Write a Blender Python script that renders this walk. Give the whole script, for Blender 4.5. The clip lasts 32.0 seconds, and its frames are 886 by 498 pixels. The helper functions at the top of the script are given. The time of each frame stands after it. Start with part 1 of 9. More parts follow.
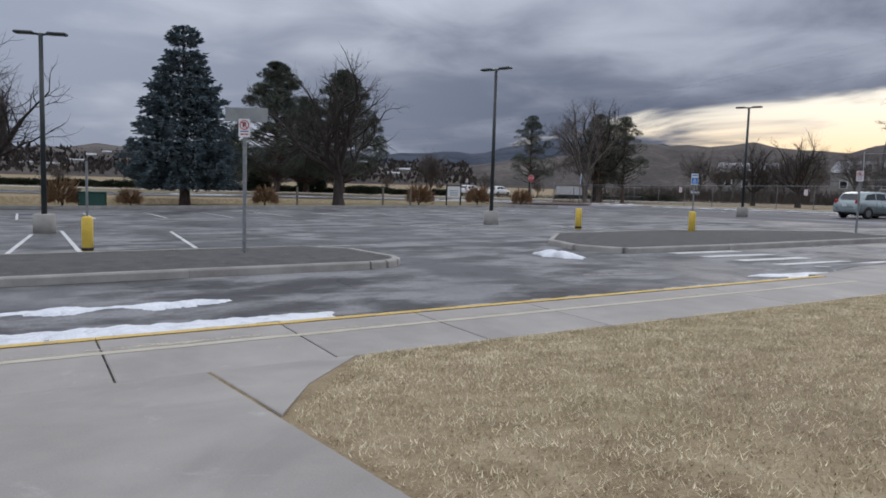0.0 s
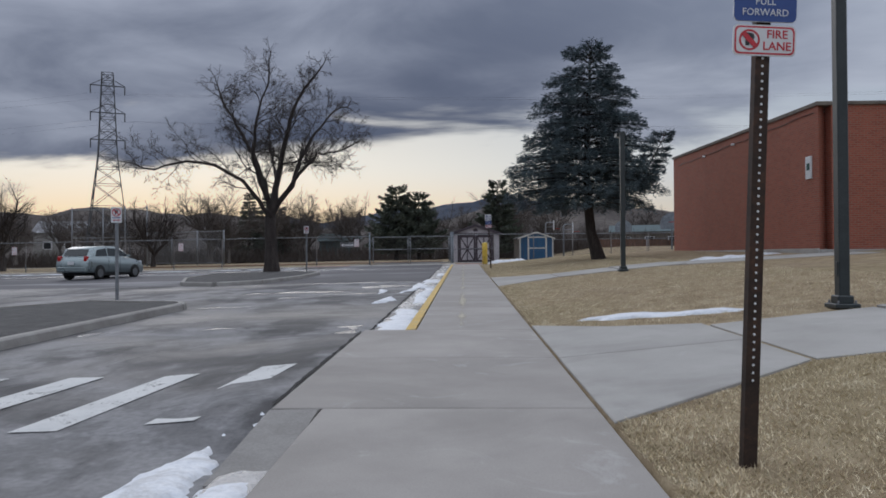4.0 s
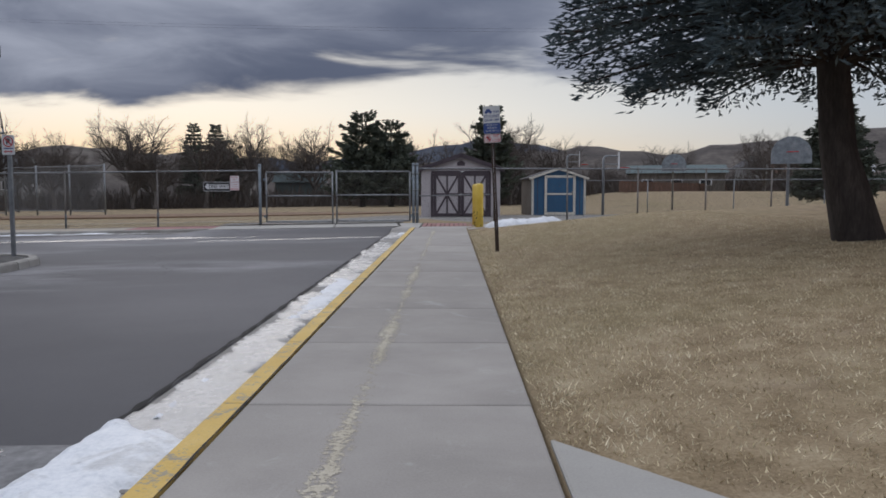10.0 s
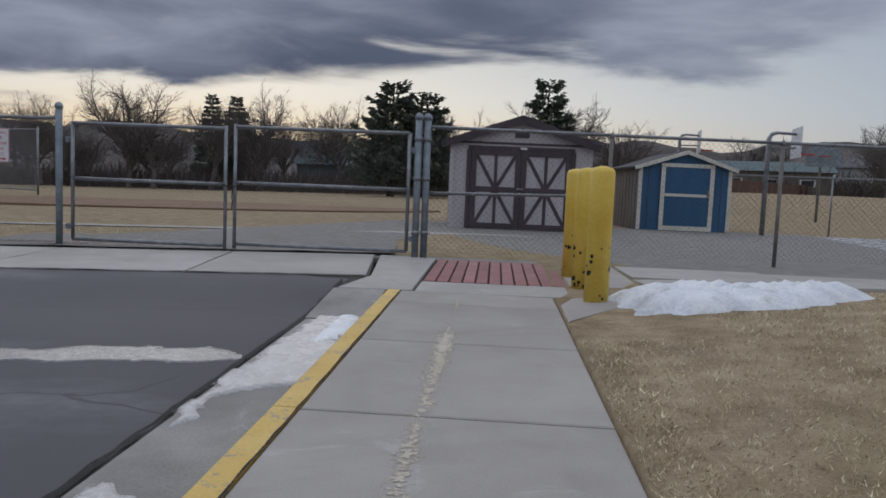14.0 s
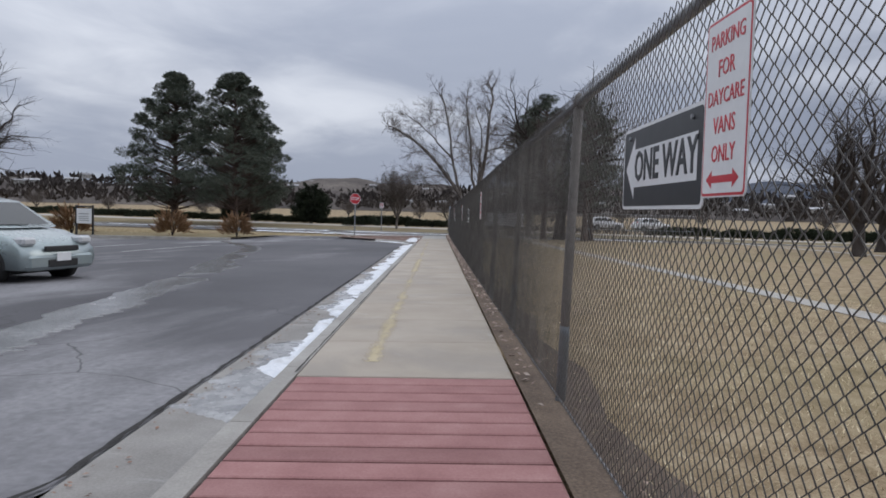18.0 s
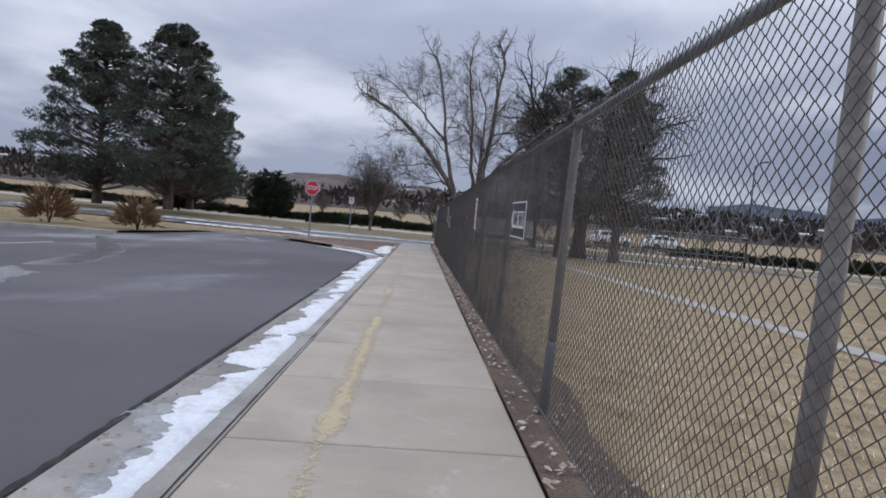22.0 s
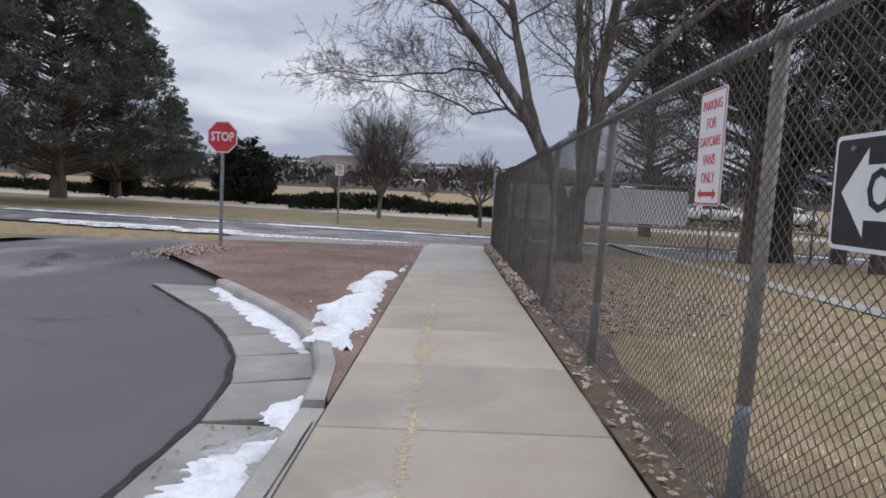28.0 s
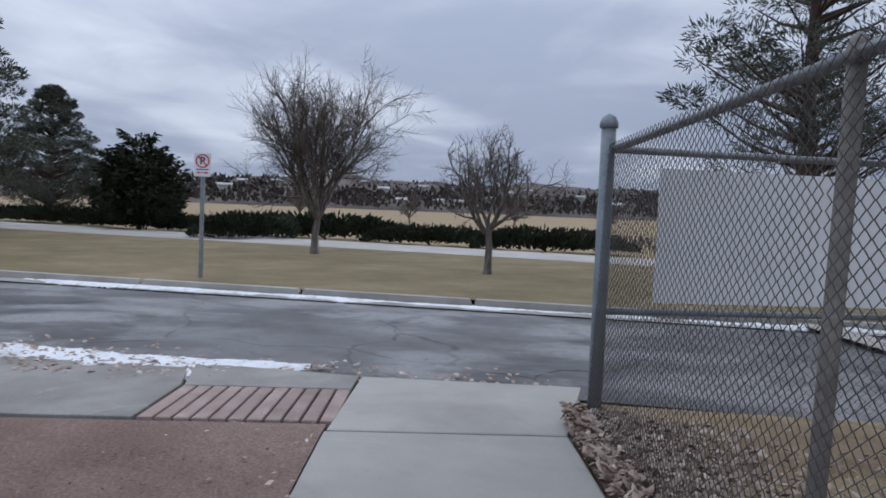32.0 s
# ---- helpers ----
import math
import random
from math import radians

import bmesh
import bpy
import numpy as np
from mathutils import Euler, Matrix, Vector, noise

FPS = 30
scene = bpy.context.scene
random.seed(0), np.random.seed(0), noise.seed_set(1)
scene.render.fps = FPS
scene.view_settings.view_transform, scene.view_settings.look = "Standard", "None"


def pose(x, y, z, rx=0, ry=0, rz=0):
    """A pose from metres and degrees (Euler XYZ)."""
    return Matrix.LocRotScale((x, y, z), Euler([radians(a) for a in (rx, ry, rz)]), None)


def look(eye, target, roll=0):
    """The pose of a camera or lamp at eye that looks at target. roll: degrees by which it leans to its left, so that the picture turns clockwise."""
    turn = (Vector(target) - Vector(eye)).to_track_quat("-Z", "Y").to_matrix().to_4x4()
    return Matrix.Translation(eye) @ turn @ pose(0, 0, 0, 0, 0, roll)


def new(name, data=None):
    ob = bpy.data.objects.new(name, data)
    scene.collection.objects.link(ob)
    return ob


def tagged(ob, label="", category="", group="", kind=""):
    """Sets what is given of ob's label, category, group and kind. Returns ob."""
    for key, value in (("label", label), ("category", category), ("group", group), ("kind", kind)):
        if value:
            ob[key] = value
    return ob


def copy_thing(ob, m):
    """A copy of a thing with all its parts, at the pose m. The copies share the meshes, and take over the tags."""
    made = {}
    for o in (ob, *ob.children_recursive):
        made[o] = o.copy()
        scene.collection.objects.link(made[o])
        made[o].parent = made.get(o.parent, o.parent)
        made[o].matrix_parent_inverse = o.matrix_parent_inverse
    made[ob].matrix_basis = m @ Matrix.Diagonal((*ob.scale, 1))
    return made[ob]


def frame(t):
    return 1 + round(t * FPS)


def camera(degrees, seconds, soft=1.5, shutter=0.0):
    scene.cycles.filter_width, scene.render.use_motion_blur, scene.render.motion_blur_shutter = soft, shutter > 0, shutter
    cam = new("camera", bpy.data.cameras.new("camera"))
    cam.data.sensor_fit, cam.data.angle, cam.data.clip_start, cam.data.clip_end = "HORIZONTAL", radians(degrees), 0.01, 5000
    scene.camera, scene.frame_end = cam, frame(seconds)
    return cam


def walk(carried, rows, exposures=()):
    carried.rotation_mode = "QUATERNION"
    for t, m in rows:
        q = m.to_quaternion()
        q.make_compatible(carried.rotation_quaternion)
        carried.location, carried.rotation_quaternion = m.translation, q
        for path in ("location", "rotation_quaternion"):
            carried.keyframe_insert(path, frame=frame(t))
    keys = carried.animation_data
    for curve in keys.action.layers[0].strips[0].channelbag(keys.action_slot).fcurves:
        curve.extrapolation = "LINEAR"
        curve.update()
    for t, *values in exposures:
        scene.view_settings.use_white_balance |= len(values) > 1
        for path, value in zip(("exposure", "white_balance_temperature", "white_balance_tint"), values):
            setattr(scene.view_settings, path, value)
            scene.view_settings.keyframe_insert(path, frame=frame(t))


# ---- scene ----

# camera and walk: seconds, eye, yaw, pitch, roll
PATH = [
    (0, 4.193, 2.591, 0.606, 59.54, -5.16, 1.69),
    (0.5, 3.187, 2.749, 0.499, 54.05, -6.53, 0.37),
    (1, 2.203, 3.139, 0.422, 48.00, -7.57, -0.85),
    (1.5, 1.268, 3.786, 0.344, 34.41, -5.61, -1.99),
    (2, 0.353, 4.474, 0.304, 18.14, -1.58, -2.25),
    (2.5, -0.226, 5.349, 0.369, 7.77, 2.28, -1.25),
    (3, -0.446, 6.531, 0.384, 3.60, 1.18, 2.16),
    (3.5, -0.504, 7.737, 0.403, 1.14, 1.12, 0.57),
    (4, -0.439, 8.923, 0.387, 1.68, 0.53, -0.40),
    (4.5, -0.403, 10.274, 0.400, 0.77, -0.51, 0.23),
    (6.5, -0.516, 16.006, 0.498, 0.52, 0.94, 1.38),
    (7, -0.412, 17.341, 0.537, 0.39, 1.04, 2.57),
    (7.5, -0.283, 18.576, 0.578, 0.19, 1.86, 2.40),
    (8, -0.243, 19.849, 0.589, 0.60, 2.52, -0.10),
    (8.5, -0.255, 21.103, 0.615, 1.36, 2.90, -2.03),
    (9, -0.262, 22.342, 0.636, 2.14, 2.54, -2.23),
    (9.5, -0.195, 23.458, 0.627, 2.39, 0.75, -1.10),
    (10, -0.110, 24.492, 0.623, 0.71, -4.00, 0.01),
    (10.5, -0.121, 25.554, 0.572, -1.23, -1.05, 0.18),
    (11, -0.226, 26.730, 0.561, 3.60, -4.66, -1.63),
    (11.5, -0.251, 28.085, 0.625, 2.15, -2.07, -6.92),
    (12, -0.267, 29.494, 0.683, 2.75, -0.48, -2.95),
    (12.5, -0.211, 30.882, 0.710, 0.15, -2.25, 2.19),
    (13, -0.220, 32.221, 0.745, 0.31, -1.71, 3.90),
    (13.5, -0.260, 33.590, 0.751, 2.08, -2.17, 3.50),
    (14, -0.248, 34.852, 0.758, 3.98, -4.93, 2.40),
    (14.5, -0.197, 36.057, 0.759, 4.62, -8.59, 3.45),
    (16.5, -0.779, 40.172, 0.727, 42.69, -13.68, 4.87),
    (17, -1.605, 41.089, 0.733, 77.19, -11.91, 2.69),
    (17.5, -2.707, 41.549, 0.760, 89.23, -6.64, 1.36),
    (18, -3.983, 41.747, 0.784, 89.54, -3.04, 1.61),
    (18.5, -5.065, 41.663, 0.735, 89.72, -1.54, -0.06),
    (19, -6.106, 41.577, 0.703, 89.43, -2.21, -1.06),
    (19.5, -7.217, 41.561, 0.755, 87.57, -5.62, 0.71),
    (20, -8.336, 41.555, 0.780, 87.06, -5.04, 0.69),
    (20.5, -9.424, 41.540, 0.769, 87.79, -3.99, 0.41),
    (21, -10.414, 41.544, 0.754, 89.62, -3.14, 0.43),
    (21.5, -11.380, 41.553, 0.720, 89.84, -3.46, 2.48),
    (22, -12.433, 41.685, 0.698, 87.99, -2.69, 5.14),
    (22.5, -13.505, 41.704, 0.690, 86.83, -2.60, 5.93),
    (23, -14.606, 41.575, 0.690, 85.80, -2.25, 4.70),
    (23.5, -15.723, 41.539, 0.671, 86.27, -1.13, 3.74),
    (24, -16.865, 41.535, 0.653, 86.50, -0.31, 2.74),
    (24.5, -18.068, 41.487, 0.636, 85.54, -0.28, 0.75),
    (25, -19.262, 41.511, 0.607, 84.35, -1.06, -0.73),
    (25.5, -20.439, 41.526, 0.589, 84.17, -1.93, 1.33),
    (26, -21.586, 41.612, 0.565, 85.74, -3.62, 3.68),
    (26.5, -22.664, 41.494, 0.570, 87.99, -5.34, 4.31),
    (28.5, -27.474, 41.576, 0.520, 91.32, -3.85, 2.45),
    (29, -28.794, 41.601, 0.496, 92.28, -3.41, 2.53),
    (29.5, -30.032, 41.598, 0.448, 93.01, -3.64, 3.70),
    (30, -31.181, 41.609, 0.422, 94.32, -4.49, 3.96),
    (30.5, -32.434, 41.645, 0.473, 93.93, -2.47, 1.96),
    (31, -33.644, 41.618, 0.524, 93.30, -2.46, -0.35),
    (31.5, -34.813, 41.522, 0.524, 90.61, -2.47, 1.97),
    (32, -36.142, 41.507, 0.515, 89.24, -3.03, 2.38),
]


def gaze(x, y, z, yaw, pitch, roll):
    a, b = radians(yaw), radians(pitch)
    way = Vector((-math.sin(a) * math.cos(b), math.cos(a) * math.cos(b), math.sin(b)))
    return look((x, y, z), Vector((x, y, z)) + way, roll)


# the fence side of the car park lies off square: it is laid out along x, then swung about the gate in the plane of the ground
PIVOT, SWING_DEG, S1, S2 = (-3.0, 42.0), 6.9, 0.0127, 0.0133
SWING = Matrix.Translation((*PIVOT, 0)) @ Matrix.Rotation(radians(SWING_DEG), 4, Vector((-S2, -S1, 1)).normalized()) @ Matrix.Translation((-PIVOT[0], -PIVOT[1], 0))


cam = camera(63.1, 32.0, soft=1.7)
EXPOSURES = [(0.0, -0.1, 6100, 11), (1.0, -0.15, 6050, 11), (2.0, -0.5, 5850, 11), (3.0, -0.55, 6100, 11), (4.0, -0.42, 5950, 11), (7.0, -0.2, 6000, 12), (8.0, -0.25, 5950, 11), (10.0, -0.3, 6100, 12), (12.0, -0.52, 6050, 12), (14.5, -0.5, 5950, 11), (17.0, 0.30, 6750, 11), (18.5, 0.0, 6000, 11), (20.0, 0.16, 6050, 13), (22.0, 0.1, 5950, 13), (26.0, 0.18, 6000, 13), (30.0, 0.28, 6400, 13), (31.0, 0.3, 6150, 13), (32.0, 0.1, 5800, 11)]
walk(cam, [(r[0], SWING @ gaze(*r[1:]) if r[0] > 15 else gaze(*r[1:])) for r in PATH], EXPOSURES)

# sky: low sun to the west behind a broken deck of cloud
SUN_AZ, SUN_EL = radians(-21), radians(4.0)


def sky():
    w = bpy.data.worlds.new("sky")
    scene.world = w
    w.use_nodes = True
    nt = w.node_tree
    nt.nodes.clear()
    N = lambda kind, **kw: node(nt, kind, **kw)
    out, bg = N("ShaderNodeOutputWorld"), N("ShaderNodeBackground")
    nt.links.new(bg.outputs[0], out.inputs[0])
    co = N("ShaderNodeTexCoord").outputs["Generated"]
    sep = N("ShaderNodeSeparateXYZ")
    nt.links.new(co, sep.inputs[0])
    x, y, z = sep.outputs
    L = lambda a, b: nt.links.new(a, b)

    def m(op, a, b=None, c=None):
        n = N("ShaderNodeMath", operation=op)
        for i, v in enumerate((a, b, c)):
            if v is None:
                continue
            if isinstance(v, (int, float)):
                n.inputs[i].default_value = v
            else:
                L(v, n.inputs[i])
        return n.outputs[0]

    def ramp(v, lo, hi):
        n = N("ShaderNodeMapRange", interpolation_type="SMOOTHSTEP")
        L(v, n.inputs[0])
        n.inputs[1].default_value, n.inputs[2].default_value = lo, hi
        return n.outputs[0]

    def mix(f, a, b):
        n = N("ShaderNodeMix", data_type="RGBA")
        if isinstance(f, float):
            n.inputs[0].default_value = f
        else:
            L(f, n.inputs[0])
        for i, v in ((6, a), (7, b)):
            if isinstance(v, tuple):
                n.inputs[i].default_value = (*v, 1)
            else:
                L(v, n.inputs[i])
        return n.outputs[2]

    st = N("ShaderNodeTexSky", sky_type="NISHITA", sun_disc=False, sun_elevation=SUN_EL, sun_rotation=SUN_AZ % (2 * math.pi), altitude=1700, air_density=1.0, dust_density=2.2, ozone_density=1.0)
    gain = N("ShaderNodeVectorMath", operation="SCALE")
    L(st.outputs[0], gain.inputs[0])
    gain.inputs["Scale"].default_value = 0.15
    # the cloud deck, on a plane above
    zz = m("ADD", m("MAXIMUM", z, 0.0), 0.13)
    px, py = m("DIVIDE", x, zz), m("DIVIDE", y, zz)
    comb = N("ShaderNodeCombineXYZ")
    L(px, comb.inputs[0]), L(py, comb.inputs[1])

    def noise_tex(scale, detail, rough, sx, sy, off, dist=0.0, turn=0.0):
        mp = N("ShaderNodeMapping")
        L(comb.outputs[0], mp.inputs[0])
        mp.inputs["Scale"].default_value = (sx, sy, 1)
        mp.inputs["Location"].default_value = off
        mp.inputs["Rotation"].default_value = (0, 0, turn)
        n = N("ShaderNodeTexNoise")
        L(mp.outputs[0], n.inputs["Vector"])
        n.inputs["Scale"].default_value, n.inputs["Detail"].default_value, n.inputs["Roughness"].default_value = scale, detail, rough
        n.inputs["Distortion"].default_value = dist
        return n.outputs[0]

    big = noise_tex(0.42, 3, 0.5, 0.95, 1.1, (3.1, 1.7, 0), 0.4, 0.45)
    fine = noise_tex(1.5, 6, 0.55, 1.0, 1.1, (7.3, 4.1, 0), 0.5, 0.45)
    wisp = noise_tex(1.1, 6, 0.52, 0.8, 1.2, (1.3, 8.8, 0), 0.5, 0.35)
    tone = m("ADD", m("MULTIPLY", big, 0.76), m("MULTIPLY", fine, 0.24))
    # toward the sunset the deck is seen against the light and is darker
    west = ramp(m("ADD", m("MULTIPLY", x, math.sin(SUN_AZ)), m("MULTIPLY", y, math.cos(SUN_AZ))), 0.38, 1.02)
    light = mix(west, (0.64, 0.66, 0.70), (0.44, 0.46, 0.52))
    dark = mix(west, (0.34, 0.37, 0.44), (0.12, 0.138, 0.19))
    cloud = mix(ramp(m("ADD", tone, m("MULTIPLY", m("SUBTRACT", z, 0.2), 0.65)), 0.40, 0.62), dark, light)
    # an overcast sky grows brighter from the horizon to the zenith
    rise = N("ShaderNodeVectorMath", operation="SCALE")
    L(cloud, rise.inputs[0])
    L(m("ADD", m("MULTIPLY", m("MAXIMUM", z, 0.0), 1.0), 0.92), rise.inputs["Scale"])
    cloud = rise.outputs[0]
    # the clear strip under the deck, with a ragged edge
    edge = m("ADD", m("SUBTRACT", m("SUBTRACT", z, m("MULTIPLY", x, 0.10)), m("MULTIPLY", m("MINIMUM", m("ADD", x, 0.42), 0.0), 0.14)), m("SUBTRACT", m("MULTIPLY", m("SUBTRACT", wisp, 0.5), 0.28), m("MULTIPLY", m("POWER", west, 6.0), 0.05)))
    cover = ramp(edge, 0.105, 0.165)
    glow = m("POWER", m("MAXIMUM", m("ADD", m("MULTIPLY", x, math.sin(SUN_AZ)), m("MULTIPLY", y, math.cos(SUN_AZ))), 0.0), 3.5)
    low = ramp(z, 0.42, 0.0)
    warm = mix(ramp(z, 0.015, 0.13), (1.25, 0.86, 0.42), (1.3, 1.18, 0.95))
    strip = mix(m("MULTIPLY", glow, low), mix(0.75, gain.outputs[0], (0.52, 0.58, 0.68)), warm)
    col = mix(cover, strip, cloud)
    # ground haze below the horizon, plain grey
    col = mix(ramp(z, 0.0, -0.02), col, (0.10, 0.10, 0.11))
    L(col, bg.inputs[0])
    bg.inputs[1].default_value = 1.0


def node(nt, kind, **kw):
    n = nt.nodes.new(kind)
    for k, v in kw.items():
        setattr(n, k, v)
    return n


sky()
sun = new("sun", bpy.data.lights.new("sun", "SUN"))
sun.data.energy, sun.data.angle, sun.data.color = 0.65, radians(40), (1.0, 0.93, 0.84)
sun.matrix_world = look((0, 0, 30), (-30 * math.sin(-SUN_AZ) * -1, -30 * math.cos(SUN_AZ), 30 - 30 * math.tan(radians(24))))

# materials
def surf(name, cols, scale=3.0, rough=0.8, bump=0.15, bscale=60.0, metal=0.0, spec=0.35, fine=0.35, rand=0.0, island=0.0, stretch=(1, 1, 1), detail=6, extra=None, coat=0.0):
    """A surface in two scales of noise between the given colours; rand and island vary its value from piece to piece."""
    mt = bpy.data.materials.new(name)
    mt.use_nodes = True
    nt = mt.node_tree
    nt.nodes.clear()
    N = lambda kind, **kw: node(nt, kind, **kw)
    L = nt.links.new
    out, bs = N("ShaderNodeOutputMaterial"), N("ShaderNodeBsdfPrincipled")
    L(bs.outputs[0], out.inputs[0])
    tc = N("ShaderNodeTexCoord")
    mp = N("ShaderNodeMapping")
    L(tc.outputs["Object"], mp.inputs[0])
    mp.inputs["Scale"].default_value = stretch
    vec = mp.outputs[0]
    info = None
    if rand:
        info = N("ShaderNodeObjectInfo")
        add = N("ShaderNodeVectorMath", operation="ADD")
        sc = N("ShaderNodeVectorMath", operation="SCALE")
        cb = N("ShaderNodeCombineXYZ")
        L(info.outputs["Random"], cb.inputs[0]), L(info.outputs["Random"], cb.inputs[1])
        L(cb.outputs[0], sc.inputs[0])
        sc.inputs["Scale"].default_value = 37.0
        L(vec, add.inputs[0]), L(sc.outputs[0], add.inputs[1])
        vec = add.outputs[0]

    def nz(s, d=6, r=0.6, dist=0.0):
        n = N("ShaderNodeTexNoise")
        L(vec, n.inputs["Vector"])
        n.inputs["Scale"].default_value, n.inputs["Detail"].default_value, n.inputs["Roughness"].default_value, n.inputs["Distortion"].default_value = s, d, r, dist
        return n.outputs[0]

    def mth(op, a, b):
        n = N("ShaderNodeMath", operation=op)
        for i, v in enumerate((a, b)):
            if isinstance(v, (int, float)):
                n.inputs[i].default_value = v
            else:
                L(v, n.inputs[i])
        return n.outputs[0]

    big, small = nz(scale, detail), nz(bscale, 3, 0.7)
    f = mth("ADD", mth("MULTIPLY", big, 1.0 - fine), mth("MULTIPLY", small, fine))
    cr = N("ShaderNodeValToRGB")
    els = cr.color_ramp.elements
    lo, hi = 0.34, 0.66
    els[0].position, els[1].position = lo, hi
    els[0].color, els[1].color = (*cols[0], 1), (*cols[-1], 1)
    for i, c in enumerate(cols[1:-1]):
        e = els.new(lo + (hi - lo) * (i + 1) / (len(cols) - 1))
        e.color = (*c, 1)
    L(f, cr.inputs[0])
    col = cr.outputs[0]
    roughv = None
    if extra:
        col, roughv, *cover = extra(N, L, vec, nz, mth, col)
        if cover:
            L(cover[0], bs.inputs["Alpha"])
    for amount, sock in ((rand, info.outputs["Random"] if rand else None), (island, N("ShaderNodeNewGeometry").outputs["Random Per Island"] if island else None)):
        if amount:
            hsv = N("ShaderNodeHueSaturation")
            L(col, hsv.inputs["Color"])
            L(mth("ADD", mth("MULTIPLY", sock, 2 * amount), 1.0 - amount), hsv.inputs["Value"])
            col = hsv.outputs[0]
    L(col, bs.inputs["Base Color"])
    if roughv is None:
        rr = N("ShaderNodeMapRange")
        L(big, rr.inputs[0])
        rr.inputs[3].default_value, rr.inputs[4].default_value = max(rough - 0.12, 0.02), min(rough + 0.1, 1)
        roughv = rr.outputs[0]
    L(roughv, bs.inputs["Roughness"])
    bs.inputs["Metallic"].default_value = metal
    bs.inputs["Specular IOR Level"].default_value = spec
    bs.inputs["Coat Weight"].default_value = coat
    if bump:
        b = N("ShaderNodeBump")
        b.inputs["Strength"].default_value, b.inputs["Distance"].default_value = min(bump, 1.0), 0.01
        L(f, b.inputs["Height"])
        L(b.outputs[0], bs.inputs["Normal"])
    return mt


def blend(N, L, f, a, b):
    n = N("ShaderNodeMix", data_type="RGBA")
    L(f, n.inputs[0])
    for i, v in ((6, a), (7, b)):
        if isinstance(v, tuple):
            n.inputs[i].default_value = (*v, 1)
        else:
            L(v, n.inputs[i])
    return n.outputs[2]


def step(N, L, v, lo, hi):
    n = N("ShaderNodeMapRange", interpolation_type="SMOOTHSTEP")
    L(v, n.inputs[0])
    n.inputs[1].default_value, n.inputs[2].default_value = lo, hi
    return n.outputs[0]


def streaks(N, L, vec, sx, sy, s, off, d=5):
    mp = N("ShaderNodeMapping")
    L(vec, mp.inputs[0])
    mp.inputs["Scale"].default_value, mp.inputs["Location"].default_value = (sx, sy, 1), off
    n = N("ShaderNodeTexNoise")
    L(mp.outputs[0], n.inputs["Vector"])
    n.inputs["Scale"].default_value, n.inputs["Detail"].default_value, n.inputs["Roughness"].default_value, n.inputs["Distortion"].default_value = s, d, 0.62, 0.12
    return n.outputs[0]


def cracks(N, L, vec, s, width, warp=0.35):
    nn = N("ShaderNodeTexNoise")
    L(vec, nn.inputs["Vector"])
    nn.inputs["Scale"].default_value, nn.inputs["Detail"].default_value = s * 2.2, 4
    sc = N("ShaderNodeVectorMath", operation="SCALE")
    L(nn.outputs["Color"], sc.inputs[0])
    sc.inputs["Scale"].default_value = warp / s
    ad = N("ShaderNodeVectorMath", operation="ADD")
    L(vec, ad.inputs[0]), L(sc.outputs[0], ad.inputs[1])
    v = N("ShaderNodeTexVoronoi", feature="DISTANCE_TO_EDGE")
    L(ad.outputs[0], v.inputs["Vector"])
    v.inputs["Scale"].default_value = s
    return step(N, L, v.outputs["Distance"], width, 0.0)


def asphalt_extra(N, L, vec, nz, mth, col):
    # cracks sealed dark, salt film drying in streaks along the lane
    keep = step(N, L, nz(0.12, 3, 0.5), 0.38, 0.46)
    ck = mth("MULTIPLY", cracks(N, L, vec, 0.42, 0.011), keep)
    col = blend(N, L, mth("MULTIPLY", ck, 0.85), col, (0.022, 0.022, 0.024))
    salt = streaks(N, L, vec, 0.9, 0.5, 1.5, (3, 1, 0), 8)
    salt2 = streaks(N, L, vec, 0.5, 0.8, 0.5, (8, 5, 0), 7)
    s = mth("MULTIPLY", step(N, L, salt, 0.40, 0.60), step(N, L, salt2, 0.36, 0.54))
    s = mth("MULTIPLY", s, mth("ADD", mth("MULTIPLY", nz(28.0, 3), 0.9), 0.2))
    col = blend(N, L, mth("MULTIPLY", s, 0.85), col, (0.36, 0.355, 0.36))
    patch = step(N, L, nz(0.7, 5, 0.6, 1.5), 0.50, 0.60)
    col = blend(N, L, mth("MULTIPLY", patch, 0.35), col, (0.035, 0.034, 0.034))
    r = N("ShaderNodeMapRange")
    L(salt2, r.inputs[0])
    r.inputs[1].default_value, r.inputs[2].default_value, r.inputs[3].default_value, r.inputs[4].default_value = 0.36, 0.62, 0.40, 0.88
    return col, r.outputs[0]


def smooth_asphalt_extra(N, L, vec, nz, mth, col):
    salt = streaks(N, L, vec, 0.16, 0.42, 0.8, (13, 2, 0), 7)
    s = mth("MULTIPLY", step(N, L, salt, 0.50, 0.68), mth("ADD", nz(22.0, 4), 0.15))
    col = blend(N, L, mth("MULTIPLY", s, 0.85), col, (0.36, 0.355, 0.37))
    ck = mth("MULTIPLY", cracks(N, L, vec, 0.28, 0.004), step(N, L, nz(0.2, 2, 0.5), 0.47, 0.53))
    col = blend(N, L, mth("MULTIPLY", ck, 0.7), col, (0.03, 0.03, 0.032))
    r = N("ShaderNodeMapRange")
    L(salt, r.inputs[0])
    r.inputs[3].default_value, r.inputs[4].default_value = 0.66, 0.84
    return col, r.outputs[0]


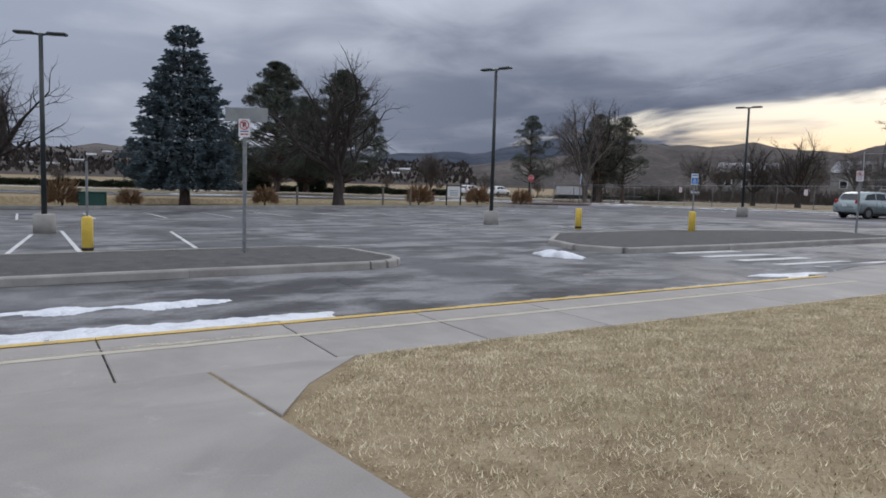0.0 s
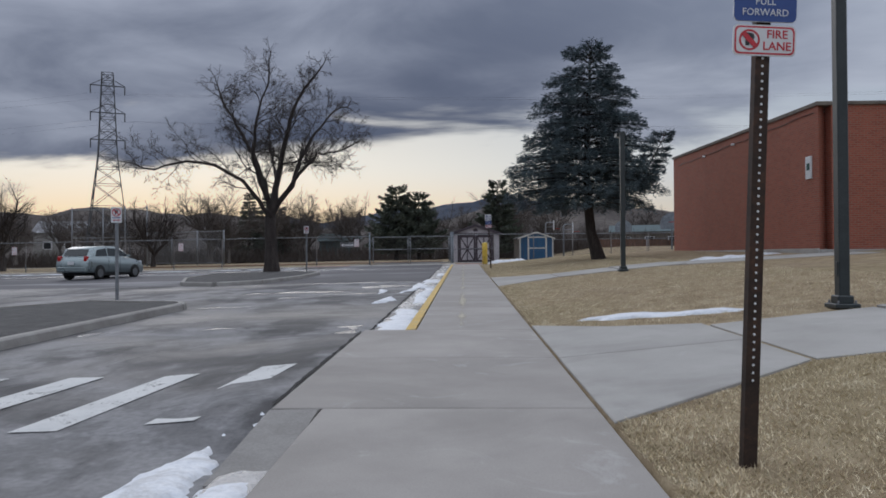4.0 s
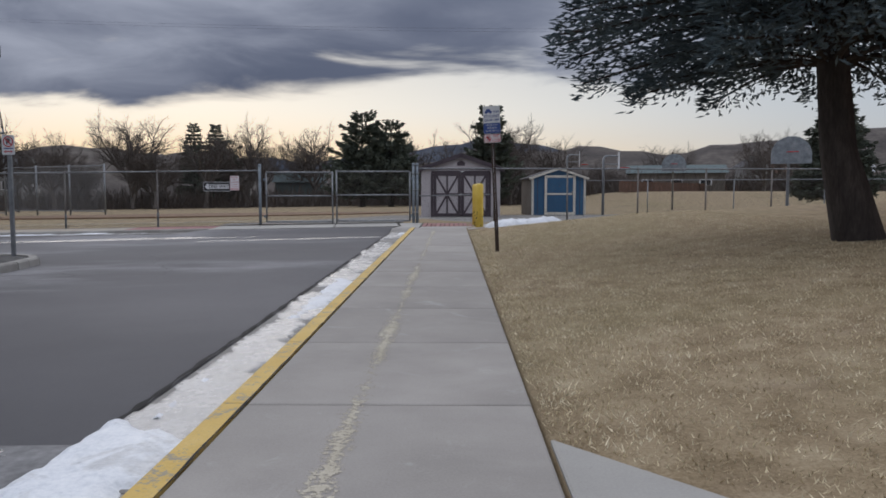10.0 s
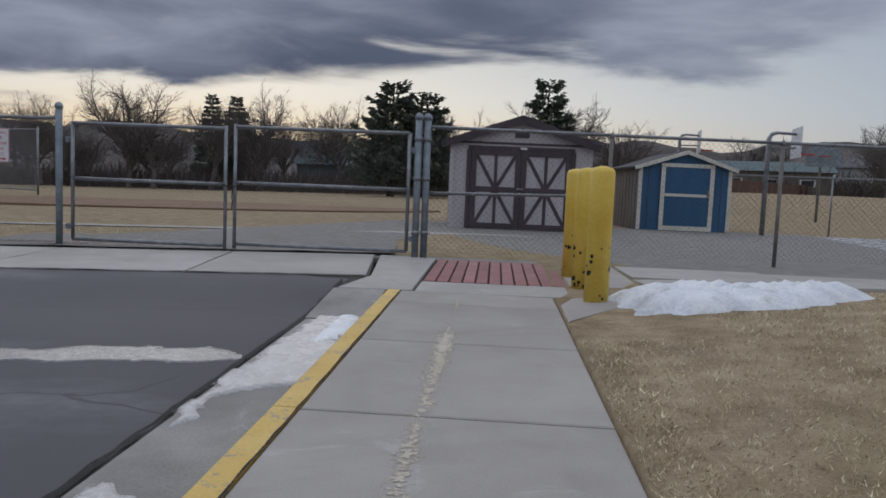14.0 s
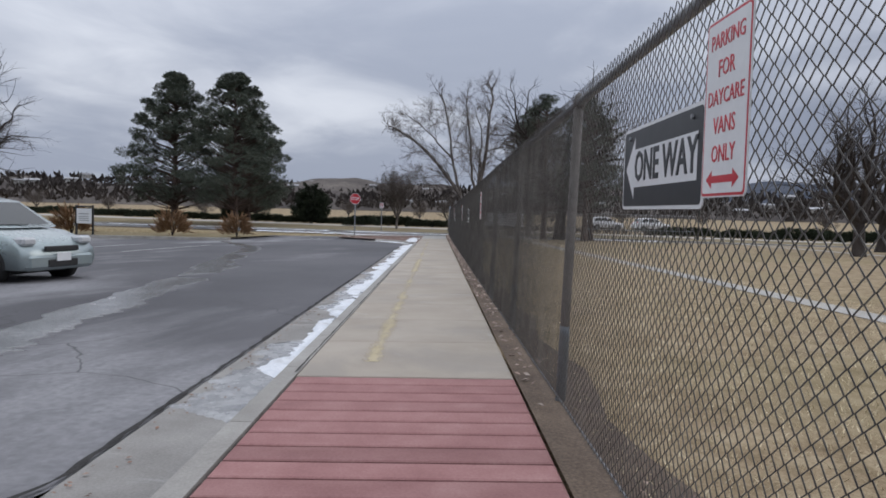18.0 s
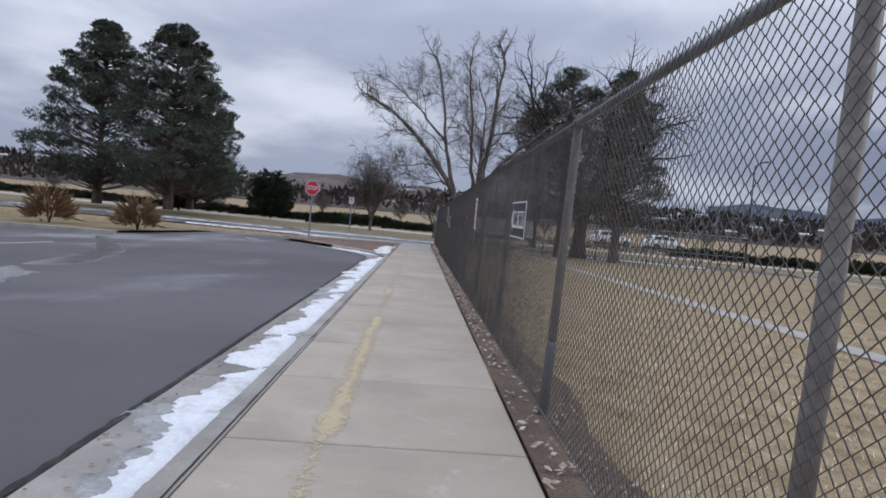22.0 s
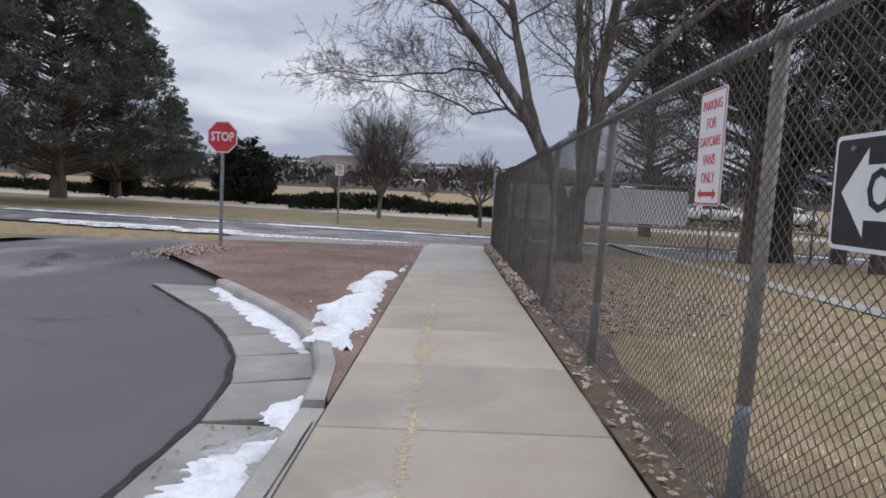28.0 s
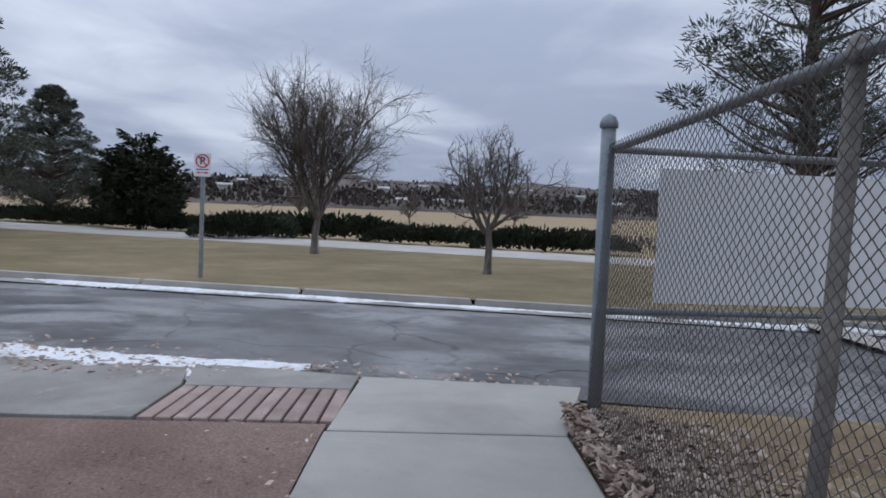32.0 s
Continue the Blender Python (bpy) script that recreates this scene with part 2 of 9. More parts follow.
def concrete_extra(N, L, vec, nz, mth, col):
    st = step(N, L, nz(0.9, 6, 0.65, 0.8), 0.48, 0.66)
    col = blend(N, L, mth("MULTIPLY", st, 0.38), col, (0.20, 0.185, 0.17))
    wh = step(N, L, nz(2.3, 7, 0.7, 1.2), 0.58, 0.72)
    col = blend(N, L, mth("MULTIPLY", wh, 0.32), col, (0.55, 0.54, 0.53))
    pits = step(N, L, nz(95.0, 2), 0.66, 0.74)
    col = blend(N, L, mth("MULTIPLY", pits, 0.35), col, (0.16, 0.15, 0.14))
    r = N("ShaderNodeMapRange")
    L(st, r.inputs[0])
    r.inputs[3].default_value, r.inputs[4].default_value = 0.86, 0.70
    return col, r.outputs[0]


def worn_extra(under, lo, hi, s=7.0, s2=60.0):
    def fn(N, L, vec, nz, mth, col):
        a = mth("ADD", mth("MULTIPLY", nz(s, 6, 0.7, 0.5), 0.6), mth("MULTIPLY", nz(s2, 3), 0.4))
        col = blend(N, L, step(N, L, a, lo, hi), col, under)
        r = N("ShaderNodeMapRange")
        L(a, r.inputs[0])
        r.inputs[3].default_value, r.inputs[4].default_value = 0.55, 0.9
        return col, r.outputs[0]
    return fn


def dirt_extra(N, L, vec, nz, mth, col):
    # grit frozen into old snow
    g = mth("MULTIPLY", step(N, L, nz(3.5, 6, 0.7, 0.6), 0.50, 0.66), mth("ADD", mth("MULTIPLY", nz(60.0, 3), 0.8), 0.25))
    col = blend(N, L, mth("MULTIPLY", g, 0.7), col, (0.27, 0.265, 0.26))
    r = N("ShaderNodeMapRange")
    L(g, r.inputs[0])
    r.inputs[3].default_value, r.inputs[4].default_value = 0.55, 0.4
    return col, r.outputs[0]


def turf_extra(N, L, vec, nz, mth, col):
    # greener and barer patches in the worn turf
    col = blend(N, L, mth("MULTIPLY", step(N, L, nz(0.22, 5, 0.6), 0.46, 0.62), 0.35), col, (0.21, 0.18, 0.095))
    col = blend(N, L, mth("MULTIPLY", step(N, L, nz(0.6, 6, 0.65, 0.6), 0.54, 0.68), 0.4), col, (0.24, 0.18, 0.135))
    return col, None


def brick_extra(N, L, vec, nz, mth, col):
    # coursing 48 mm high, on both faces of the corner: u runs along whichever way the wall runs
    sp = N("ShaderNodeSeparateXYZ")
    L(vec, sp.inputs[0])
    cb = N("ShaderNodeCombineXYZ")
    L(mth("ADD", sp.outputs[0], sp.outputs[1]), cb.inputs[0]), L(sp.outputs[2], cb.inputs[1])
    b = N("ShaderNodeTexBrick")
    L(cb.outputs[0], b.inputs["Vector"])
    b.inputs["Scale"].default_value = 1.0
    b.inputs["Brick Width"].default_value, b.inputs["Row Height"].default_value, b.inputs["Mortar Size"].default_value = 0.15, 0.05, 0.006
    b.inputs["Color1"].default_value, b.inputs["Color2"].default_value, b.inputs["Mortar"].default_value = (0.33, 0.098, 0.062, 1), (0.25, 0.072, 0.048, 1), (0.27, 0.17, 0.13, 1)
    b.inputs["Bias"].default_value = -0.2
    n = N("ShaderNodeMix", data_type="RGBA", blend_type="MULTIPLY")
    n.inputs[0].default_value = 0.5
    L(b.outputs[0], n.inputs[6]), L(col, n.inputs[7])
    r = N("ShaderNodeMapRange")
    L(b.outputs["Fac"], r.inputs[0])
    r.inputs[3].default_value, r.inputs[4].default_value = 0.8, 0.95
    return n.outputs[2], r.outputs[0]


M = {
    "asphalt": surf("asphalt", [(0.038, 0.037, 0.040), (0.066, 0.064, 0.067), (0.115, 0.111, 0.113)], 0.8, 0.8, 0.5, 150, extra=asphalt_extra, spec=0.4, fine=0.42),
    "asphalt_new": surf("smooth asphalt", [(0.052, 0.050, 0.057), (0.078, 0.076, 0.084), (0.115, 0.111, 0.12)], 0.22, 0.75, 0.35, 180, extra=smooth_asphalt_extra, spec=0.4),
    "concrete": surf("concrete", [(0.272, 0.252, 0.232), (0.332, 0.308, 0.285), (0.388, 0.362, 0.335)], 1.3, 0.85, 0.16, 120, rand=0.06, extra=concrete_extra),
    "concrete_tan": surf("tan concrete", [(0.31, 0.268, 0.222), (0.365, 0.32, 0.268), (0.415, 0.368, 0.315)], 1.3, 0.85, 0.14, 120, rand=0.05, extra=concrete_extra),
    "concrete_pale": surf("pale concrete", [(0.315, 0.30, 0.28), (0.37, 0.355, 0.332), (0.43, 0.413, 0.39)], 1.3, 0.85, 0.14, 120, rand=0.05, extra=concrete_extra),
    "gutter": surf("gutter concrete", [(0.18, 0.17, 0.16), (0.265, 0.252, 0.238), (0.36, 0.345, 0.325)], 2.0, 0.8, 0.2, 90, rand=0.07, extra=concrete_extra),
    "yellow": surf("worn yellow paint", [(0.54, 0.35, 0.085), (0.61, 0.42, 0.12), (0.67, 0.49, 0.19)], 3.0, 0.6, 0.15, 80, extra=worn_extra((0.33, 0.29, 0.22), 0.52, 0.60, 7.0)),
    "faded": surf("flaked line paint", [(0.42, 0.38, 0.29), (0.49, 0.45, 0.355), (0.55, 0.51, 0.42)], 5.0, 0.7, 0.0, 90, fine=0.5),
    "white_line": surf("white road paint", [(0.44, 0.44, 0.44), (0.58, 0.58, 0.57), (0.66, 0.66, 0.64)], 3.0, 0.65, 0.2, 90, extra=worn_extra((0.10, 0.10, 0.10), 0.56, 0.62, 6.0)),
    "tactile": surf("red paver", [(0.23, 0.108, 0.105), (0.295, 0.15, 0.145), (0.36, 0.205, 0.195)], 4.0, 0.85, 0.2, 90, rand=0.12),
    "snow": surf("old snow", [(0.56, 0.59, 0.64), (0.72, 0.74, 0.78), (0.84, 0.85, 0.87)], 7.0, 0.6, 1.0, 45, spec=0.4, fine=0.5, extra=dirt_extra),
    "ice": surf("grey ice", [(0.17, 0.17, 0.175), (0.28, 0.28, 0.285), (0.44, 0.44, 0.445)], 7.0, 0.28, 0.5, 40, spec=0.5, fine=0.4),
    "ice_thin": surf("thin salt film", [(0.06, 0.058, 0.060), (0.115, 0.112, 0.115), (0.24, 0.238, 0.24)], 2.5, 0.24, 0.7, 30, spec=0.5, fine=0.5),
    "grass": surf("dry turf", [(0.15, 0.108, 0.062), (0.28, 0.215, 0.135), (0.42, 0.345, 0.235)], 4.5, 0.95, 0.9, 75, fine=0.45, extra=turf_extra, spec=0.1),
    "grass_green": surf("half-green turf", [(0.115, 0.098, 0.052), (0.195, 0.16, 0.095), (0.285, 0.235, 0.155)], 1.1, 0.95, 0.5, 60, fine=0.5, spec=0.1),
    "blade": surf("dry grass blade", [(0.37, 0.305, 0.19), (0.62, 0.53, 0.36), (0.80, 0.72, 0.545)], 4.0, 0.8, 0.0, 22, island=0.4, spec=0.2),
    "infield": surf("red infield dirt", [(0.13, 0.075, 0.045), (0.19, 0.115, 0.07), (0.24, 0.155, 0.10)], 0.6, 0.95, 0.3, 60),
    "mulch": surf("red-brown mulch", [(0.11, 0.072, 0.060), (0.205, 0.142, 0.122), (0.34, 0.26, 0.23)], 1.1, 0.95, 1.0, 70, fine=0.5, spec=0.15),
    "chip": surf("bark chip", [(0.10, 0.06, 0.045), (0.20, 0.13, 0.10), (0.30, 0.21, 0.17)], 9.0, 0.95, 0.2, 60, island=0.4),
    "gravel": surf("dark gravel", [(0.035, 0.034, 0.034), (0.085, 0.082, 0.08), (0.16, 0.152, 0.148)], 5.0, 0.95, 0.9, 110, fine=0.65),
    "gravel_tan": surf("grey-tan gravel", [(0.13, 0.122, 0.115), (0.215, 0.203, 0.19), (0.32, 0.305, 0.288)], 6.0, 0.95, 0.9, 110, fine=0.65),
    "asphalt_street": surf("street asphalt", [(0.070, 0.070, 0.075), (0.096, 0.096, 0.101), (0.135, 0.133, 0.136)], 0.6, 0.8, 0.35, 150, extra=asphalt_extra),
    "tactile_dusty": surf("dusty red paver", [(0.25, 0.185, 0.165), (0.33, 0.255, 0.23), (0.42, 0.35, 0.325)], 4.0, 0.9, 0.2, 60, rand=0.12),
    "earth": surf("bare brown earth", [(0.07, 0.05, 0.038), (0.12, 0.088, 0.066), (0.20, 0.15, 0.11)], 2.5, 0.95, 0.8, 80, fine=0.55),
    "earth_dark": surf("dark crumbled asphalt", [(0.012, 0.011, 0.011), (0.028, 0.026, 0.025), (0.06, 0.056, 0.053)], 9.0, 0.95, 0.8, 90, fine=0.5),
    "leaf": surf("dead leaf", [(0.18, 0.125, 0.10), (0.33, 0.25, 0.21), (0.60, 0.53, 0.48)], 8.0, 0.85, 0.0, 50, island=0.35),
    "brick": surf("red brick", [(0.70, 0.70, 0.70), (0.88, 0.87, 0.86), (1.0, 0.98, 0.97)], 1.2, 0.9, 0.25, 60, extra=brick_extra),
    "galv": surf("galvanised steel", [(0.15, 0.16, 0.175), (0.23, 0.24, 0.255), (0.33, 0.34, 0.355)], 9.0, 0.48, 0.1, 90, metal=0.6, spec=0.5),
    "galv_blue": surf("weathered blue-grey steel", [(0.13, 0.155, 0.18), (0.20, 0.23, 0.262), (0.32, 0.35, 0.38)], 6.0, 0.55, 0.15, 80, metal=0.35),
    "post_grey": surf("weathered grey-brown post", [(0.11, 0.10, 0.094), (0.19, 0.175, 0.165), (0.29, 0.27, 0.256)], 6.0, 0.6, 0.15, 60, metal=0.25),
    "wire": surf("chain-link wire", [(0.060, 0.056, 0.054), (0.105, 0.098, 0.094), (0.17, 0.16, 0.152)], 5.0, 0.55, 0.0, 60, metal=0.4),
    "rust_post": surf("rusty brown post", [(0.020, 0.016, 0.014), (0.045, 0.030, 0.024), (0.10, 0.052, 0.034)], 5.0, 0.7, 0.2, 60, metal=0.3),
    "lamp_green": surf("dark green lamp paint", [(0.014, 0.019, 0.020), (0.022, 0.028, 0.030), (0.034, 0.042, 0.044)], 4.0, 0.42, 0.05, 60, spec=0.5),
    "lens": surf("lamp lens", [(0.5, 0.5, 0.5), (0.6, 0.6, 0.6)], 4.0, 0.3, 0.0, 30),
    "sign_white": surf("white sign face", [(0.60, 0.61, 0.63), (0.70, 0.71, 0.73)], 4.0, 0.4, 0.0, 40, spec=0.5),
    "sign_back": surf("bare sign back", [(0.22, 0.23, 0.24), (0.33, 0.34, 0.35)], 6.0, 0.45, 0.1, 60, metal=0.5),
    "sign_black": surf("black sign face", [(0.012, 0.013, 0.015), (0.022, 0.023, 0.026)], 4.0, 0.4, 0.0, 40, spec=0.5),
    "sign_red": surf("red sign face", [(0.42, 0.018, 0.03), (0.52, 0.028, 0.045)], 4.0, 0.4, 0.0, 40, spec=0.5),
    "sign_blue": surf("blue sign face", [(0.022, 0.055, 0.22), (0.032, 0.075, 0.27)], 4.0, 0.4, 0.0, 40, spec=0.5),
    "sign_brightblue": surf("bright blue sign face", [(0.02, 0.16, 0.50), (0.03, 0.20, 0.56)], 4.0, 0.4, 0.0, 40, spec=0.5),
    "bollard": surf("chipped yellow paint", [(0.60, 0.40, 0.05), (0.70, 0.50, 0.085), (0.78, 0.58, 0.13)], 2.5, 0.5, 0.15, 50),
    "scuff": surf("black scuff", [(0.015, 0.013, 0.012), (0.04, 0.035, 0.03)], 9.0, 0.8, 0.1, 60),
    "lilac": surf("grey-lilac siding", [(0.36, 0.33, 0.345), (0.43, 0.40, 0.415), (0.50, 0.465, 0.48)], 2.5, 0.75, 0.1, 50, stretch=(1, 1, 0.3)),
    "plum": surf("dark plum trim", [(0.040, 0.030, 0.038), (0.060, 0.046, 0.056), (0.085, 0.068, 0.08)], 4.0, 0.6, 0.1, 60),
    "shingle": surf("dark shingle", [(0.045, 0.042, 0.045), (0.075, 0.07, 0.073), (0.12, 0.11, 0.112)], 8.0, 0.9, 0.5, 90),
    "shed_blue": surf("blue shed paint", [(0.022, 0.075, 0.155), (0.030, 0.098, 0.195), (0.045, 0.125, 0.235)], 3.0, 0.6, 0.1, 60, stretch=(1, 1, 0.3)),
    "cream": surf("cream trim", [(0.50, 0.47, 0.40), (0.62, 0.59, 0.52), (0.70, 0.67, 0.60)], 4.0, 0.6, 0.1, 60),
    "shed_side": surf("weathered brown siding", [(0.10, 0.085, 0.072), (0.16, 0.14, 0.12), (0.22, 0.195, 0.17)], 3.0, 0.85, 0.2, 60, stretch=(1, 1, 0.25)),
    "bark": surf("grey bark", [(0.044, 0.038, 0.035), (0.12, 0.104, 0.095), (0.25, 0.23, 0.214)], 11.0, 0.95, 1.0, 38, stretch=(1, 1, 0.2), fine=0.38),
    "bark_dark": surf("dark bark", [(0.020, 0.016, 0.015), (0.042, 0.034, 0.031), (0.075, 0.062, 0.056)], 7.0, 0.95, 1.0, 45, stretch=(1, 1, 0.22), fine=0.4),
    "bark_brown": surf("brown bark", [(0.050, 0.035, 0.030), (0.095, 0.068, 0.058), (0.15, 0.115, 0.10)], 7.0, 0.95, 1.0, 45, stretch=(1, 1, 0.22), fine=0.4),
    "twig": surf("winter twig", [(0.058, 0.046, 0.040), (0.098, 0.080, 0.071), (0.145, 0.122, 0.108)], 3.0, 0.9, 0.0, 20),
    "twig_dark": surf("dark winter twig", [(0.024, 0.019, 0.018), (0.045, 0.037, 0.034), (0.07, 0.058, 0.052)], 3.0, 0.9, 0.0, 20),
    "spruce": surf("blue-green needles", [(0.082, 0.110, 0.125), (0.152, 0.196, 0.218), (0.245, 0.30, 0.325)], 2.5, 0.8, 0.0, 25, island=0.2, spec=0.15),
    "pine": surf("dark green needles", [(0.075, 0.088, 0.072), (0.135, 0.155, 0.125), (0.21, 0.23, 0.185)], 1.6, 0.75, 0.0, 18, island=0.35, spec=0.25),
    "juniper": surf("dark juniper", [(0.028, 0.038, 0.026), (0.05, 0.062, 0.04), (0.085, 0.098, 0.064)], 1.5, 0.8, 0.0, 18, island=0.35, spec=0.2),
    "shrub": surf("tan ornamental grass", [(0.20, 0.12, 0.065), (0.30, 0.19, 0.11), (0.40, 0.28, 0.18)], 3.0, 0.9, 0.0, 20, island=0.3),
    "car": surf("silver-green car paint", [(0.24, 0.29, 0.30), (0.27, 0.32, 0.33), (0.30, 0.35, 0.36)], 2.0, 0.3, 0.0, 30, metal=0.5, spec=0.5, coat=0.6),
    "tyre": surf("tyre rubber", [(0.012, 0.012, 0.012), (0.025, 0.025, 0.025)], 9.0, 0.85, 0.2, 60),
    "rim": surf("steel wheel", [(0.16, 0.165, 0.17), (0.24, 0.245, 0.25)], 9.0, 0.4, 0.0, 60, metal=0.7),
    "glass": surf("dark car glass", [(0.010, 0.014, 0.015), (0.016, 0.020, 0.022)], 2.0, 0.06, 0.0, 20, spec=0.6),
    "tail": surf("red tail lamp", [(0.34, 0.012, 0.012), (0.42, 0.02, 0.02)], 5.0, 0.2, 0.0, 20, spec=0.6),
    "head": surf("headlamp glass", [(0.36, 0.38, 0.40), (0.55, 0.56, 0.58)], 9.0, 0.12, 0.0, 20, spec=0.7),
    "plastic": surf("black plastic", [(0.016, 0.016, 0.017), (0.03, 0.03, 0.031)], 6.0, 0.55, 0.0, 40),
    "green_box": surf("green utility box paint", [(0.018, 0.060, 0.052), (0.028, 0.082, 0.07)], 3.0, 0.55, 0.05, 40),
    "hill": surf("winter hillside", [(0.055, 0.050, 0.050), (0.10, 0.088, 0.082), (0.17, 0.15, 0.135)], 0.03, 1.0, 0.0, 0.35, spec=0.05),
    # distance haze is painted into this blue-grey base colour
    "mountain": surf("mountain tinted for haze", [(0.050, 0.058, 0.078), (0.075, 0.085, 0.108), (0.11, 0.118, 0.14)], 0.008, 1.0, 0.0, 0.05, spec=0.0),
    "stucco": surf("pale house wall", [(0.20, 0.195, 0.19), (0.30, 0.295, 0.285)], 2.0, 0.9, 0.0, 30, rand=0.4),
    "roof_far": surf("snowy grey roof", [(0.12, 0.115, 0.115), (0.30, 0.30, 0.315), (0.5, 0.51, 0.53)], 0.5, 0.9, 0.0, 6, rand=0.3),
    "win_dark": surf("dark window", [(0.015, 0.018, 0.022), (0.03, 0.034, 0.04)], 2.0, 0.2, 0.0, 20, spec=0.5),
    "fence_wood": surf("stained board fence", [(0.075, 0.042, 0.030), (0.12, 0.068, 0.048), (0.17, 0.10, 0.075)], 3.0, 0.9, 0.1, 40, rand=0.15),
    "shed_teal": surf("dull teal siding", [(0.085, 0.115, 0.12), (0.12, 0.155, 0.16)], 2.0, 0.8, 0.0, 40),
    "banner": surf("white mesh banner", [(0.76, 0.78, 0.84), (0.84, 0.86, 0.91)], 2.0, 0.7, 0.1, 90),
    "steel_far": surf("tower steel", [(0.055, 0.058, 0.065), (0.085, 0.09, 0.10)], 2.0, 0.7, 0.0, 20),
    "curb": surf("kerb concrete", [(0.22, 0.205, 0.19), (0.31, 0.295, 0.275), (0.40, 0.385, 0.36)], 2.2, 0.85, 0.25, 90, rand=0.06),
}


def line_extra(axis, mid, half, share):
    """Paint left along a line, thinning to the bare surface toward both edges."""
    def fn(N, L, vec, nz, mth, col):
        sp = N("ShaderNodeSeparateXYZ")
        L(vec, sp.inputs[0])
        wave = mth("MULTIPLY", mth("SUBTRACT", nz(1.3, 2), 0.5), 0.03)
        off = N("ShaderNodeMath", operation="ABSOLUTE")
        L(mth("ADD", mth("SUBTRACT", sp.outputs[axis], mid), wave), off.inputs[0])
        near = mth("SUBTRACT", 1.0, mth("DIVIDE", off.outputs[0], half))
        worn = mth("ADD", mth("MULTIPLY", nz(1.1, 3, 0.5), 1.1), mth("ADD", mth("MULTIPLY", nz(11.0, 6, 0.7), 0.9), mth("MULTIPLY", nz(48.0, 4, 0.75), 1.5)))
        f = step(N, L, mth("ADD", worn, mth("MULTIPLY", near, 0.38)), share, share + 0.14)
        edge = step(N, L, near, 0.0, 0.25)
        return col, None, mth("MULTIPLY", mth("MULTIPLY", f, edge), 0.85)
    return fn


CREAM = [(0.47, 0.42, 0.32), (0.54, 0.49, 0.39), (0.61, 0.56, 0.46)]
for key, axis, mid, half, share in (("line_a", 0, -0.50, 0.042, 1.55), ("line_b", 0, -0.60, 0.07, 2.08), ("line_c", 0, -0.47, 0.066, 2.02), ("line_d", 1, 41.40, 0.066, 1.97)):
    M[key] = surf("worn cream paint", CREAM if key != "line_d" else [(0.46, 0.38, 0.24), (0.52, 0.44, 0.29), (0.58, 0.50, 0.36)], 5.0, 0.75, 0.0, 90, extra=line_extra(axis, mid, half, share))

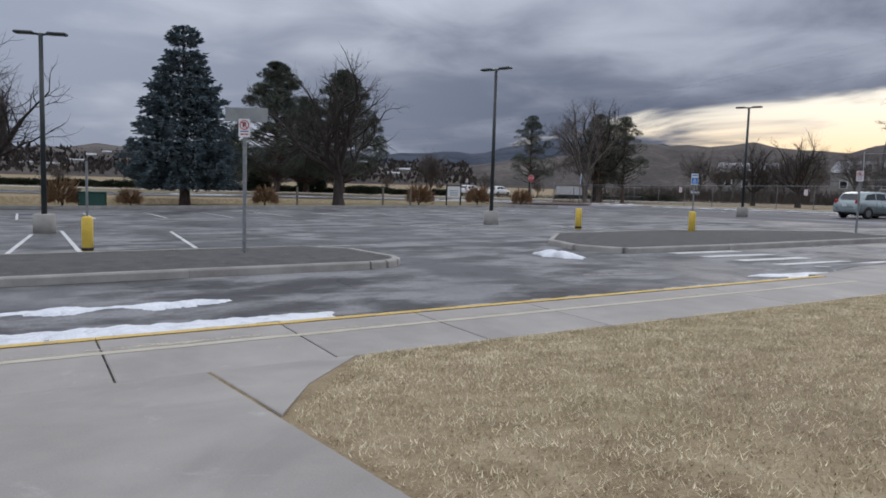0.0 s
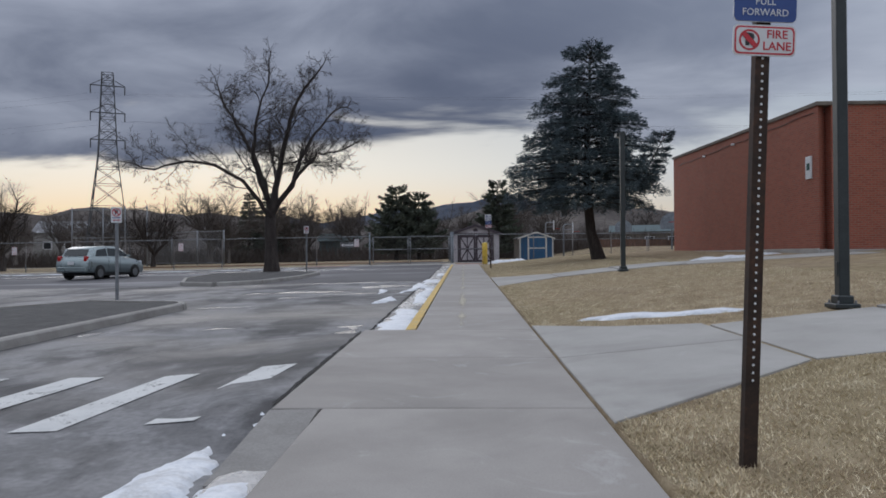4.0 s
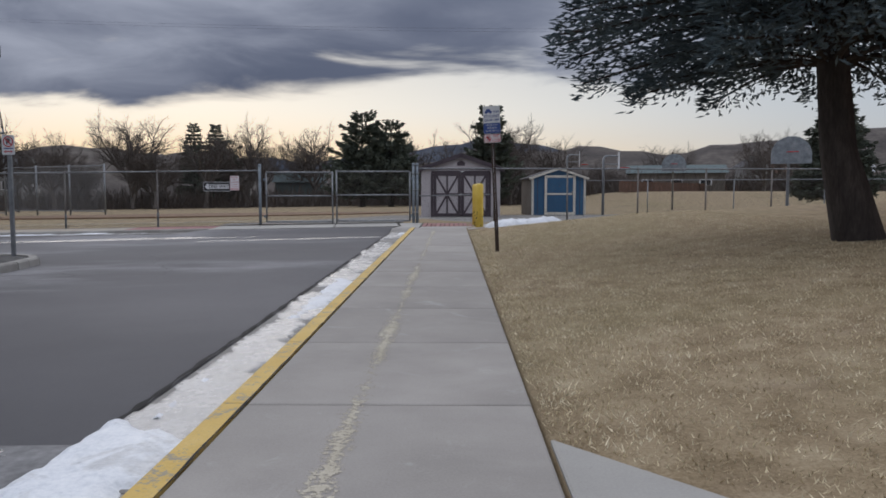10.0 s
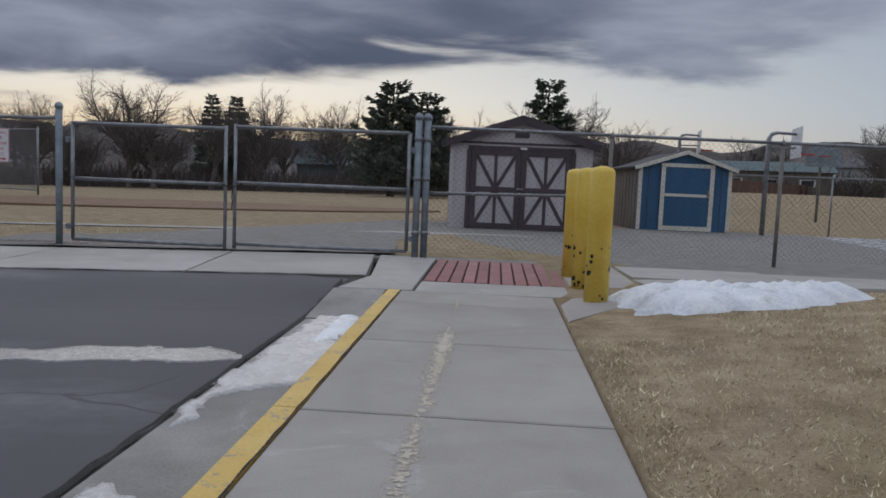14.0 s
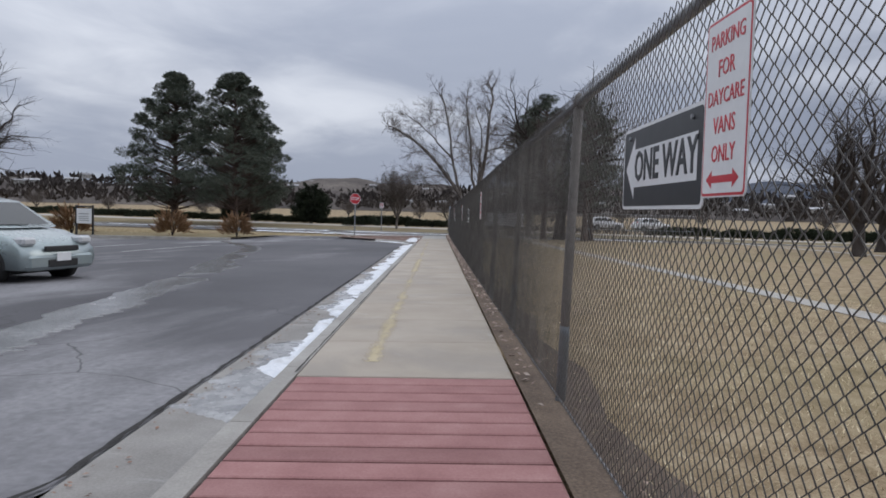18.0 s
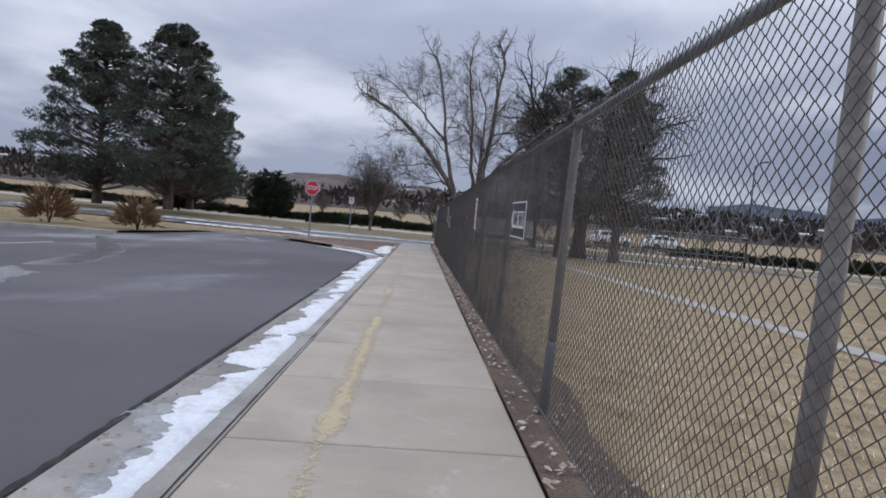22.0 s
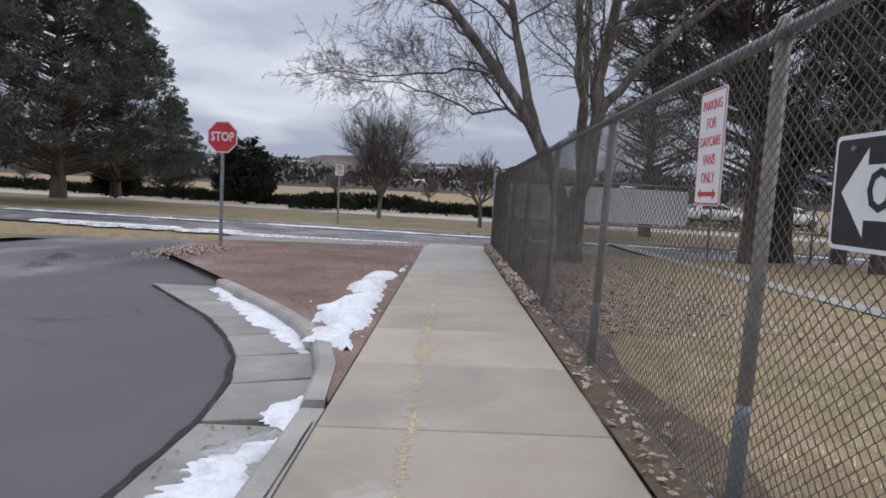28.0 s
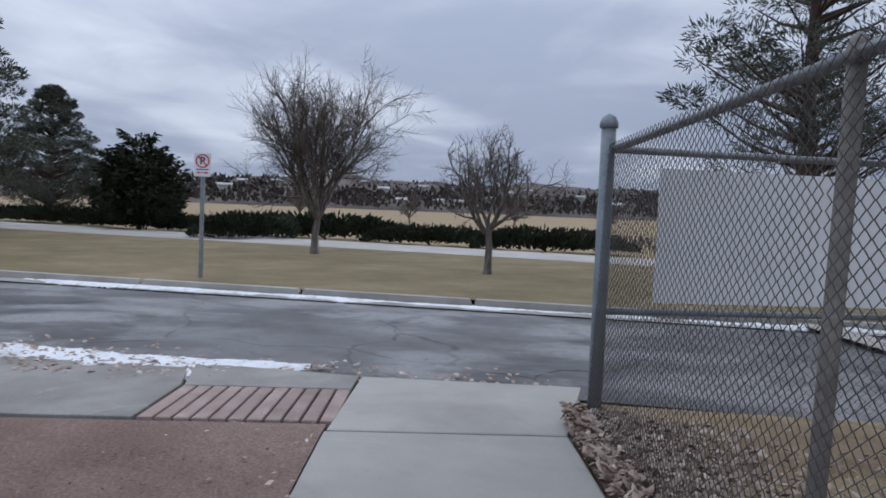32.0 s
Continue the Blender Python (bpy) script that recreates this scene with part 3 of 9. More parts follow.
# geometry helpers
class Geo:
    """Gathers vertices and faces for one mesh."""

    def __init__(self):
        self.v, self.f = [], []

    def add(self, vs, fs):
        n = len(self.v)
        self.v += [tuple(v) for v in vs]
        self.f += [tuple(i + n for i in f) for f in fs]
        return self

    def box(self, c, s, b=0.0, turn=None):
        """A box about c of size s with its edges chamfered by b."""
        hx, hy, hz = (k / 2 for k in s)
        b = min(b, hx * 0.9, hy * 0.9, hz * 0.9)
        if b <= 0:
            vs = [(x, y, z) for x in (-hx, hx) for y in (-hy, hy) for z in (-hz, hz)]
            fs = [(0, 1, 3, 2), (4, 6, 7, 5), (0, 4, 5, 1), (2, 3, 7, 6), (0, 2, 6, 4), (1, 5, 7, 3)]
        else:
            vs, fs = [], []
            ring = lambda z, kx, ky, q: [(-kx + q, -ky, z), (kx - q, -ky, z), (kx, -ky + q, z), (kx, ky - q, z), (kx - q, ky, z), (-kx + q, ky, z), (-kx, ky - q, z), (-kx, -ky + q, z)]
            vs += ring(-hz, hx - b, hy - b, b * 0.4) + ring(-hz + b, hx, hy, b) + ring(hz - b, hx, hy, b) + ring(hz, hx - b, hy - b, b * 0.4)
            for k in range(3):
                fs += [(8 * k + i, 8 * k + (i + 1) % 8, 8 * k + 8 + (i + 1) % 8, 8 * k + 8 + i) for i in range(8)]
            fs += [tuple(range(7, -1, -1)), tuple(range(24, 32))]
        m = (turn or Matrix()).to_4x4()
        return self.add([m @ Vector(v) + Vector(c) for v in vs], fs)

    def tube(self, pts, radii, n=8, cap=True):
        pts = [Vector(p) for p in pts]
        if not hasattr(radii, "__len__"):
            radii = [radii] * len(pts)
        rings, side = [], None
        for i, p in enumerate(pts):
            d = (pts[min(i + 1, len(pts) - 1)] - pts[max(i - 1, 0)]).normalized()
            if side is None:
                side = d.orthogonal().normalized()
            side = (side - d * side.dot(d)).normalized()
            up = d.cross(side)
            rings.append([p + (side * math.cos(2 * math.pi * k / n) + up * math.sin(2 * math.pi * k / n)) * radii[i] for k in range(n)])
        vs = [v for r in rings for v in r]
        fs = [(n * i + k, n * i + (k + 1) % n, n * i + n + (k + 1) % n, n * i + n + k) for i in range(len(pts) - 1) for k in range(n)]
        if cap:
            fs += [tuple(range(n - 1, -1, -1)), tuple(range(n * (len(pts) - 1), n * len(pts)))]
        return self.add(vs, fs)

    def slab(self, outline, z0, z1, b=0.0, lift=None):
        """A flat piece over an outline (anticlockwise), from z0 to z1; lift(x, y) is added to the heights."""
        n = len(outline)
        g = lift or (lambda x, y: 0.0)
        cx, cy = sum(p[0] for p in outline) / n, sum(p[1] for p in outline) / n
        inn = [(p[0] + (cx - p[0]) * b, p[1] + (cy - p[1]) * b) for p in outline]
        dz = (z1 - z0) * 0.25 if b else 0.0
        vs = [(x, y, z0 + g(x, y)) for x, y in outline] + [(x, y, z1 - dz + g(x, y)) for x, y in outline]
        fs = [(i, (i + 1) % n, n + (i + 1) % n, n + i) for i in range(n)] + [tuple(range(n - 1, -1, -1))]
        if b:
            vs += [(x, y, z1 + g(x, y)) for x, y in inn]
            fs += [(n + i, n + (i + 1) % n, 2 * n + (i + 1) % n, 2 * n + i) for i in range(n)] + [tuple(range(2 * n, 3 * n))]
        else:
            fs.append(tuple(range(n, 2 * n)))
        return self.add(vs, fs)

    def sheet(self, xs, ys, h):
        """A grid over xs, ys with heights h(x, y)."""
        nx = len(xs)
        vs = [(x, y, h(x, y)) for y in ys for x in xs]
        fs = [(j * nx + i, j * nx + i + 1, (j + 1) * nx + i + 1, (j + 1) * nx + i) for j in range(len(ys) - 1) for i in range(nx - 1)]
        return self.add(vs, fs)

    def ribbon(self, left, right, h):
        """A strip between two lines of points."""
        n = len(left)
        vs = [(x, y, h(x, y)) for x, y in left] + [(x, y, h(x, y)) for x, y in right]
        return self.add(vs, [(i, n + i, n + i + 1, i + 1) for i in range(n - 1)])

    def mesh(self, name, smooth=False):
        me = bpy.data.meshes.new(name)
        me.from_pydata(self.v, [], self.f)
        bm = bmesh.new()
        bm.from_mesh(me)
        bmesh.ops.recalc_face_normals(bm, faces=bm.faces)
        bm.to_mesh(me)
        bm.free()
        if smooth:
            me.polygons.foreach_set("use_smooth", [True] * len(me.polygons))
        return me


def raw_mesh(name, v, f, smooth=False):
    """A mesh from arrays, without tidying: for leaves, blades, twigs and wire."""
    me = bpy.data.meshes.new(name)
    v, f = np.asarray(v, np.float32), np.asarray(f, np.int32)
    k = f.shape[1]
    me.vertices.add(len(v))
    me.vertices.foreach_set("co", v.ravel())
    me.loops.add(f.size)
    me.loops.foreach_set("vertex_index", f.ravel())
    me.polygons.add(len(f))
    me.polygons.foreach_set("loop_start", np.arange(0, f.size, k, dtype=np.int32))
    if smooth:
        me.polygons.foreach_set("use_smooth", np.ones(len(f), bool))
    me.update(calc_edges=True)
    return me


def obj(name, me, material, parent=None, label="", m=None):
    ob = new(name, me)
    if material and not me.materials:
        me.materials.append(M[material])
    if parent:
        ob.parent = parent
    if m is not None:
        ob.matrix_basis = m
    return tagged(ob, label)


def part(name, geo, material, parent, label="", smooth=False):
    return obj(name, geo.mesh(name, smooth), material, parent, label)


def thing(name, label, category, at=(0, 0, 0), turn=0.0, group=""):
    e = new(name)
    e.empty_display_size = 0.2
    e.matrix_basis = pose(*at, 0, 0, turn)
    return tagged(e, label, category, group)


def structure(name, geo, material, label="", smooth=False):
    return tagged(obj(name, geo.mesh(name, smooth), material), label, kind="structure")


def text_part(body, size, at, material, parent, up_turn=(90, 0, 0), squeeze=1.0, bold=0.0, name="lettering"):
    """Words as a mesh, standing in the xz plane and read from -y."""
    cu = bpy.data.curves.new("text", "FONT")
    cu.body, cu.size, cu.align_x, cu.align_y, cu.extrude, cu.offset, cu.resolution_u = body, size, "CENTER", "CENTER", 0.0008, bold, 2
    tmp = bpy.data.objects.new("text", cu)
    scene.collection.objects.link(tmp)
    me = bpy.data.meshes.new_from_object(tmp.evaluated_get(bpy.context.evaluated_depsgraph_get()))
    bpy.data.objects.remove(tmp)
    me.transform(pose(*at, *up_turn) @ Matrix.Diagonal((squeeze, 1, 1, 1)))
    me.materials.clear()
    return obj(name, me, material, parent)


# the lie of the land: one gentle plane falling toward the street, a bank on the lawn side
def smooth01(a, b, x):
    u = min(max((x - a) / (b - a), 0.0), 1.0)
    return u * u * (3 - 2 * u)


def plane(x, y):
    return S1 * (min(max(y, -30), 42.0) - 40.0) + S2 * max(min(x + 1.0, 0.0), -40.0)


def bank(x, y):
    if x <= 0.22:
        return 0.0
    return (0.105 * min(x - 0.22, 3.3) + 0.055 * min(max(x - 3.52, 0.0), 8.0)) * smooth01(42.0, 38.6, y)


def land(x, y):
    return plane(x, y) + bank(x, y)


LOT = -0.085  # asphalt below the pavements

# ground to the horizon
def spaced(lo, a, b, hi, step_, grow=1.35):
    mid = list(np.arange(a, b + step_ / 2, step_))
    left, right, s = [], [], step_
    p = a
    while p > lo:
        s *= grow
        p -= s
        left.append(p)
    s, p = step_, b
    while p < hi:
        s *= grow
        p += s
        right.append(p)
    return [float(v) for v in left[::-1] + mid + right]


def unswung(x, y):
    a = radians(-SWING_DEG)
    u, v = x - PIVOT[0], y - PIVOT[1]
    return PIVOT[0] + u * math.cos(a) - v * math.sin(a), PIVOT[1] + u * math.sin(a) + v * math.cos(a)


def terrain(x, y):
    """The ground: square beside the first pavement, swung with the fence side to the west of the gate."""
    if x > PIVOT[0]:
        return terrain_square(x, y)
    near = smooth01(220.0, 120.0, math.hypot(x - PIVOT[0], y - PIVOT[1]))
    if near == 0.0:
        return terrain_square(x, y)
    u, v = unswung(x, y)
    return terrain_square(x, y) * (1 - near) + near * (terrain_square(u, v) + S1 * (y - v) + S2 * (x - u))


def terrain_square(x, y):
    z = land(x, y)
    if -40.1 < x < 0.4 and y < 42.1:
        z -= 0.2
        if x > 0.205:
            z += 0.2
    elif x <= -40.1:
        z = plane(-40, 42) - 0.10
    if y > 42.1:
        z += 1.2 * smooth01(58.0, 80.0, y) * smooth01(6.0, 16.0, x)
        z += 0.005 * math.sin(x * 0.7) * math.sin(y * 0.5) - 0.008
    elif x > 0.4:
        z += 0.006 * math.sin(x * 2.1 + y) * math.sin(y * 1.3) - 0.004
    return z


structure("ground", Geo().sheet(sorted(spaced(-3000, -44, 12, 3000, 0.35) + [0.196, 0.214]), spaced(-3000, -8, 50, 3000, 0.5), terrain), "grass", "dry tan winter turf reaching the horizon", True)

# parking lot
lot_x = [float(v) for v in np.arange(-42, -7.9, 0.8)] + [float(v) for v in np.arange(-7.6, -1.45, 0.25)] + [-1.39]
lot_y = [float(v) for v in np.arange(-14, 11.4, 0.8)] + [float(v) for v in np.arange(11.6, 16.9, 0.2)] + [float(v) for v in np.arange(17.4, 38.5, 0.8)] + [float(v) for v in np.arange(39, 40.5, 0.25)] + [40.54]


def lot_h(x, y):
    """The asphalt: below the pavements, but flush with the ramp and with the slabs at the gate."""
    flush = smooth01(39.2, 40.5, y) * smooth01(-6.4, -5.7, x)
    flush = max(flush, smooth01(-2.6, -1.45, x) * smooth01(11.9, 12.6, y) * smooth01(16.1, 15.6, y))
    return plane(x, y) + LOT * (1 - flush) - 0.008 * flush


cut = 27.0


def lot_edge(x):
    """Where the asphalt ends: along the swung gutter, square in front of the gate."""
    return 40.54 if x > PIVOT[0] + 1.4 else 40.53 + math.tan(radians(SWING_DEG)) * (x - PIVOT[0])


def lot_sheet():
    """The turning lane, from the seam across the lot up to the swung edge."""
    rows = [cut] + [y for y in lot_y if y > cut]
    cols = [float(v) for v in np.arange(-42, -7.9, 0.8)] + [float(v) for v in np.arange(-7.6, -1.45, 0.25)] + [-1.39]
    vs, fs, n = [], [], len(cols)
    for y in rows:
        for x in cols:
            yy = cut + (y - cut) * (lot_edge(x) - cut) / (40.54 - cut)
            u, v = unswung(x, yy) if x < PIVOT[0] else (x, yy)
            flush = smooth01(39.2, 40.5, v) * smooth01(-6.4, -5.7, u)
            vs.append((x, yy, plane(x, yy) + LOT * (1 - flush) - 0.008 * flush))
    for j in range(len(rows) - 1):
        fs += [(j * n + i, j * n + i + 1, (j + 1) * n + i + 1, (j + 1) * n + i) for i in range(n - 1)]
    return Geo().add(vs, fs)


structure("road_1", Geo().sheet(lot_x, [y for y in lot_y if y < cut] + [cut], lot_h), "asphalt", "cracked grey asphalt car park with salt stains")
structure("road_2", lot_sheet(), "asphalt_new", "smooth dark asphalt of the turning lane")

# the street at the far end, crossing at a slight slant
def street_x(y, off):
    return -39.9 + 0.17 * (y - 41.0) + off


ys = [float(v) for v in np.arange(-160, 240, 2.0)]
zs = plane(-40, 42)
st_h = lambda x, y: zs - 0.06
structure("road_4", Geo().ribbon([(street_x(y, -0.62), y) for y in ys], [(street_x(y, -4.1), y) for y in ys], st_h), "asphalt_street", "grey asphalt street with fine cracks")
structure("kerb_1", Geo().ribbon([(street_x(y, -4.1), y) for y in ys], [(street_x(y, -4.45), y) for y in ys], lambda x, y: zs - 0.045), "gutter", "grey concrete gutter of the street")
far_kerb = Geo()
for y in ys[40:170]:
    far_kerb.slab([(street_x(y, -4.57), y), (street_x(y, -4.45), y), (street_x(y + 1.96, -4.45), y + 1.96), (street_x(y + 1.96, -4.57), y + 1.96)], zs - 0.12, zs + 0.03, 0.02)
structure("kerb_2", far_kerb, "curb", "concrete kerb of the street")
structure("verge", Geo().ribbon([(street_x(y, -4.57), y) for y in ys], [(street_x(y, -13.0) - 0.12 * (41 - y), y) for y in ys], lambda x, y: zs + 0.012), "grass_green", "half-green verge beyond the street")
structure("pavement_far", Geo().ribbon([(street_x(y, -13.0) - 0.12 * (41 - y), y) for y in ys], [(street_x(y, -16.2) - 0.16 * (41 - y), y) for y in ys], lambda x, y: zs + 0.02), "concrete_pale", "pale concrete trail beyond the verge")
structure("verge_lot", Geo().sheet([float(v) for v in np.arange(-38.0, -29.9, 0.9)], [float(v) for v in np.arange(-40, 31.5, 2.0)], lambda x, y: plane(x, y) - 0.02), "grass_green", "half-green strip beyond the car park")
structure("kerb_lot", Geo().slab([(-30.1, -40), (-29.9, -40), (-29.9, 30.6), (-30.1, 30.6)], -0.12, 0.02, 0, plane), "curb", "concrete kerb along the far edge of the car park")

# playing field beyond the fence
inf = [(-12.5 + 10.5 * math.cos(a) * (1 + 0.06 * math.sin(3 * a)), 55.6 + 3.4 * math.sin(a)) for a in np.linspace(0, 2 * math.pi, 40)[:-1]]
structure("infield", Geo().slab(inf, -0.05, 0.012, 0, lambda x, y: plane(x, 42) + 0.02), "infield", "reddish bare infield of the ball field")
structure("path_field", Geo().ribbon([(x, 45.6 + 0.012 * (x + 20)) for x in range(-44, 4, 2)], [(x, 45.95 + 0.012 * (x + 20)) for x in range(-44, 4, 2)], lambda x, y: plane(x, 42) + 0.004), "concrete_pale", "narrow pale concrete strip across the field")
structure("path_field_far", Geo().ribbon([(x, 57.0 - 0.03 * (x + 40)) for x in range(-90, -14, 2)], [(x, 57.5 - 0.03 * (x + 40)) for x in range(-90, -14, 2)], lambda x, y: plane(x, 42) + 0.006), "concrete_pale", "pale kerb beyond the field")
structure("asphalt_court", Geo().slab([(2.2, 45.4), (22, 46.5), (24, 52), (3.5, 50.5)], -0.05, 0.02, 0, lambda x, y: 0.012), "ice", "icy grey play court behind the sheds")
structure("yard", Geo().slab([(-5.1, 42.145), (5.5, 42.145), (6.5, 51.0), (-2.2, 50.0), (-5.1, 43.6)], -0.05, 0.012, 0, lambda x, y: plane(x, 42) + 0.005), "gravel_tan", "grey gravel apron in front of the sheds")
structure("yard_gate", Geo().sheet([-5.75 + 0.5 * i for i in range(10)], [42.15, 42.4, 42.8, 43.3, 43.8], lambda x, y: plane(x, 42) + 0.020 + 0.006 * math.sin(x * 5) * math.sin(y * 9)), "gravel_tan", "grey gravel and old leaves under the gate")
structure("earth_strip", Geo().ribbon([(x, 42.165) for x in np.arange(-4.9, -39.7, -0.5)], [(x, 42.52 + 0.06 * math.sin(x * 3)) for x in np.arange(-4.9, -39.7, -0.5)], lambda x, y: plane(x, y) + 0.004), "earth", "bare earth under the fence")

# pavements, kerbs and gutters, piece by piece
def paved(name, label):
    e = new(name)
    return tagged(e, label, kind="structure")


def slab_piece(parent, material, outline, cache={}, lift=0.0):
    """One slab laid on the land. Alike outlines share a mesh, which is tilted to the slope."""
    cx, cy = sum(p[0] for p in outline) / len(outline), sum(p[1] for p in outline) / len(outline)
    rel = tuple((round(p[0] - cx, 3), round(p[1] - cy, 3)) for p in outline)
    key = (rel, material)
    if key not in cache:
        gap = 0.005 if "tactile" in material else 0.006
        sh = []
        for x, y in rel:
            sh.append((x - math.copysign(min(gap, abs(x)), x), y - math.copysign(min(gap, abs(y)), y)))
        g = Geo().slab(sh, -0.10, -0.004)
        n = len(sh)
        inn = [(x - math.copysign(min(0.008, abs(x)), x), y - math.copysign(min(0.008, abs(y)), y)) for x, y in sh]
        g.f.pop()
        g.add([(x, y, -0.004) for x, y in sh] + [(x, y, 0.0) for x, y in inn], [(i, (i + 1) % n, n + (i + 1) % n, n + i) for i in range(n)] + [tuple(range(n, 2 * n))])
        cache[key] = g.mesh("slab")
    sx = (land(cx + 0.2, cy) - land(cx - 0.2, cy)) / 0.4
    sy = (land(cx, cy + 0.2) - land(cx, cy - 0.2)) / 0.4
    m = Matrix.Translation((cx, cy, land(cx, cy) + lift)) @ pose(0, 0, 0, math.degrees(math.atan(sy)), -math.degrees(math.atan(sx)), 0)
    return obj("slab", cache[key], material, parent, "", m)


def rect(x0, x1, y0, y1):
    return [(x0, y0), (x1, y0), (x1, y1), (x0, y1)]


JOINTS = [38.4 - 1.12 * k for k in range(-1, 40)]
walk_a = paved("pavement_1", "grey concrete pavement in square slabs")
JOINTS = [40.0] + [y for y in JOINTS if 16.4 < y < 39.9] + [15.72, 14.0, 12.42, 10.95, 8.75, 6.45, 5.34, 4.23, 3.0, 0.9, -1.3, -3.5, -5.7]
for b, a in zip(JOINTS, JOINTS[1:]):
    slab_piece(walk_a, "concrete", rect(-1.39 if 12.4 < (a + b) / 2 < 15.72 else -1.14 if 10.9 < (a + b) / 2 < 12.4 else -0.9, 0.2, a, min(b, 40.0)))

# side paths that flare out of the pavement
walk_b = paved("pavement_2", "pale concrete side path across the lawn")
for (ya, yb, y0, y1, far) in ((12.1, 15.95, 13.0, 14.75, 7.2), (22.9, 26.8, 23.85, 25.4, 7.2)):
    mid = (y0 + y1) / 2
    slab_piece(walk_b, "concrete_pale", [(0.203, ya), (1.5, y0), (1.5, mid), (0.203, mid + 0.05)], lift=0.010)
    slab_piece(walk_b, "concrete_pale", [(0.203, mid + 0.06), (1.5, mid + 0.01), (1.5, y1 + 0.12), (0.8, y1 + 0.55), (0.203, yb)], lift=0.010)
    x = 1.51
    while x < far:
        slab_piece(walk_b, "concrete_pale", rect(x, x + 1.3, y0, y1), lift=0.010)
        x += 1.31
slab_piece(walk_b, "concrete", [(0.203, 0.9), (1.44, 1.39), (0.203, 1.39)], lift=0.008)
slab_piece(walk_b, "concrete", rect(0.203, 2.92, 1.4, 3.46), lift=0.008)
slab_piece(walk_b, "concrete", [(0.203, 3.47), (1.47, 3.47), (0.9, 3.8), (0.203, 4.35)], lift=0.008)
for k in range(1, 5):
    slab_piece(walk_b, "concrete", rect(1.48 + 1.45 * k, 2.92 + 1.45 * k, 1.4, 3.45), lift=0.008)

# the corner by the gate
walk_e = paved("pavement_8", "pale concrete slabs in front of the gate")
walk_c = paved("pavement_3", "pale concrete corner in front of the gate")
for x0, x1 in ((-5.68, -4.68), (-4.67, -2.94), (-2.93, -1.45)):
    slab_piece(walk_e, "concrete_pale", rect(x0, x1, 40.53, 42.14))
slab_piece(walk_c, "concrete_pale", [(-1.38, 40.02), (-0.82, 40.02), (-0.82, 42.14), (-1.42, 42.30), (-1.25, 40.72)])
slab_piece(walk_c, "concrete_pale", rect(-0.81, 0.95, 40.02, 40.55))
slab_piece(walk_c, "concrete", [(0.37, 40.56), (0.95, 40.56), (0.95, 42.14), (0.37, 42.14)])
slab_piece(walk_c, "concrete", [(0.21, 39.1), (0.7, 39.7), (0.95, 40.01), (0.21, 40.01)])
for k in range(6):
    slab_piece(walk_c, "concrete_pale", rect(0.96 + 1.4 * k, 2.35 + 1.4 * k, 40.15, 41.14), lift=0.02)
    slab_piece(walk_c, "concrete_pale", rect(0.96 + 1.4 * k, 2.35 + 1.4 * k, 41.15, 42.14), lift=0.02)

# along the fence
walk_d = paved("pavement_4", "tan concrete pavement along the fence")
x, k = -7.62, 0
while x > -39.3:
    pale = x < -34.2
    slab_piece(walk_d, "concrete_pale" if pale else "concrete_tan", rect(max(x - 1.06, -39.36), x, 41.04, 42.16))
    x -= 1.06
slab_piece(walk_d, "concrete_pale", [(-40.5, 41.10), (-39.37, 41.05), (-39.37, 42.16), (-40.36, 42.42)])


def paver_field(name, label, x0, x1, y0, y1, n, along, material="tactile"):
    e = paved(name, label)
    for i in range(n):
        if along == "y":
            w = (x1 - x0) / n
            slab_piece(e, material, rect(x0 + i * w + 0.003, x0 + (i + 1) * w - 0.003, y0, y1))
        else:
            w = (y1 - y0) / n
            slab_piece(e, material, rect(x0, x1, y0 + i * w + 0.003, y0 + (i + 1) * w - 0.003))
    return e


paver_field("pavement_5", "red tactile pavers at the end of the pavement", -7.61, -5.69, 41.05, 42.16, 12, "y")
paver_field("pavement_6", "red tactile pavers beside the bollards", -0.80, 0.36, 40.56, 42.13, 11, "y")
paver_field("pavement_7", "dusty red tactile pavers at the street edge", -40.16, -39.51, 40.13, 41.08, 11, "x", "tactile_dusty")
slab_piece(walk_d, "gutter", [(-40.78, 40.0), (-40.17, 40.13), (-40.17, 41.08), (-40.52, 41.09)])
slab_piece(walk_d, "gutter", [(-41.3, 37.0), (-39.51, 37.2), (-39.51, 40.12), (-40.18, 40.12), (-40.8, 39.97)])

# kerbs: yellow along the first pavement, plain along the second
kerb_a = paved("kerb_3", "chipped yellow-painted kerb along the pavement")


def kerb_piece(parent, material, a, b, width, top=0.0, low=-0.16):
    """A kerb stone from a to b, width to the left of the way."""
    d = (Vector(b) - Vector(a)).normalized()
    n = Vector((-d.y, d.x)) * width
    a, b = Vector(a) + d * 0.003, Vector(b) - d * 0.003
    r = 0.02
    prof = [(0, low), (0, top), (1 - r / abs(width), top), (1, top - r), (1.15, low)]
    vs = []
    for p in (a, b):
        for u, z in prof:
            q = p + n * u
            vs.append((q.x, q.y, plane(q.x, q.y) + z))
    k = len(prof)
    g = Geo().add(vs, [(i, (i + 1) % k, k + (i + 1) % k, k + i) for i in range(k)] + [tuple(range(k)), tuple(range(2 * k - 1, k - 1, -1))])
    return obj("kerb_stone", g.mesh("kerb_stone"), material, parent)


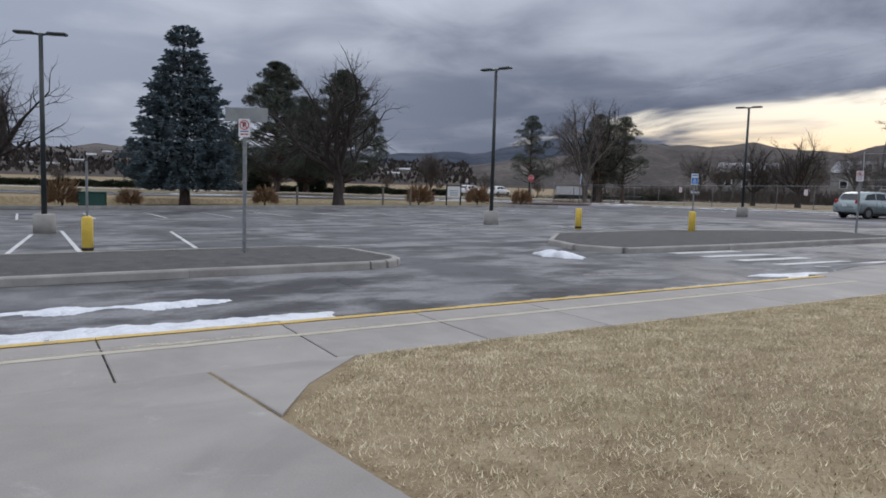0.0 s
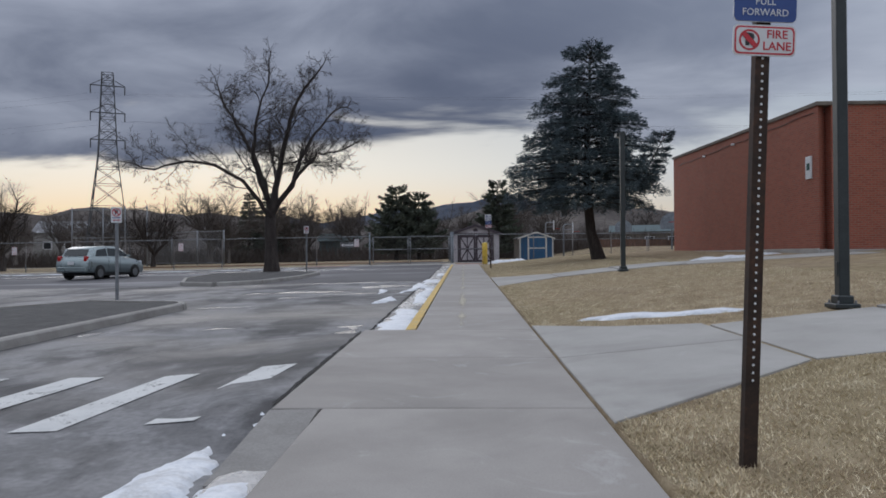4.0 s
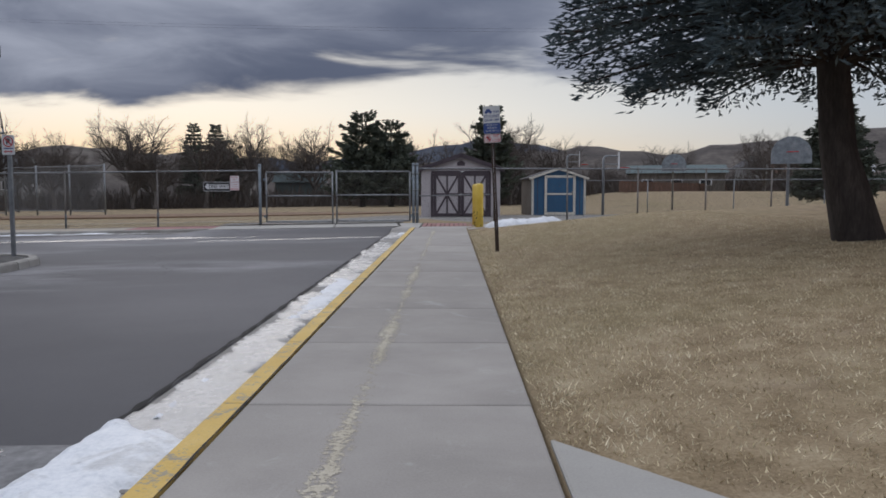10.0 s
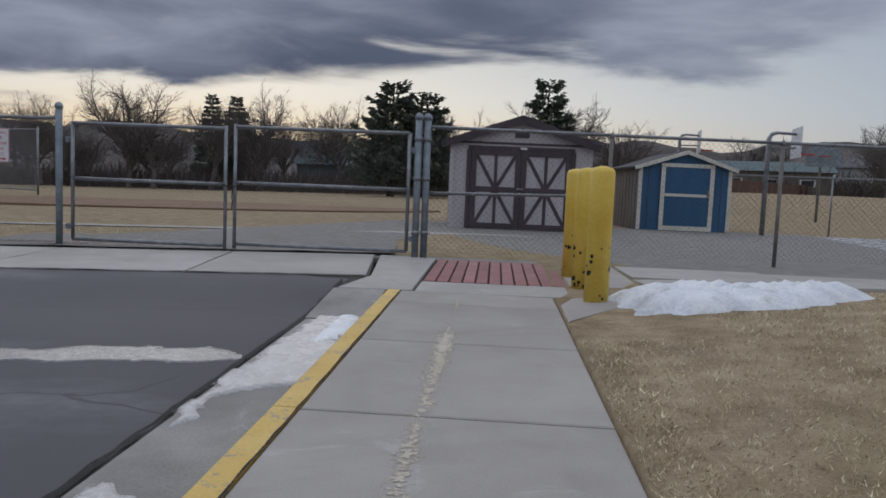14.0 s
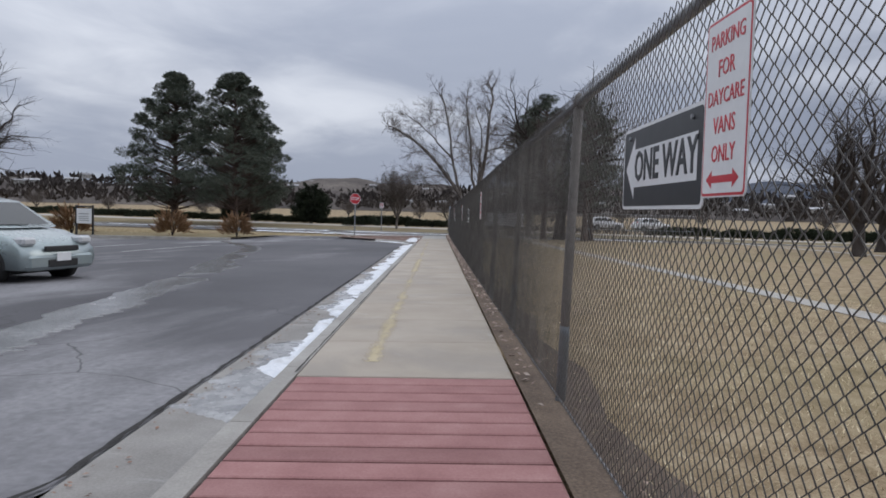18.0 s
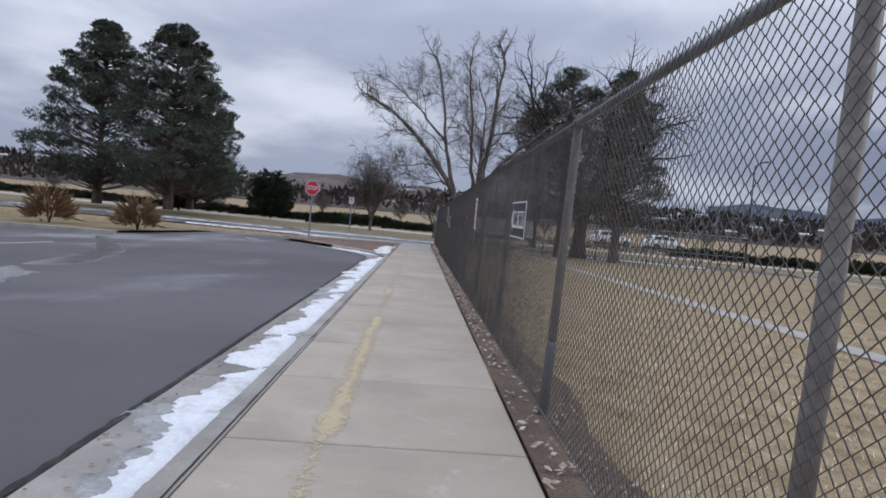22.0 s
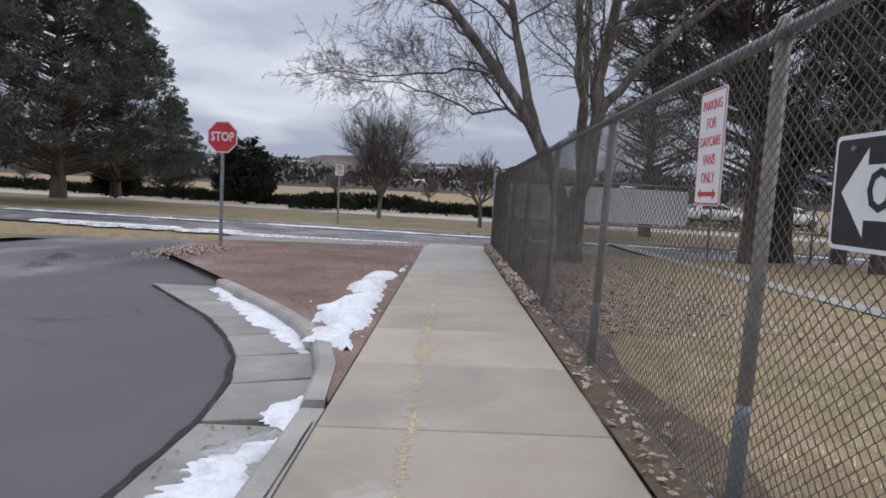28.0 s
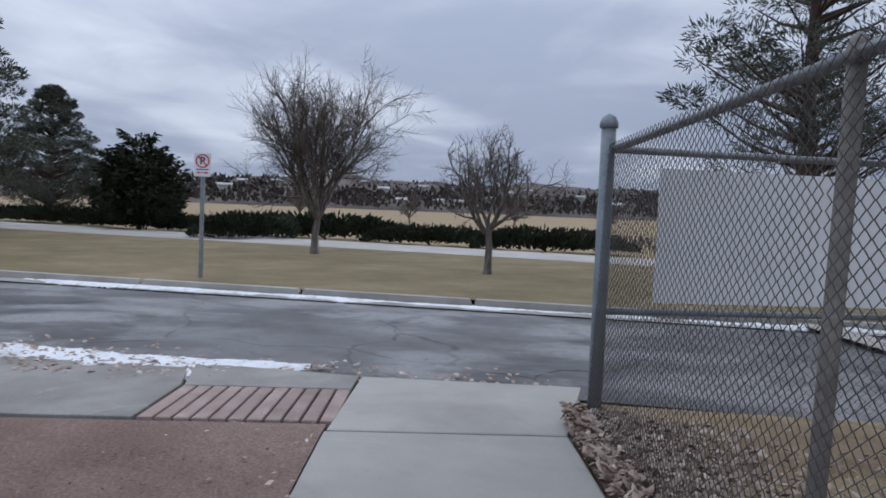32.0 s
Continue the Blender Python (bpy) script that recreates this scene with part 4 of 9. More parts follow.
for k in range(len(JOINTS) - 1):
    a, b = max(JOINTS[k + 1], -6.0), min(JOINTS[k], 40.0)
    for lo, hi in ((-6, 10.95), (15.72, 40.0)):
        y0, y1 = max(a, lo), min(b, hi)
        if y1 - y0 > 0.1:
            kerb_piece(kerb_a, "yellow", (-0.905, y0), (-0.905, y1), 0.105, 0.003)
kerb_b = paved("kerb_4", "plain concrete kerb along the fence pavement")
x = -5.72
while x > -29.0:
    kerb_piece(kerb_b, "curb", (x - 1.06, 41.041), (x, 41.041), -0.111, 0.0)
    x -= 1.06


def arc_points(cx, cy, r, a0, a1, n):
    return [(cx + r * math.cos(radians(a0 + (a1 - a0) * i / n)), cy + r * math.sin(radians(a0 + (a1 - a0) * i / n))) for i in range(n + 1)]


# the kerb swings left into the exit lane
swing = [(-29.16, 41.02), (-29.84, 40.96), (-30.44, 40.83), (-31.04, 40.6), (-31.64, 40.3), (-32.34, 39.9), (-33.34, 39.3)]
for a, b in zip(swing, swing[1:]):
    kerb_piece(kerb_b, "curb", b, a, -0.10, 0.0)
gut_b = paved("gutter_1", "stained concrete gutter pan")
x = -5.7
while x > -29.0:
    e = slab_piece(gut_b, "gutter", rect(x - 2.12, x, 40.53, 40.93))
    e.location.z += LOT + 0.012
    x -= 2.12
outer = [(-29.04, 40.53), (-29.64, 40.47), (-30.24, 40.32), (-30.84, 40.08), (-31.54, 39.72), (-32.34, 39.2), (-33.34, 38.55)]
for a, b, c, d in zip(outer, outer[1:], swing, swing[1:]):
    e = slab_piece(gut_b, "gutter", [b, a, (c[0], c[1] - 0.1), (d[0] + 0.04, d[1] - 0.09)])
    e.location.z += LOT + 0.012
gut_a = paved("gutter_2", "stained concrete gutter pan beside the yellow kerb")
y = 40.0
while y > -6:
    lo = y - 2.24
    for a, b in ((-6, 11.5), (15.75, 39.2)):
        y0, y1 = max(lo, a), min(y, b)
        if y1 - y0 > 0.1:
            e = slab_piece(gut_a, "gutter", rect(-1.39, -1.01, y0, y1))
            e.location.z += LOT + 0.012
    y = lo

part("slab", Geo().slab([(-1.39, 39.21), (-1.01, 39.21), (-1.01, 39.99), (-1.39, 39.99)], -0.1, 0.0, 0, lambda x, y: plane(x, y) + (LOT + 0.012) * (1 - smooth01(39.1, 39.98, y))), "gutter", gut_a)

part("slab", Geo().slab([(-1.39, 11.51), (-1.15, 11.51), (-1.15, 12.41), (-1.39, 12.41)], -0.1, 0.0, 0, lambda x, y: plane(x, y) + (LOT + 0.012) * (1 - smooth01(11.4, 12.41, y))), "gutter", gut_a)

# packed dirt in the joints, a finger below the slabs
for nm, x0, x1, y0, y1 in (("joint_bed_1", -0.9, 0.2, -6, 39.99), ("joint_bed_2", -39.36, -5.7, 41.05, 42.15), ("joint_bed_3", -0.82, 0.36, 40.56, 42.13), ("joint_bed_4", -40.15, -39.52, 40.14, 41.07), ("joint_bed_5", -1.38, -0.9, 12.43, 15.71)):
    structure(nm, Geo().sheet([x0, (x0 + x1) / 2, x1], [y0, (y0 + y1) / 2, y1], lambda x, y: plane(x, y) - 0.024), "earth_dark", "packed dirt in the pavement joints")

# painted lines on the pavement and lot
def strip_mesh(name, pts, width, lift, h, rng, broken, material, label):
    """A painted line; broken: the share that has flaked away, in flakes."""
    g = Geo()
    w = [rng.uniform(0, 6.283) for _ in range(6)]
    for (x0, y0), (x1, y1) in pts:
        d = Vector((x1 - x0, y1 - y0))
        nn = Vector((-d.y, d.x)).normalized()
        if not broken:
            q = [Vector((x0, y0)) - nn * width / 2, Vector((x1, y1)) - nn * width / 2, Vector((x1, y1)) + nn * width / 2, Vector((x0, y0)) + nn * width / 2]
            n = max(int(d.length / 0.5), 1)
            for i in range(n):
                c = [q[0].lerp(q[1], i / n), q[0].lerp(q[1], (i + 1) / n), q[3].lerp(q[2], (i + 1) / n), q[3].lerp(q[2], i / n)]
                g.add([(v.x, v.y, h(v.x, v.y) + lift) for v in c], [(0, 1, 2, 3)])
            continue
        n, lanes = max(int(d.length / 0.016), 1), 6
        for i in range(n):
            s = (x0 + y0) + d.length * i / n
            worn = 0.5 + 0.22 * math.sin(s * 1.9 + w[0]) + 0.16 * math.sin(s * 5.3 + w[1]) + 0.12 * math.sin(s * 13.7 + w[2])
            for k in range(lanes):
                edge = abs(k - 2.5) / 2.5
                if rng.random() * 0.55 + worn * 0.6 < broken + 0.28 * edge:
                    continue
                c = Vector((x0, y0)) + d * ((i + rng.uniform(-0.4, 0.4)) / n) + nn * width * ((k + 0.5) / lanes - 0.5 + rng.uniform(-0.06, 0.06))
                a0, m = rng.uniform(0, 6.283), 5
                r = rng.uniform(0.5, 1.4) * 0.0105
                z = h(c.x, c.y) + lift + rng.uniform(0, 0.0022)
                g.add([(c.x + r * math.cos(a0 + 6.283 * u / m) * rng.uniform(0.6, 1.2), c.y + r * math.sin(a0 + 6.283 * u / m) * rng.uniform(0.6, 1.2), z) for u in range(m)], [tuple(range(m))])
    return structure(name, g, material, label)


rl = random.Random(4)
def worn_line(name, label, x0, x1, y0, y1, material):
    g = Geo().sheet([x0 + (x1 - x0) * i / 8 for i in range(9)], [y0 + (y1 - y0) * i / 8 for i in range(9)], lambda x, y: plane(x, y) + 0.0025)
    return structure(name, g, material, label)


worn_line("marking_1", "worn cream line along the pavement", -0.545, -0.455, -4, 10.9, "line_a")
worn_line("marking_2", "flaking older line along the pavement", -0.66, -0.546, -4, 10.4, "line_b")
worn_line("marking_3", "flaking cream line along the pavement", -0.56, -0.38, 16.0, 39.7, "line_c")
worn_line("marking_4", "flaking yellowish line along the fence pavement", -35.5, -8.0, 41.31, 41.49, "line_d")
bars = Geo()
for k in range(9):
    x0 = -1.62 - 0.67 * k
    bars.add([(x, y, lot_h(x, y) + 0.006) for x, y in ((x0 - 0.36, 12.35), (x0 - 0.12, 12.35), (x0 + 0.03, 13.85), (x0 - 0.21, 13.85))], [(0, 1, 2, 3)])
structure("marking_5", bars, "white_line", "worn white zebra bars on the asphalt")
stall = []
for k in range(9):
    stall += [((-10.2 - 0.55 * k, 12.2), (-9.3 - 0.55 * k, 16.6))]
strip_mesh("marking_6", stall, 0.09, 0.006, lot_h, rl, 0.0, "white_line", "worn white hatching beside the accessible bays")
bays = [((-8.6, y), (-13.4, y + 0.4)) for y in (-6, -3.2, -0.4, 2.4, 5.2)] + [((-8.2, 3.4), (-8.2, 8.4)), ((-14.5, 3.4), (-8.2, 3.4))] + [((-20.5, y), (-25.5, y)) for y in np.arange(-8, 32, 2.1)]
strip_mesh("marking_7", bays, 0.075, 0.006, lot_h, rl, 0.0, "white_line", "worn white bay lines")
strip_mesh("marking_8", [((-2.85, 8.85), (-2.6, 9.35)), ((-2.6, 9.35), (-2.5, 9.75)), ((-3.2, 9.8), (-2.95, 9.75))], 0.10, 0.004, lot_h, rl, 0.55, "faded", "faded yellow arrow on the asphalt")

# kerbed islands in the lot
def island(name, label, outline, fill, height=0.10, mound=0.05):
    e = paved(name, label)
    n = len(outline)
    cx, cy = sum(p[0] for p in outline) / n, sum(p[1] for p in outline) / n
    for a, b in zip(outline, outline[1:] + outline[:1]):
        kerb_piece(e, "curb", b, a, 0.11, height + LOT)
    g = Geo()
    rings = [1.0, 0.92, 0.75, 0.5, 0.25]
    vs, fs = [], []
    for i, s in enumerate(rings):
        for x, y in outline:
            px, py = cx + (x - cx) * s, cy + (y - cy) * s
            vs.append((px, py, plane(px, py) + LOT + height - 0.02 + mound * (1 - s * s) + 0.012 * math.sin(px * 7) * math.sin(py * 6)))
    for i in range(len(rings) - 1):
        fs += [(i * n + k, i * n + (k + 1) % n, (i + 1) * n + (k + 1) % n, (i + 1) * n + k) for k in range(n)]
    fs.append(tuple((len(rings) - 1) * n + k for k in range(n)))
    g.add(vs, fs)
    part("bed", g, fill, e, "", True)
    return e


isl1 = [(-4.95, -8.0), (-4.75, 0.0), (-4.7, 4.3)] + arc_points(-5.25, 6.6, 0.62, 0, 90, 4) + [(-6.6, 7.15), (-7.3, 6.6), (-7.4, 4.6), (-7.6, 0.0), (-7.8, -8.0)]
island("island_1", "long kerbed island of dark gravel", isl1, "gravel")
isl2 = [(-4.95, 11.6), (-4.78, 14.0), (-4.75, 18.2)] + arc_points(-5.4, 19.5, 0.68, 0, 100, 4) + [(-6.6, 20.6), (-7.8, 18.6), (-8.6, 16.2), (-8.6, 13.2), (-7.0, 11.7), (-5.8, 11.3)]
island("island_2", "kerbed island of dark gravel beside the crossing", isl2, "gravel")
isl3 = [(-5.75, 27.5), (-5.35, 30.2), (-5.4, 33.0)] + arc_points(-6.3, 33.3, 0.85, 0, 90, 4) + [(-8.2, 34.4), (-9.0, 33.2), (-8.6, 30.0), (-7.6, 27.2), (-6.6, 26.6)]
island("island_3", "kerbed island of dark earth under a bare tree", isl3, "gravel", 0.10, 0.09)
mul = [(-29.16, 41.035), (-29.84, 40.97), (-30.44, 40.84), (-31.04, 40.61), (-31.64, 40.31), (-32.34, 39.91), (-33.34, 39.31), (-35.04, 38.3), (-36.84, 37.2), (-39.45, 37.1), (-39.50, 41.035)]
mg = Geo()
cxm, cym = -35.6, 39.6
vs, fs, n = [], [], len(mul)
for s in (1.0, 0.95, 0.85, 0.7, 0.5, 0.25):
    for x, y in mul:
        px, py = cxm + (x - cxm) * s, cym + (y - cym) * s
        vs.append((px, py, plane(px, py) - 0.012 + 0.012 * (1 - s ** 3)))
for i in range(5):
    fs += [(i * n + k, i * n + (k + 1) % n, (i + 1) * n + (k + 1) % n, (i + 1) * n + k) for k in range(n)]
fs.append(tuple(5 * n + k for k in range(n)))
structure("mulch_bed", mg.add(vs, fs), "mulch", "bed of reddish-brown mulch beside the pavement")

# dark crumbled seams where the asphalt meets the concrete
def seam(name, label, pts, width, seed, h):
    rng = random.Random(seed)
    a, b = [], []
    for (x0, y0), (x1, y1) in zip(pts, pts[1:]):
        d = Vector((x1 - x0, y1 - y0))
        nn = Vector((-d.y, d.x)).normalized()
        for i in range(int(d.length / 0.09)):
            c = Vector((x0, y0)) + d * (i * 0.09 / d.length)
            l, r = c + nn * width * rng.uniform(0.15, 1.0), c - nn * width * rng.uniform(0.15, 1.0)
            a.append((l.x, l.y)), b.append((r.x, r.y))
    return structure(name, Geo().ribbon(a, b, h), "earth_dark", label)


seam("seam_1", "dark crumbled edge of the asphalt beside the gutter", [(-1.41, 40.4), (-1.41, 15.8)], 0.022, 1, lambda x, y: lot_h(x, y) + 0.014)
seam("seam_2", "dark crumbled edge of the asphalt at the ramp", [(-1.405, 15.7), (-1.405, 12.45)], 0.02, 2, lambda x, y: lot_h(x, y) + 0.011)
seam("seam_3", "dark crumbled edge of the asphalt at the gate slabs", [(-1.45, 40.52), (-5.7, 40.52)], 0.02, 3, lambda x, y: lot_h(x, y) + 0.011)
seam("seam_4", "dark crumbled edge of the asphalt beside the fence gutter", [(-5.75, 40.52), (-29.0, 40.52), (-29.64, 40.46), (-30.24, 40.31), (-30.84, 40.07), (-31.54, 39.71), (-32.34, 39.19), (-33.34, 38.54)], 0.022, 4, lambda x, y: lot_h(x, y) + 0.016)
seam("seam_5", "crack filled with dirt along the kerb", [(-7.7, 41.028), (-29.0, 41.028)], 0.006, 5, lambda x, y: plane(x, y) + 0.003)
seam("seam_6", "crack filled with dirt behind the yellow kerb", [(-0.902, 39.9), (-0.902, 15.8)], 0.007, 6, lambda x, y: plane(x, y) + 0.004)
seam("seam_7", "crack filled with dirt behind the yellow kerb", [(-0.902, 10.9), (-0.902, -5.0)], 0.005, 7, lambda x, y: plane(x, y) + 0.004)
seam("seam_8", "dark crumbled edge of the asphalt along the snowy gutter", [(-1.43, 9.2), (-1.43, -5.0)], 0.035, 8, lambda x, y: lot_h(x, y) + 0.003)

# chain-link fence along the field
FENCE_Y, FENCE_H, LEAN = 42.295, 1.33, 1.5
TOP_Y = FENCE_Y + FENCE_H * math.tan(radians(LEAN))


def link_mesh(name, length, height, w=0.024, h=0.036, r=0.0017, lean=0.0):
    """Zigzag wires that meet their neighbours, three-sided; lean: drop from the first end to the last."""
    nw, ns = int(length / w), int(height / (h / 2))
    zz = np.linspace(0.02, height, ns + 1)
    sgn = np.where(np.arange(ns + 1) % 2 == 0, -1.0, 1.0)
    flip = np.where(np.arange(nw) % 2 == 0, 1.0, -1.0)[:, None]
    x = (np.arange(nw) + 0.5)[:, None] * w + flip * sgn[None, :] * (w / 2 + 0.0015)
    yy = flip * np.where(np.arange(ns + 1) % 2 == 0, 0.002, -0.002)[None, :]
    ang = np.array([math.pi / 2, math.pi / 2 + 2.094, math.pi / 2 + 4.189])
    v = np.zeros((nw, ns + 1, 3, 3), np.float32)
    v[..., 0] = x[:, :, None] + r * np.cos(ang)
    v[..., 1] = yy[:, :, None] + r * np.sin(ang)
    v[..., 2] = zz[None, :, None] + lean * x[:, :, None] / length
    idx = np.arange(nw * (ns + 1) * 3).reshape(nw, ns + 1, 3)
    k2 = np.roll(idx, -1, axis=2)
    f = np.stack([idx[:, :-1], k2[:, :-1], k2[:, 1:], idx[:, 1:]], -1).reshape(-1, 4)
    # barbs above the top
    return raw_mesh(name, v.reshape(-1, 3), f)


def post_geo(height, r, cap=True):
    g = Geo().tube([(0, 0, -0.15), (0, 0, height)], r, 10)
    if cap:
        g.tube([(0, 0, height - 0.02), (0, 0, height + 0.005), (0, 0, height + 0.03), (0, 0, height + 0.045)], [r * 1.25, r * 1.25, r * 0.9, r * 0.3], 10)
    return g


fence = thing("chain_link_fence", "weathered grey chain-link fence along the pavement", "fence", (0, 0, 0))
BAY = 2.12
post_x = [-4.77, -7.19] + [-7.19 - BAY * k for k in range(1, 9)] + [-24.15 - 1.978 * k for k in range(1, 6)] + [-35.85, -37.62, -39.6]
bay_mesh = link_mesh("mesh_panel", BAY, FENCE_H, lean=S2 * BAY)
short_mesh = link_mesh("mesh_panel", 1.978, FENCE_H, lean=S2 * 1.978)
street_mesh, coarse_mesh = link_mesh("mesh_panel", BAY, FENCE_H, 0.028, 0.046), link_mesh("mesh_panel", BAY, FENCE_H, 0.036, 0.06)
sleeve = Geo().tube([(0, 0, -0.1), (0, 0, 0.30), (0, 0, 0.34)], [0.023, 0.023, 0.021], 10).mesh("foot_sleeve", True)
post_mesh, big_post = post_geo(FENCE_H, 0.021).mesh("post", True), post_geo(FENCE_H + 0.12, 0.035).mesh("post", True)
for i, x in enumerate(post_x):
    end = i in (0, len(post_x) - 1)
    pst = obj("post", big_post if end else post_mesh, "galv_blue" if end else "post_grey", fence, "", pose(x, FENCE_Y + 0.025, plane(x, FENCE_Y), 0 if end else -LEAN, 0, 0))
    if not end:
        obj("foot_sleeve", sleeve, "galv_blue", pst, "pale blue paint left at the foot")
    if i:
        b = post_x[i - 1]
        ln = b - x
        me = bay_mesh if abs(ln - BAY) < 0.01 else short_mesh if abs(ln - 1.978) < 0.02 else link_mesh("mesh_panel", ln, FENCE_H, lean=S2 * ln)
        obj("mesh_panel", me, "wire", fence, "", pose(x, FENCE_Y - 0.012, plane(x, FENCE_Y) + 0.02, -LEAN, 0, 0))
        part("top_rail", Geo().tube([(x, TOP_Y + 0.025, plane(x, FENCE_Y) + FENCE_H), (b, TOP_Y + 0.025, plane(b, FENCE_Y) + FENCE_H)], 0.018, 8), "galv", fence, "", True)
        part("tension_wire", Geo().tube([(x, FENCE_Y - 0.008, plane(x, FENCE_Y) + 0.05), (b, FENCE_Y - 0.008, plane(b, FENCE_Y) + 0.05)], 0.0035, 5), "galv", fence)

# the return along the street with a white mesh banner
corner = Vector((-39.6, FENCE_Y, plane(-39.6, FENCE_Y)))
ret = thing("street_fence", "grey chain-link fence beside the street with a white banner", "fence", corner, 97)
for k in range(6):
    if k:
        obj("post", post_mesh.copy(), "galv_blue", ret, "", pose(BAY * k, 0, 0, 0, 0, 0))
    obj("mesh_panel", street_mesh, "wire", ret, "", Matrix.Translation((BAY * k, 0.015, 0.02)))
    part("top_rail", Geo().tube([(BAY * k, 0, FENCE_H), (BAY * k + BAY, 0, FENCE_H)], 0.018, 8), "galv", ret, "", True)
    part("middle_rail", Geo().tube([(BAY * k, 0, 0.55), (BAY * k + BAY, 0, 0.55)], 0.016, 8), "galv_blue", ret, "", True)
bn = Geo().sheet([0.28 + 0.12 * i for i in range(30)], [0.60 + 0.05 * j for j in range(14)], lambda x, y: 0.0)
bn.v = [(x, -0.03 + 0.006 * math.sin(x * 9) * math.sin(y * 11), y) for x, y, z in bn.v]
part("banner", bn, "banner", ret, "white mesh banner tied to the fence", True)

# gate: two leaves between hinge posts
gate_a, gate_b = Vector((-4.70, 42.28)), Vector((-1.04, 41.96))
gate_turn = math.degrees(math.atan2(gate_b.y - gate_a.y, gate_b.x - gate_a.x))


def gate_leaf(at, turn, width, label):
    g = thing("metal_gate", label, "gate", at, turn, "gate leaves")
    H0, H1 = 0.07, 1.27
    for name, a, b in (("bottom_rail", (0, H0), (width, H0)), ("top_rail", (0, H1), (width, H1)), ("middle_rail", (0, 0.70), (width, 0.70)), ("hinge_stile", (0, H0), (0, H1)), ("latch_stile", (width, H0 - 0.05), (width, H1 + 0.03))):
        part(name, Geo().tube([(a[0], 0, a[1]), (b[0], 0, b[1])], 0.019, 8), "galv", g, "", True)
    obj("mesh_panel", link_mesh("mesh_panel", width, H1 - H0), "wire", g, "", Matrix.Translation((0, -0.012, H0)))
    for z in (0.2, 1.1):
        part("hinge", Geo().tube([(-0.05, 0, z - 0.03), (-0.05, 0, z + 0.03)], 0.024, 8).box((-0.03, 0, z), (0.06, 0.02, 0.03), 0.004), "galv_blue", g)
    return g


gl = (gate_b - gate_a).length
gz = plane(-3, 42) + 0.01
d = (gate_b - gate_a).normalized()
gate_leaf((gate_a.x + d.x * 0.09, gate_a.y + d.y * 0.09, gz - 0.02), gate_turn, gl * 0.478 - 0.15, "galvanised chain-link gate leaf, shut")
gate_leaf((gate_b.x - d.x * 0.09, gate_b.y - d.y * 0.09, gz), gate_turn + 180, gl * 0.522 - 0.13, "galvanised chain-link gate leaf, shut")
chain = thing("gate_chain", "dark chain hanging where the gate leaves meet", "chain", (gate_a.x + d.x * gl * 0.478, gate_a.y + d.y * gl * 0.478 - 0.03, gz + 0.42))
def link_part(c, way, flat_on):
    way = Vector(way).normalized()
    side = way.orthogonal().normalized()
    if flat_on:
        side = way.cross(side)
    part("link", Geo().tube([Vector(c) + way * 0.017 * math.cos(u) + side * 0.008 * math.sin(u) for u in np.linspace(0, 6.283, 9)], 0.0034, 5, False), "rust_post", chain, "", True)


# once round both stiles, with the free end hanging
for k in range(9):
    u = k / 8
    link_part((-0.12 + 0.24 * u, -0.025 - 0.02 * math.sin(math.pi * u), 0.30 - 0.05 * math.sin(math.pi * u) - 0.03 * u), (1, 0, 0.1), k % 2)
for k in range(8):
    link_part((0.03 + 0.004 * math.sin(k * 1.7), -0.045, 0.22 - 0.027 * k), (0.05, 0, -1), k % 2)
for x, y in ((gate_b.x, gate_b.y), (gate_b.x + 0.09, gate_b.y + 0.02)):
    p = thing("gate_post", "blue-grey steel gate post with domed cap", "post", (x, y, plane(x, 42)), 0, "gate posts")
    part("shaft", post_geo(1.42, 0.036), "galv_blue", p, "", True)
    for z in (0.25, 0.8, 1.2):
        part("collar", Geo().tube([(0, 0, z - 0.02), (0, 0, z + 0.02)], 0.043, 10), "galv", p, "", True)

# fence to the right of the gate
rf = thing("field_fence", "grey chain-link fence beyond the bollards", "fence", (gate_b.x + 0.10, gate_b.y + 0.25, plane(0, 42)), 11)
for k in range(6):
    obj("post", post_mesh, "galv", rf, "", pose(1.92 * (k + 1), 0.02, 0.012 * k, 0, 0, 0))
    obj("mesh_panel", coarse_mesh, "wire", rf, "", Matrix.Translation((1.92 * k, 0, 0.02 + 0.012 * k)) @ Matrix.Diagonal((1.92 / BAY, 1, 1, 1)))
    part("top_rail", Geo().tube([(1.92 * k, 0.02, FENCE_H + 0.012 * k), (1.92 * k + 1.92, 0.02, FENCE_H + 0.012 * (k + 1))], 0.018, 8), "galv", rf, "", True)
    if k == 0:
        part("brace_rail", Geo().tube([(0, 0.02, 0.66), (1.92, 0.02, 0.7)], 0.016, 8), "galv", rf, "", True)
# distant fence line beyond the lawn side
far_post = post_geo(1.3, 0.02).mesh("post", True)
ff = thing("far_field_fence", "distant grey chain-link fence round the field", "fence", (4.2, 52.0, 0.0), -12)
fine = link_mesh("mesh_panel", 3.0, 1.3, 0.075, 0.16, 0.002)
for k in range(9):
    obj("post", far_post, "galv", ff, "", pose(3.0 * k, 0, 0, 0, 0, 0))
    obj("mesh_panel", fine, "wire", ff, "", Matrix.Translation((3.0 * k, 0, 0)))
    part("top_rail", Geo().tube([(3.0 * k, 0, 1.3), (3.0 * k + 3, 0, 1.3)], 0.015, 6), "galv", ff)


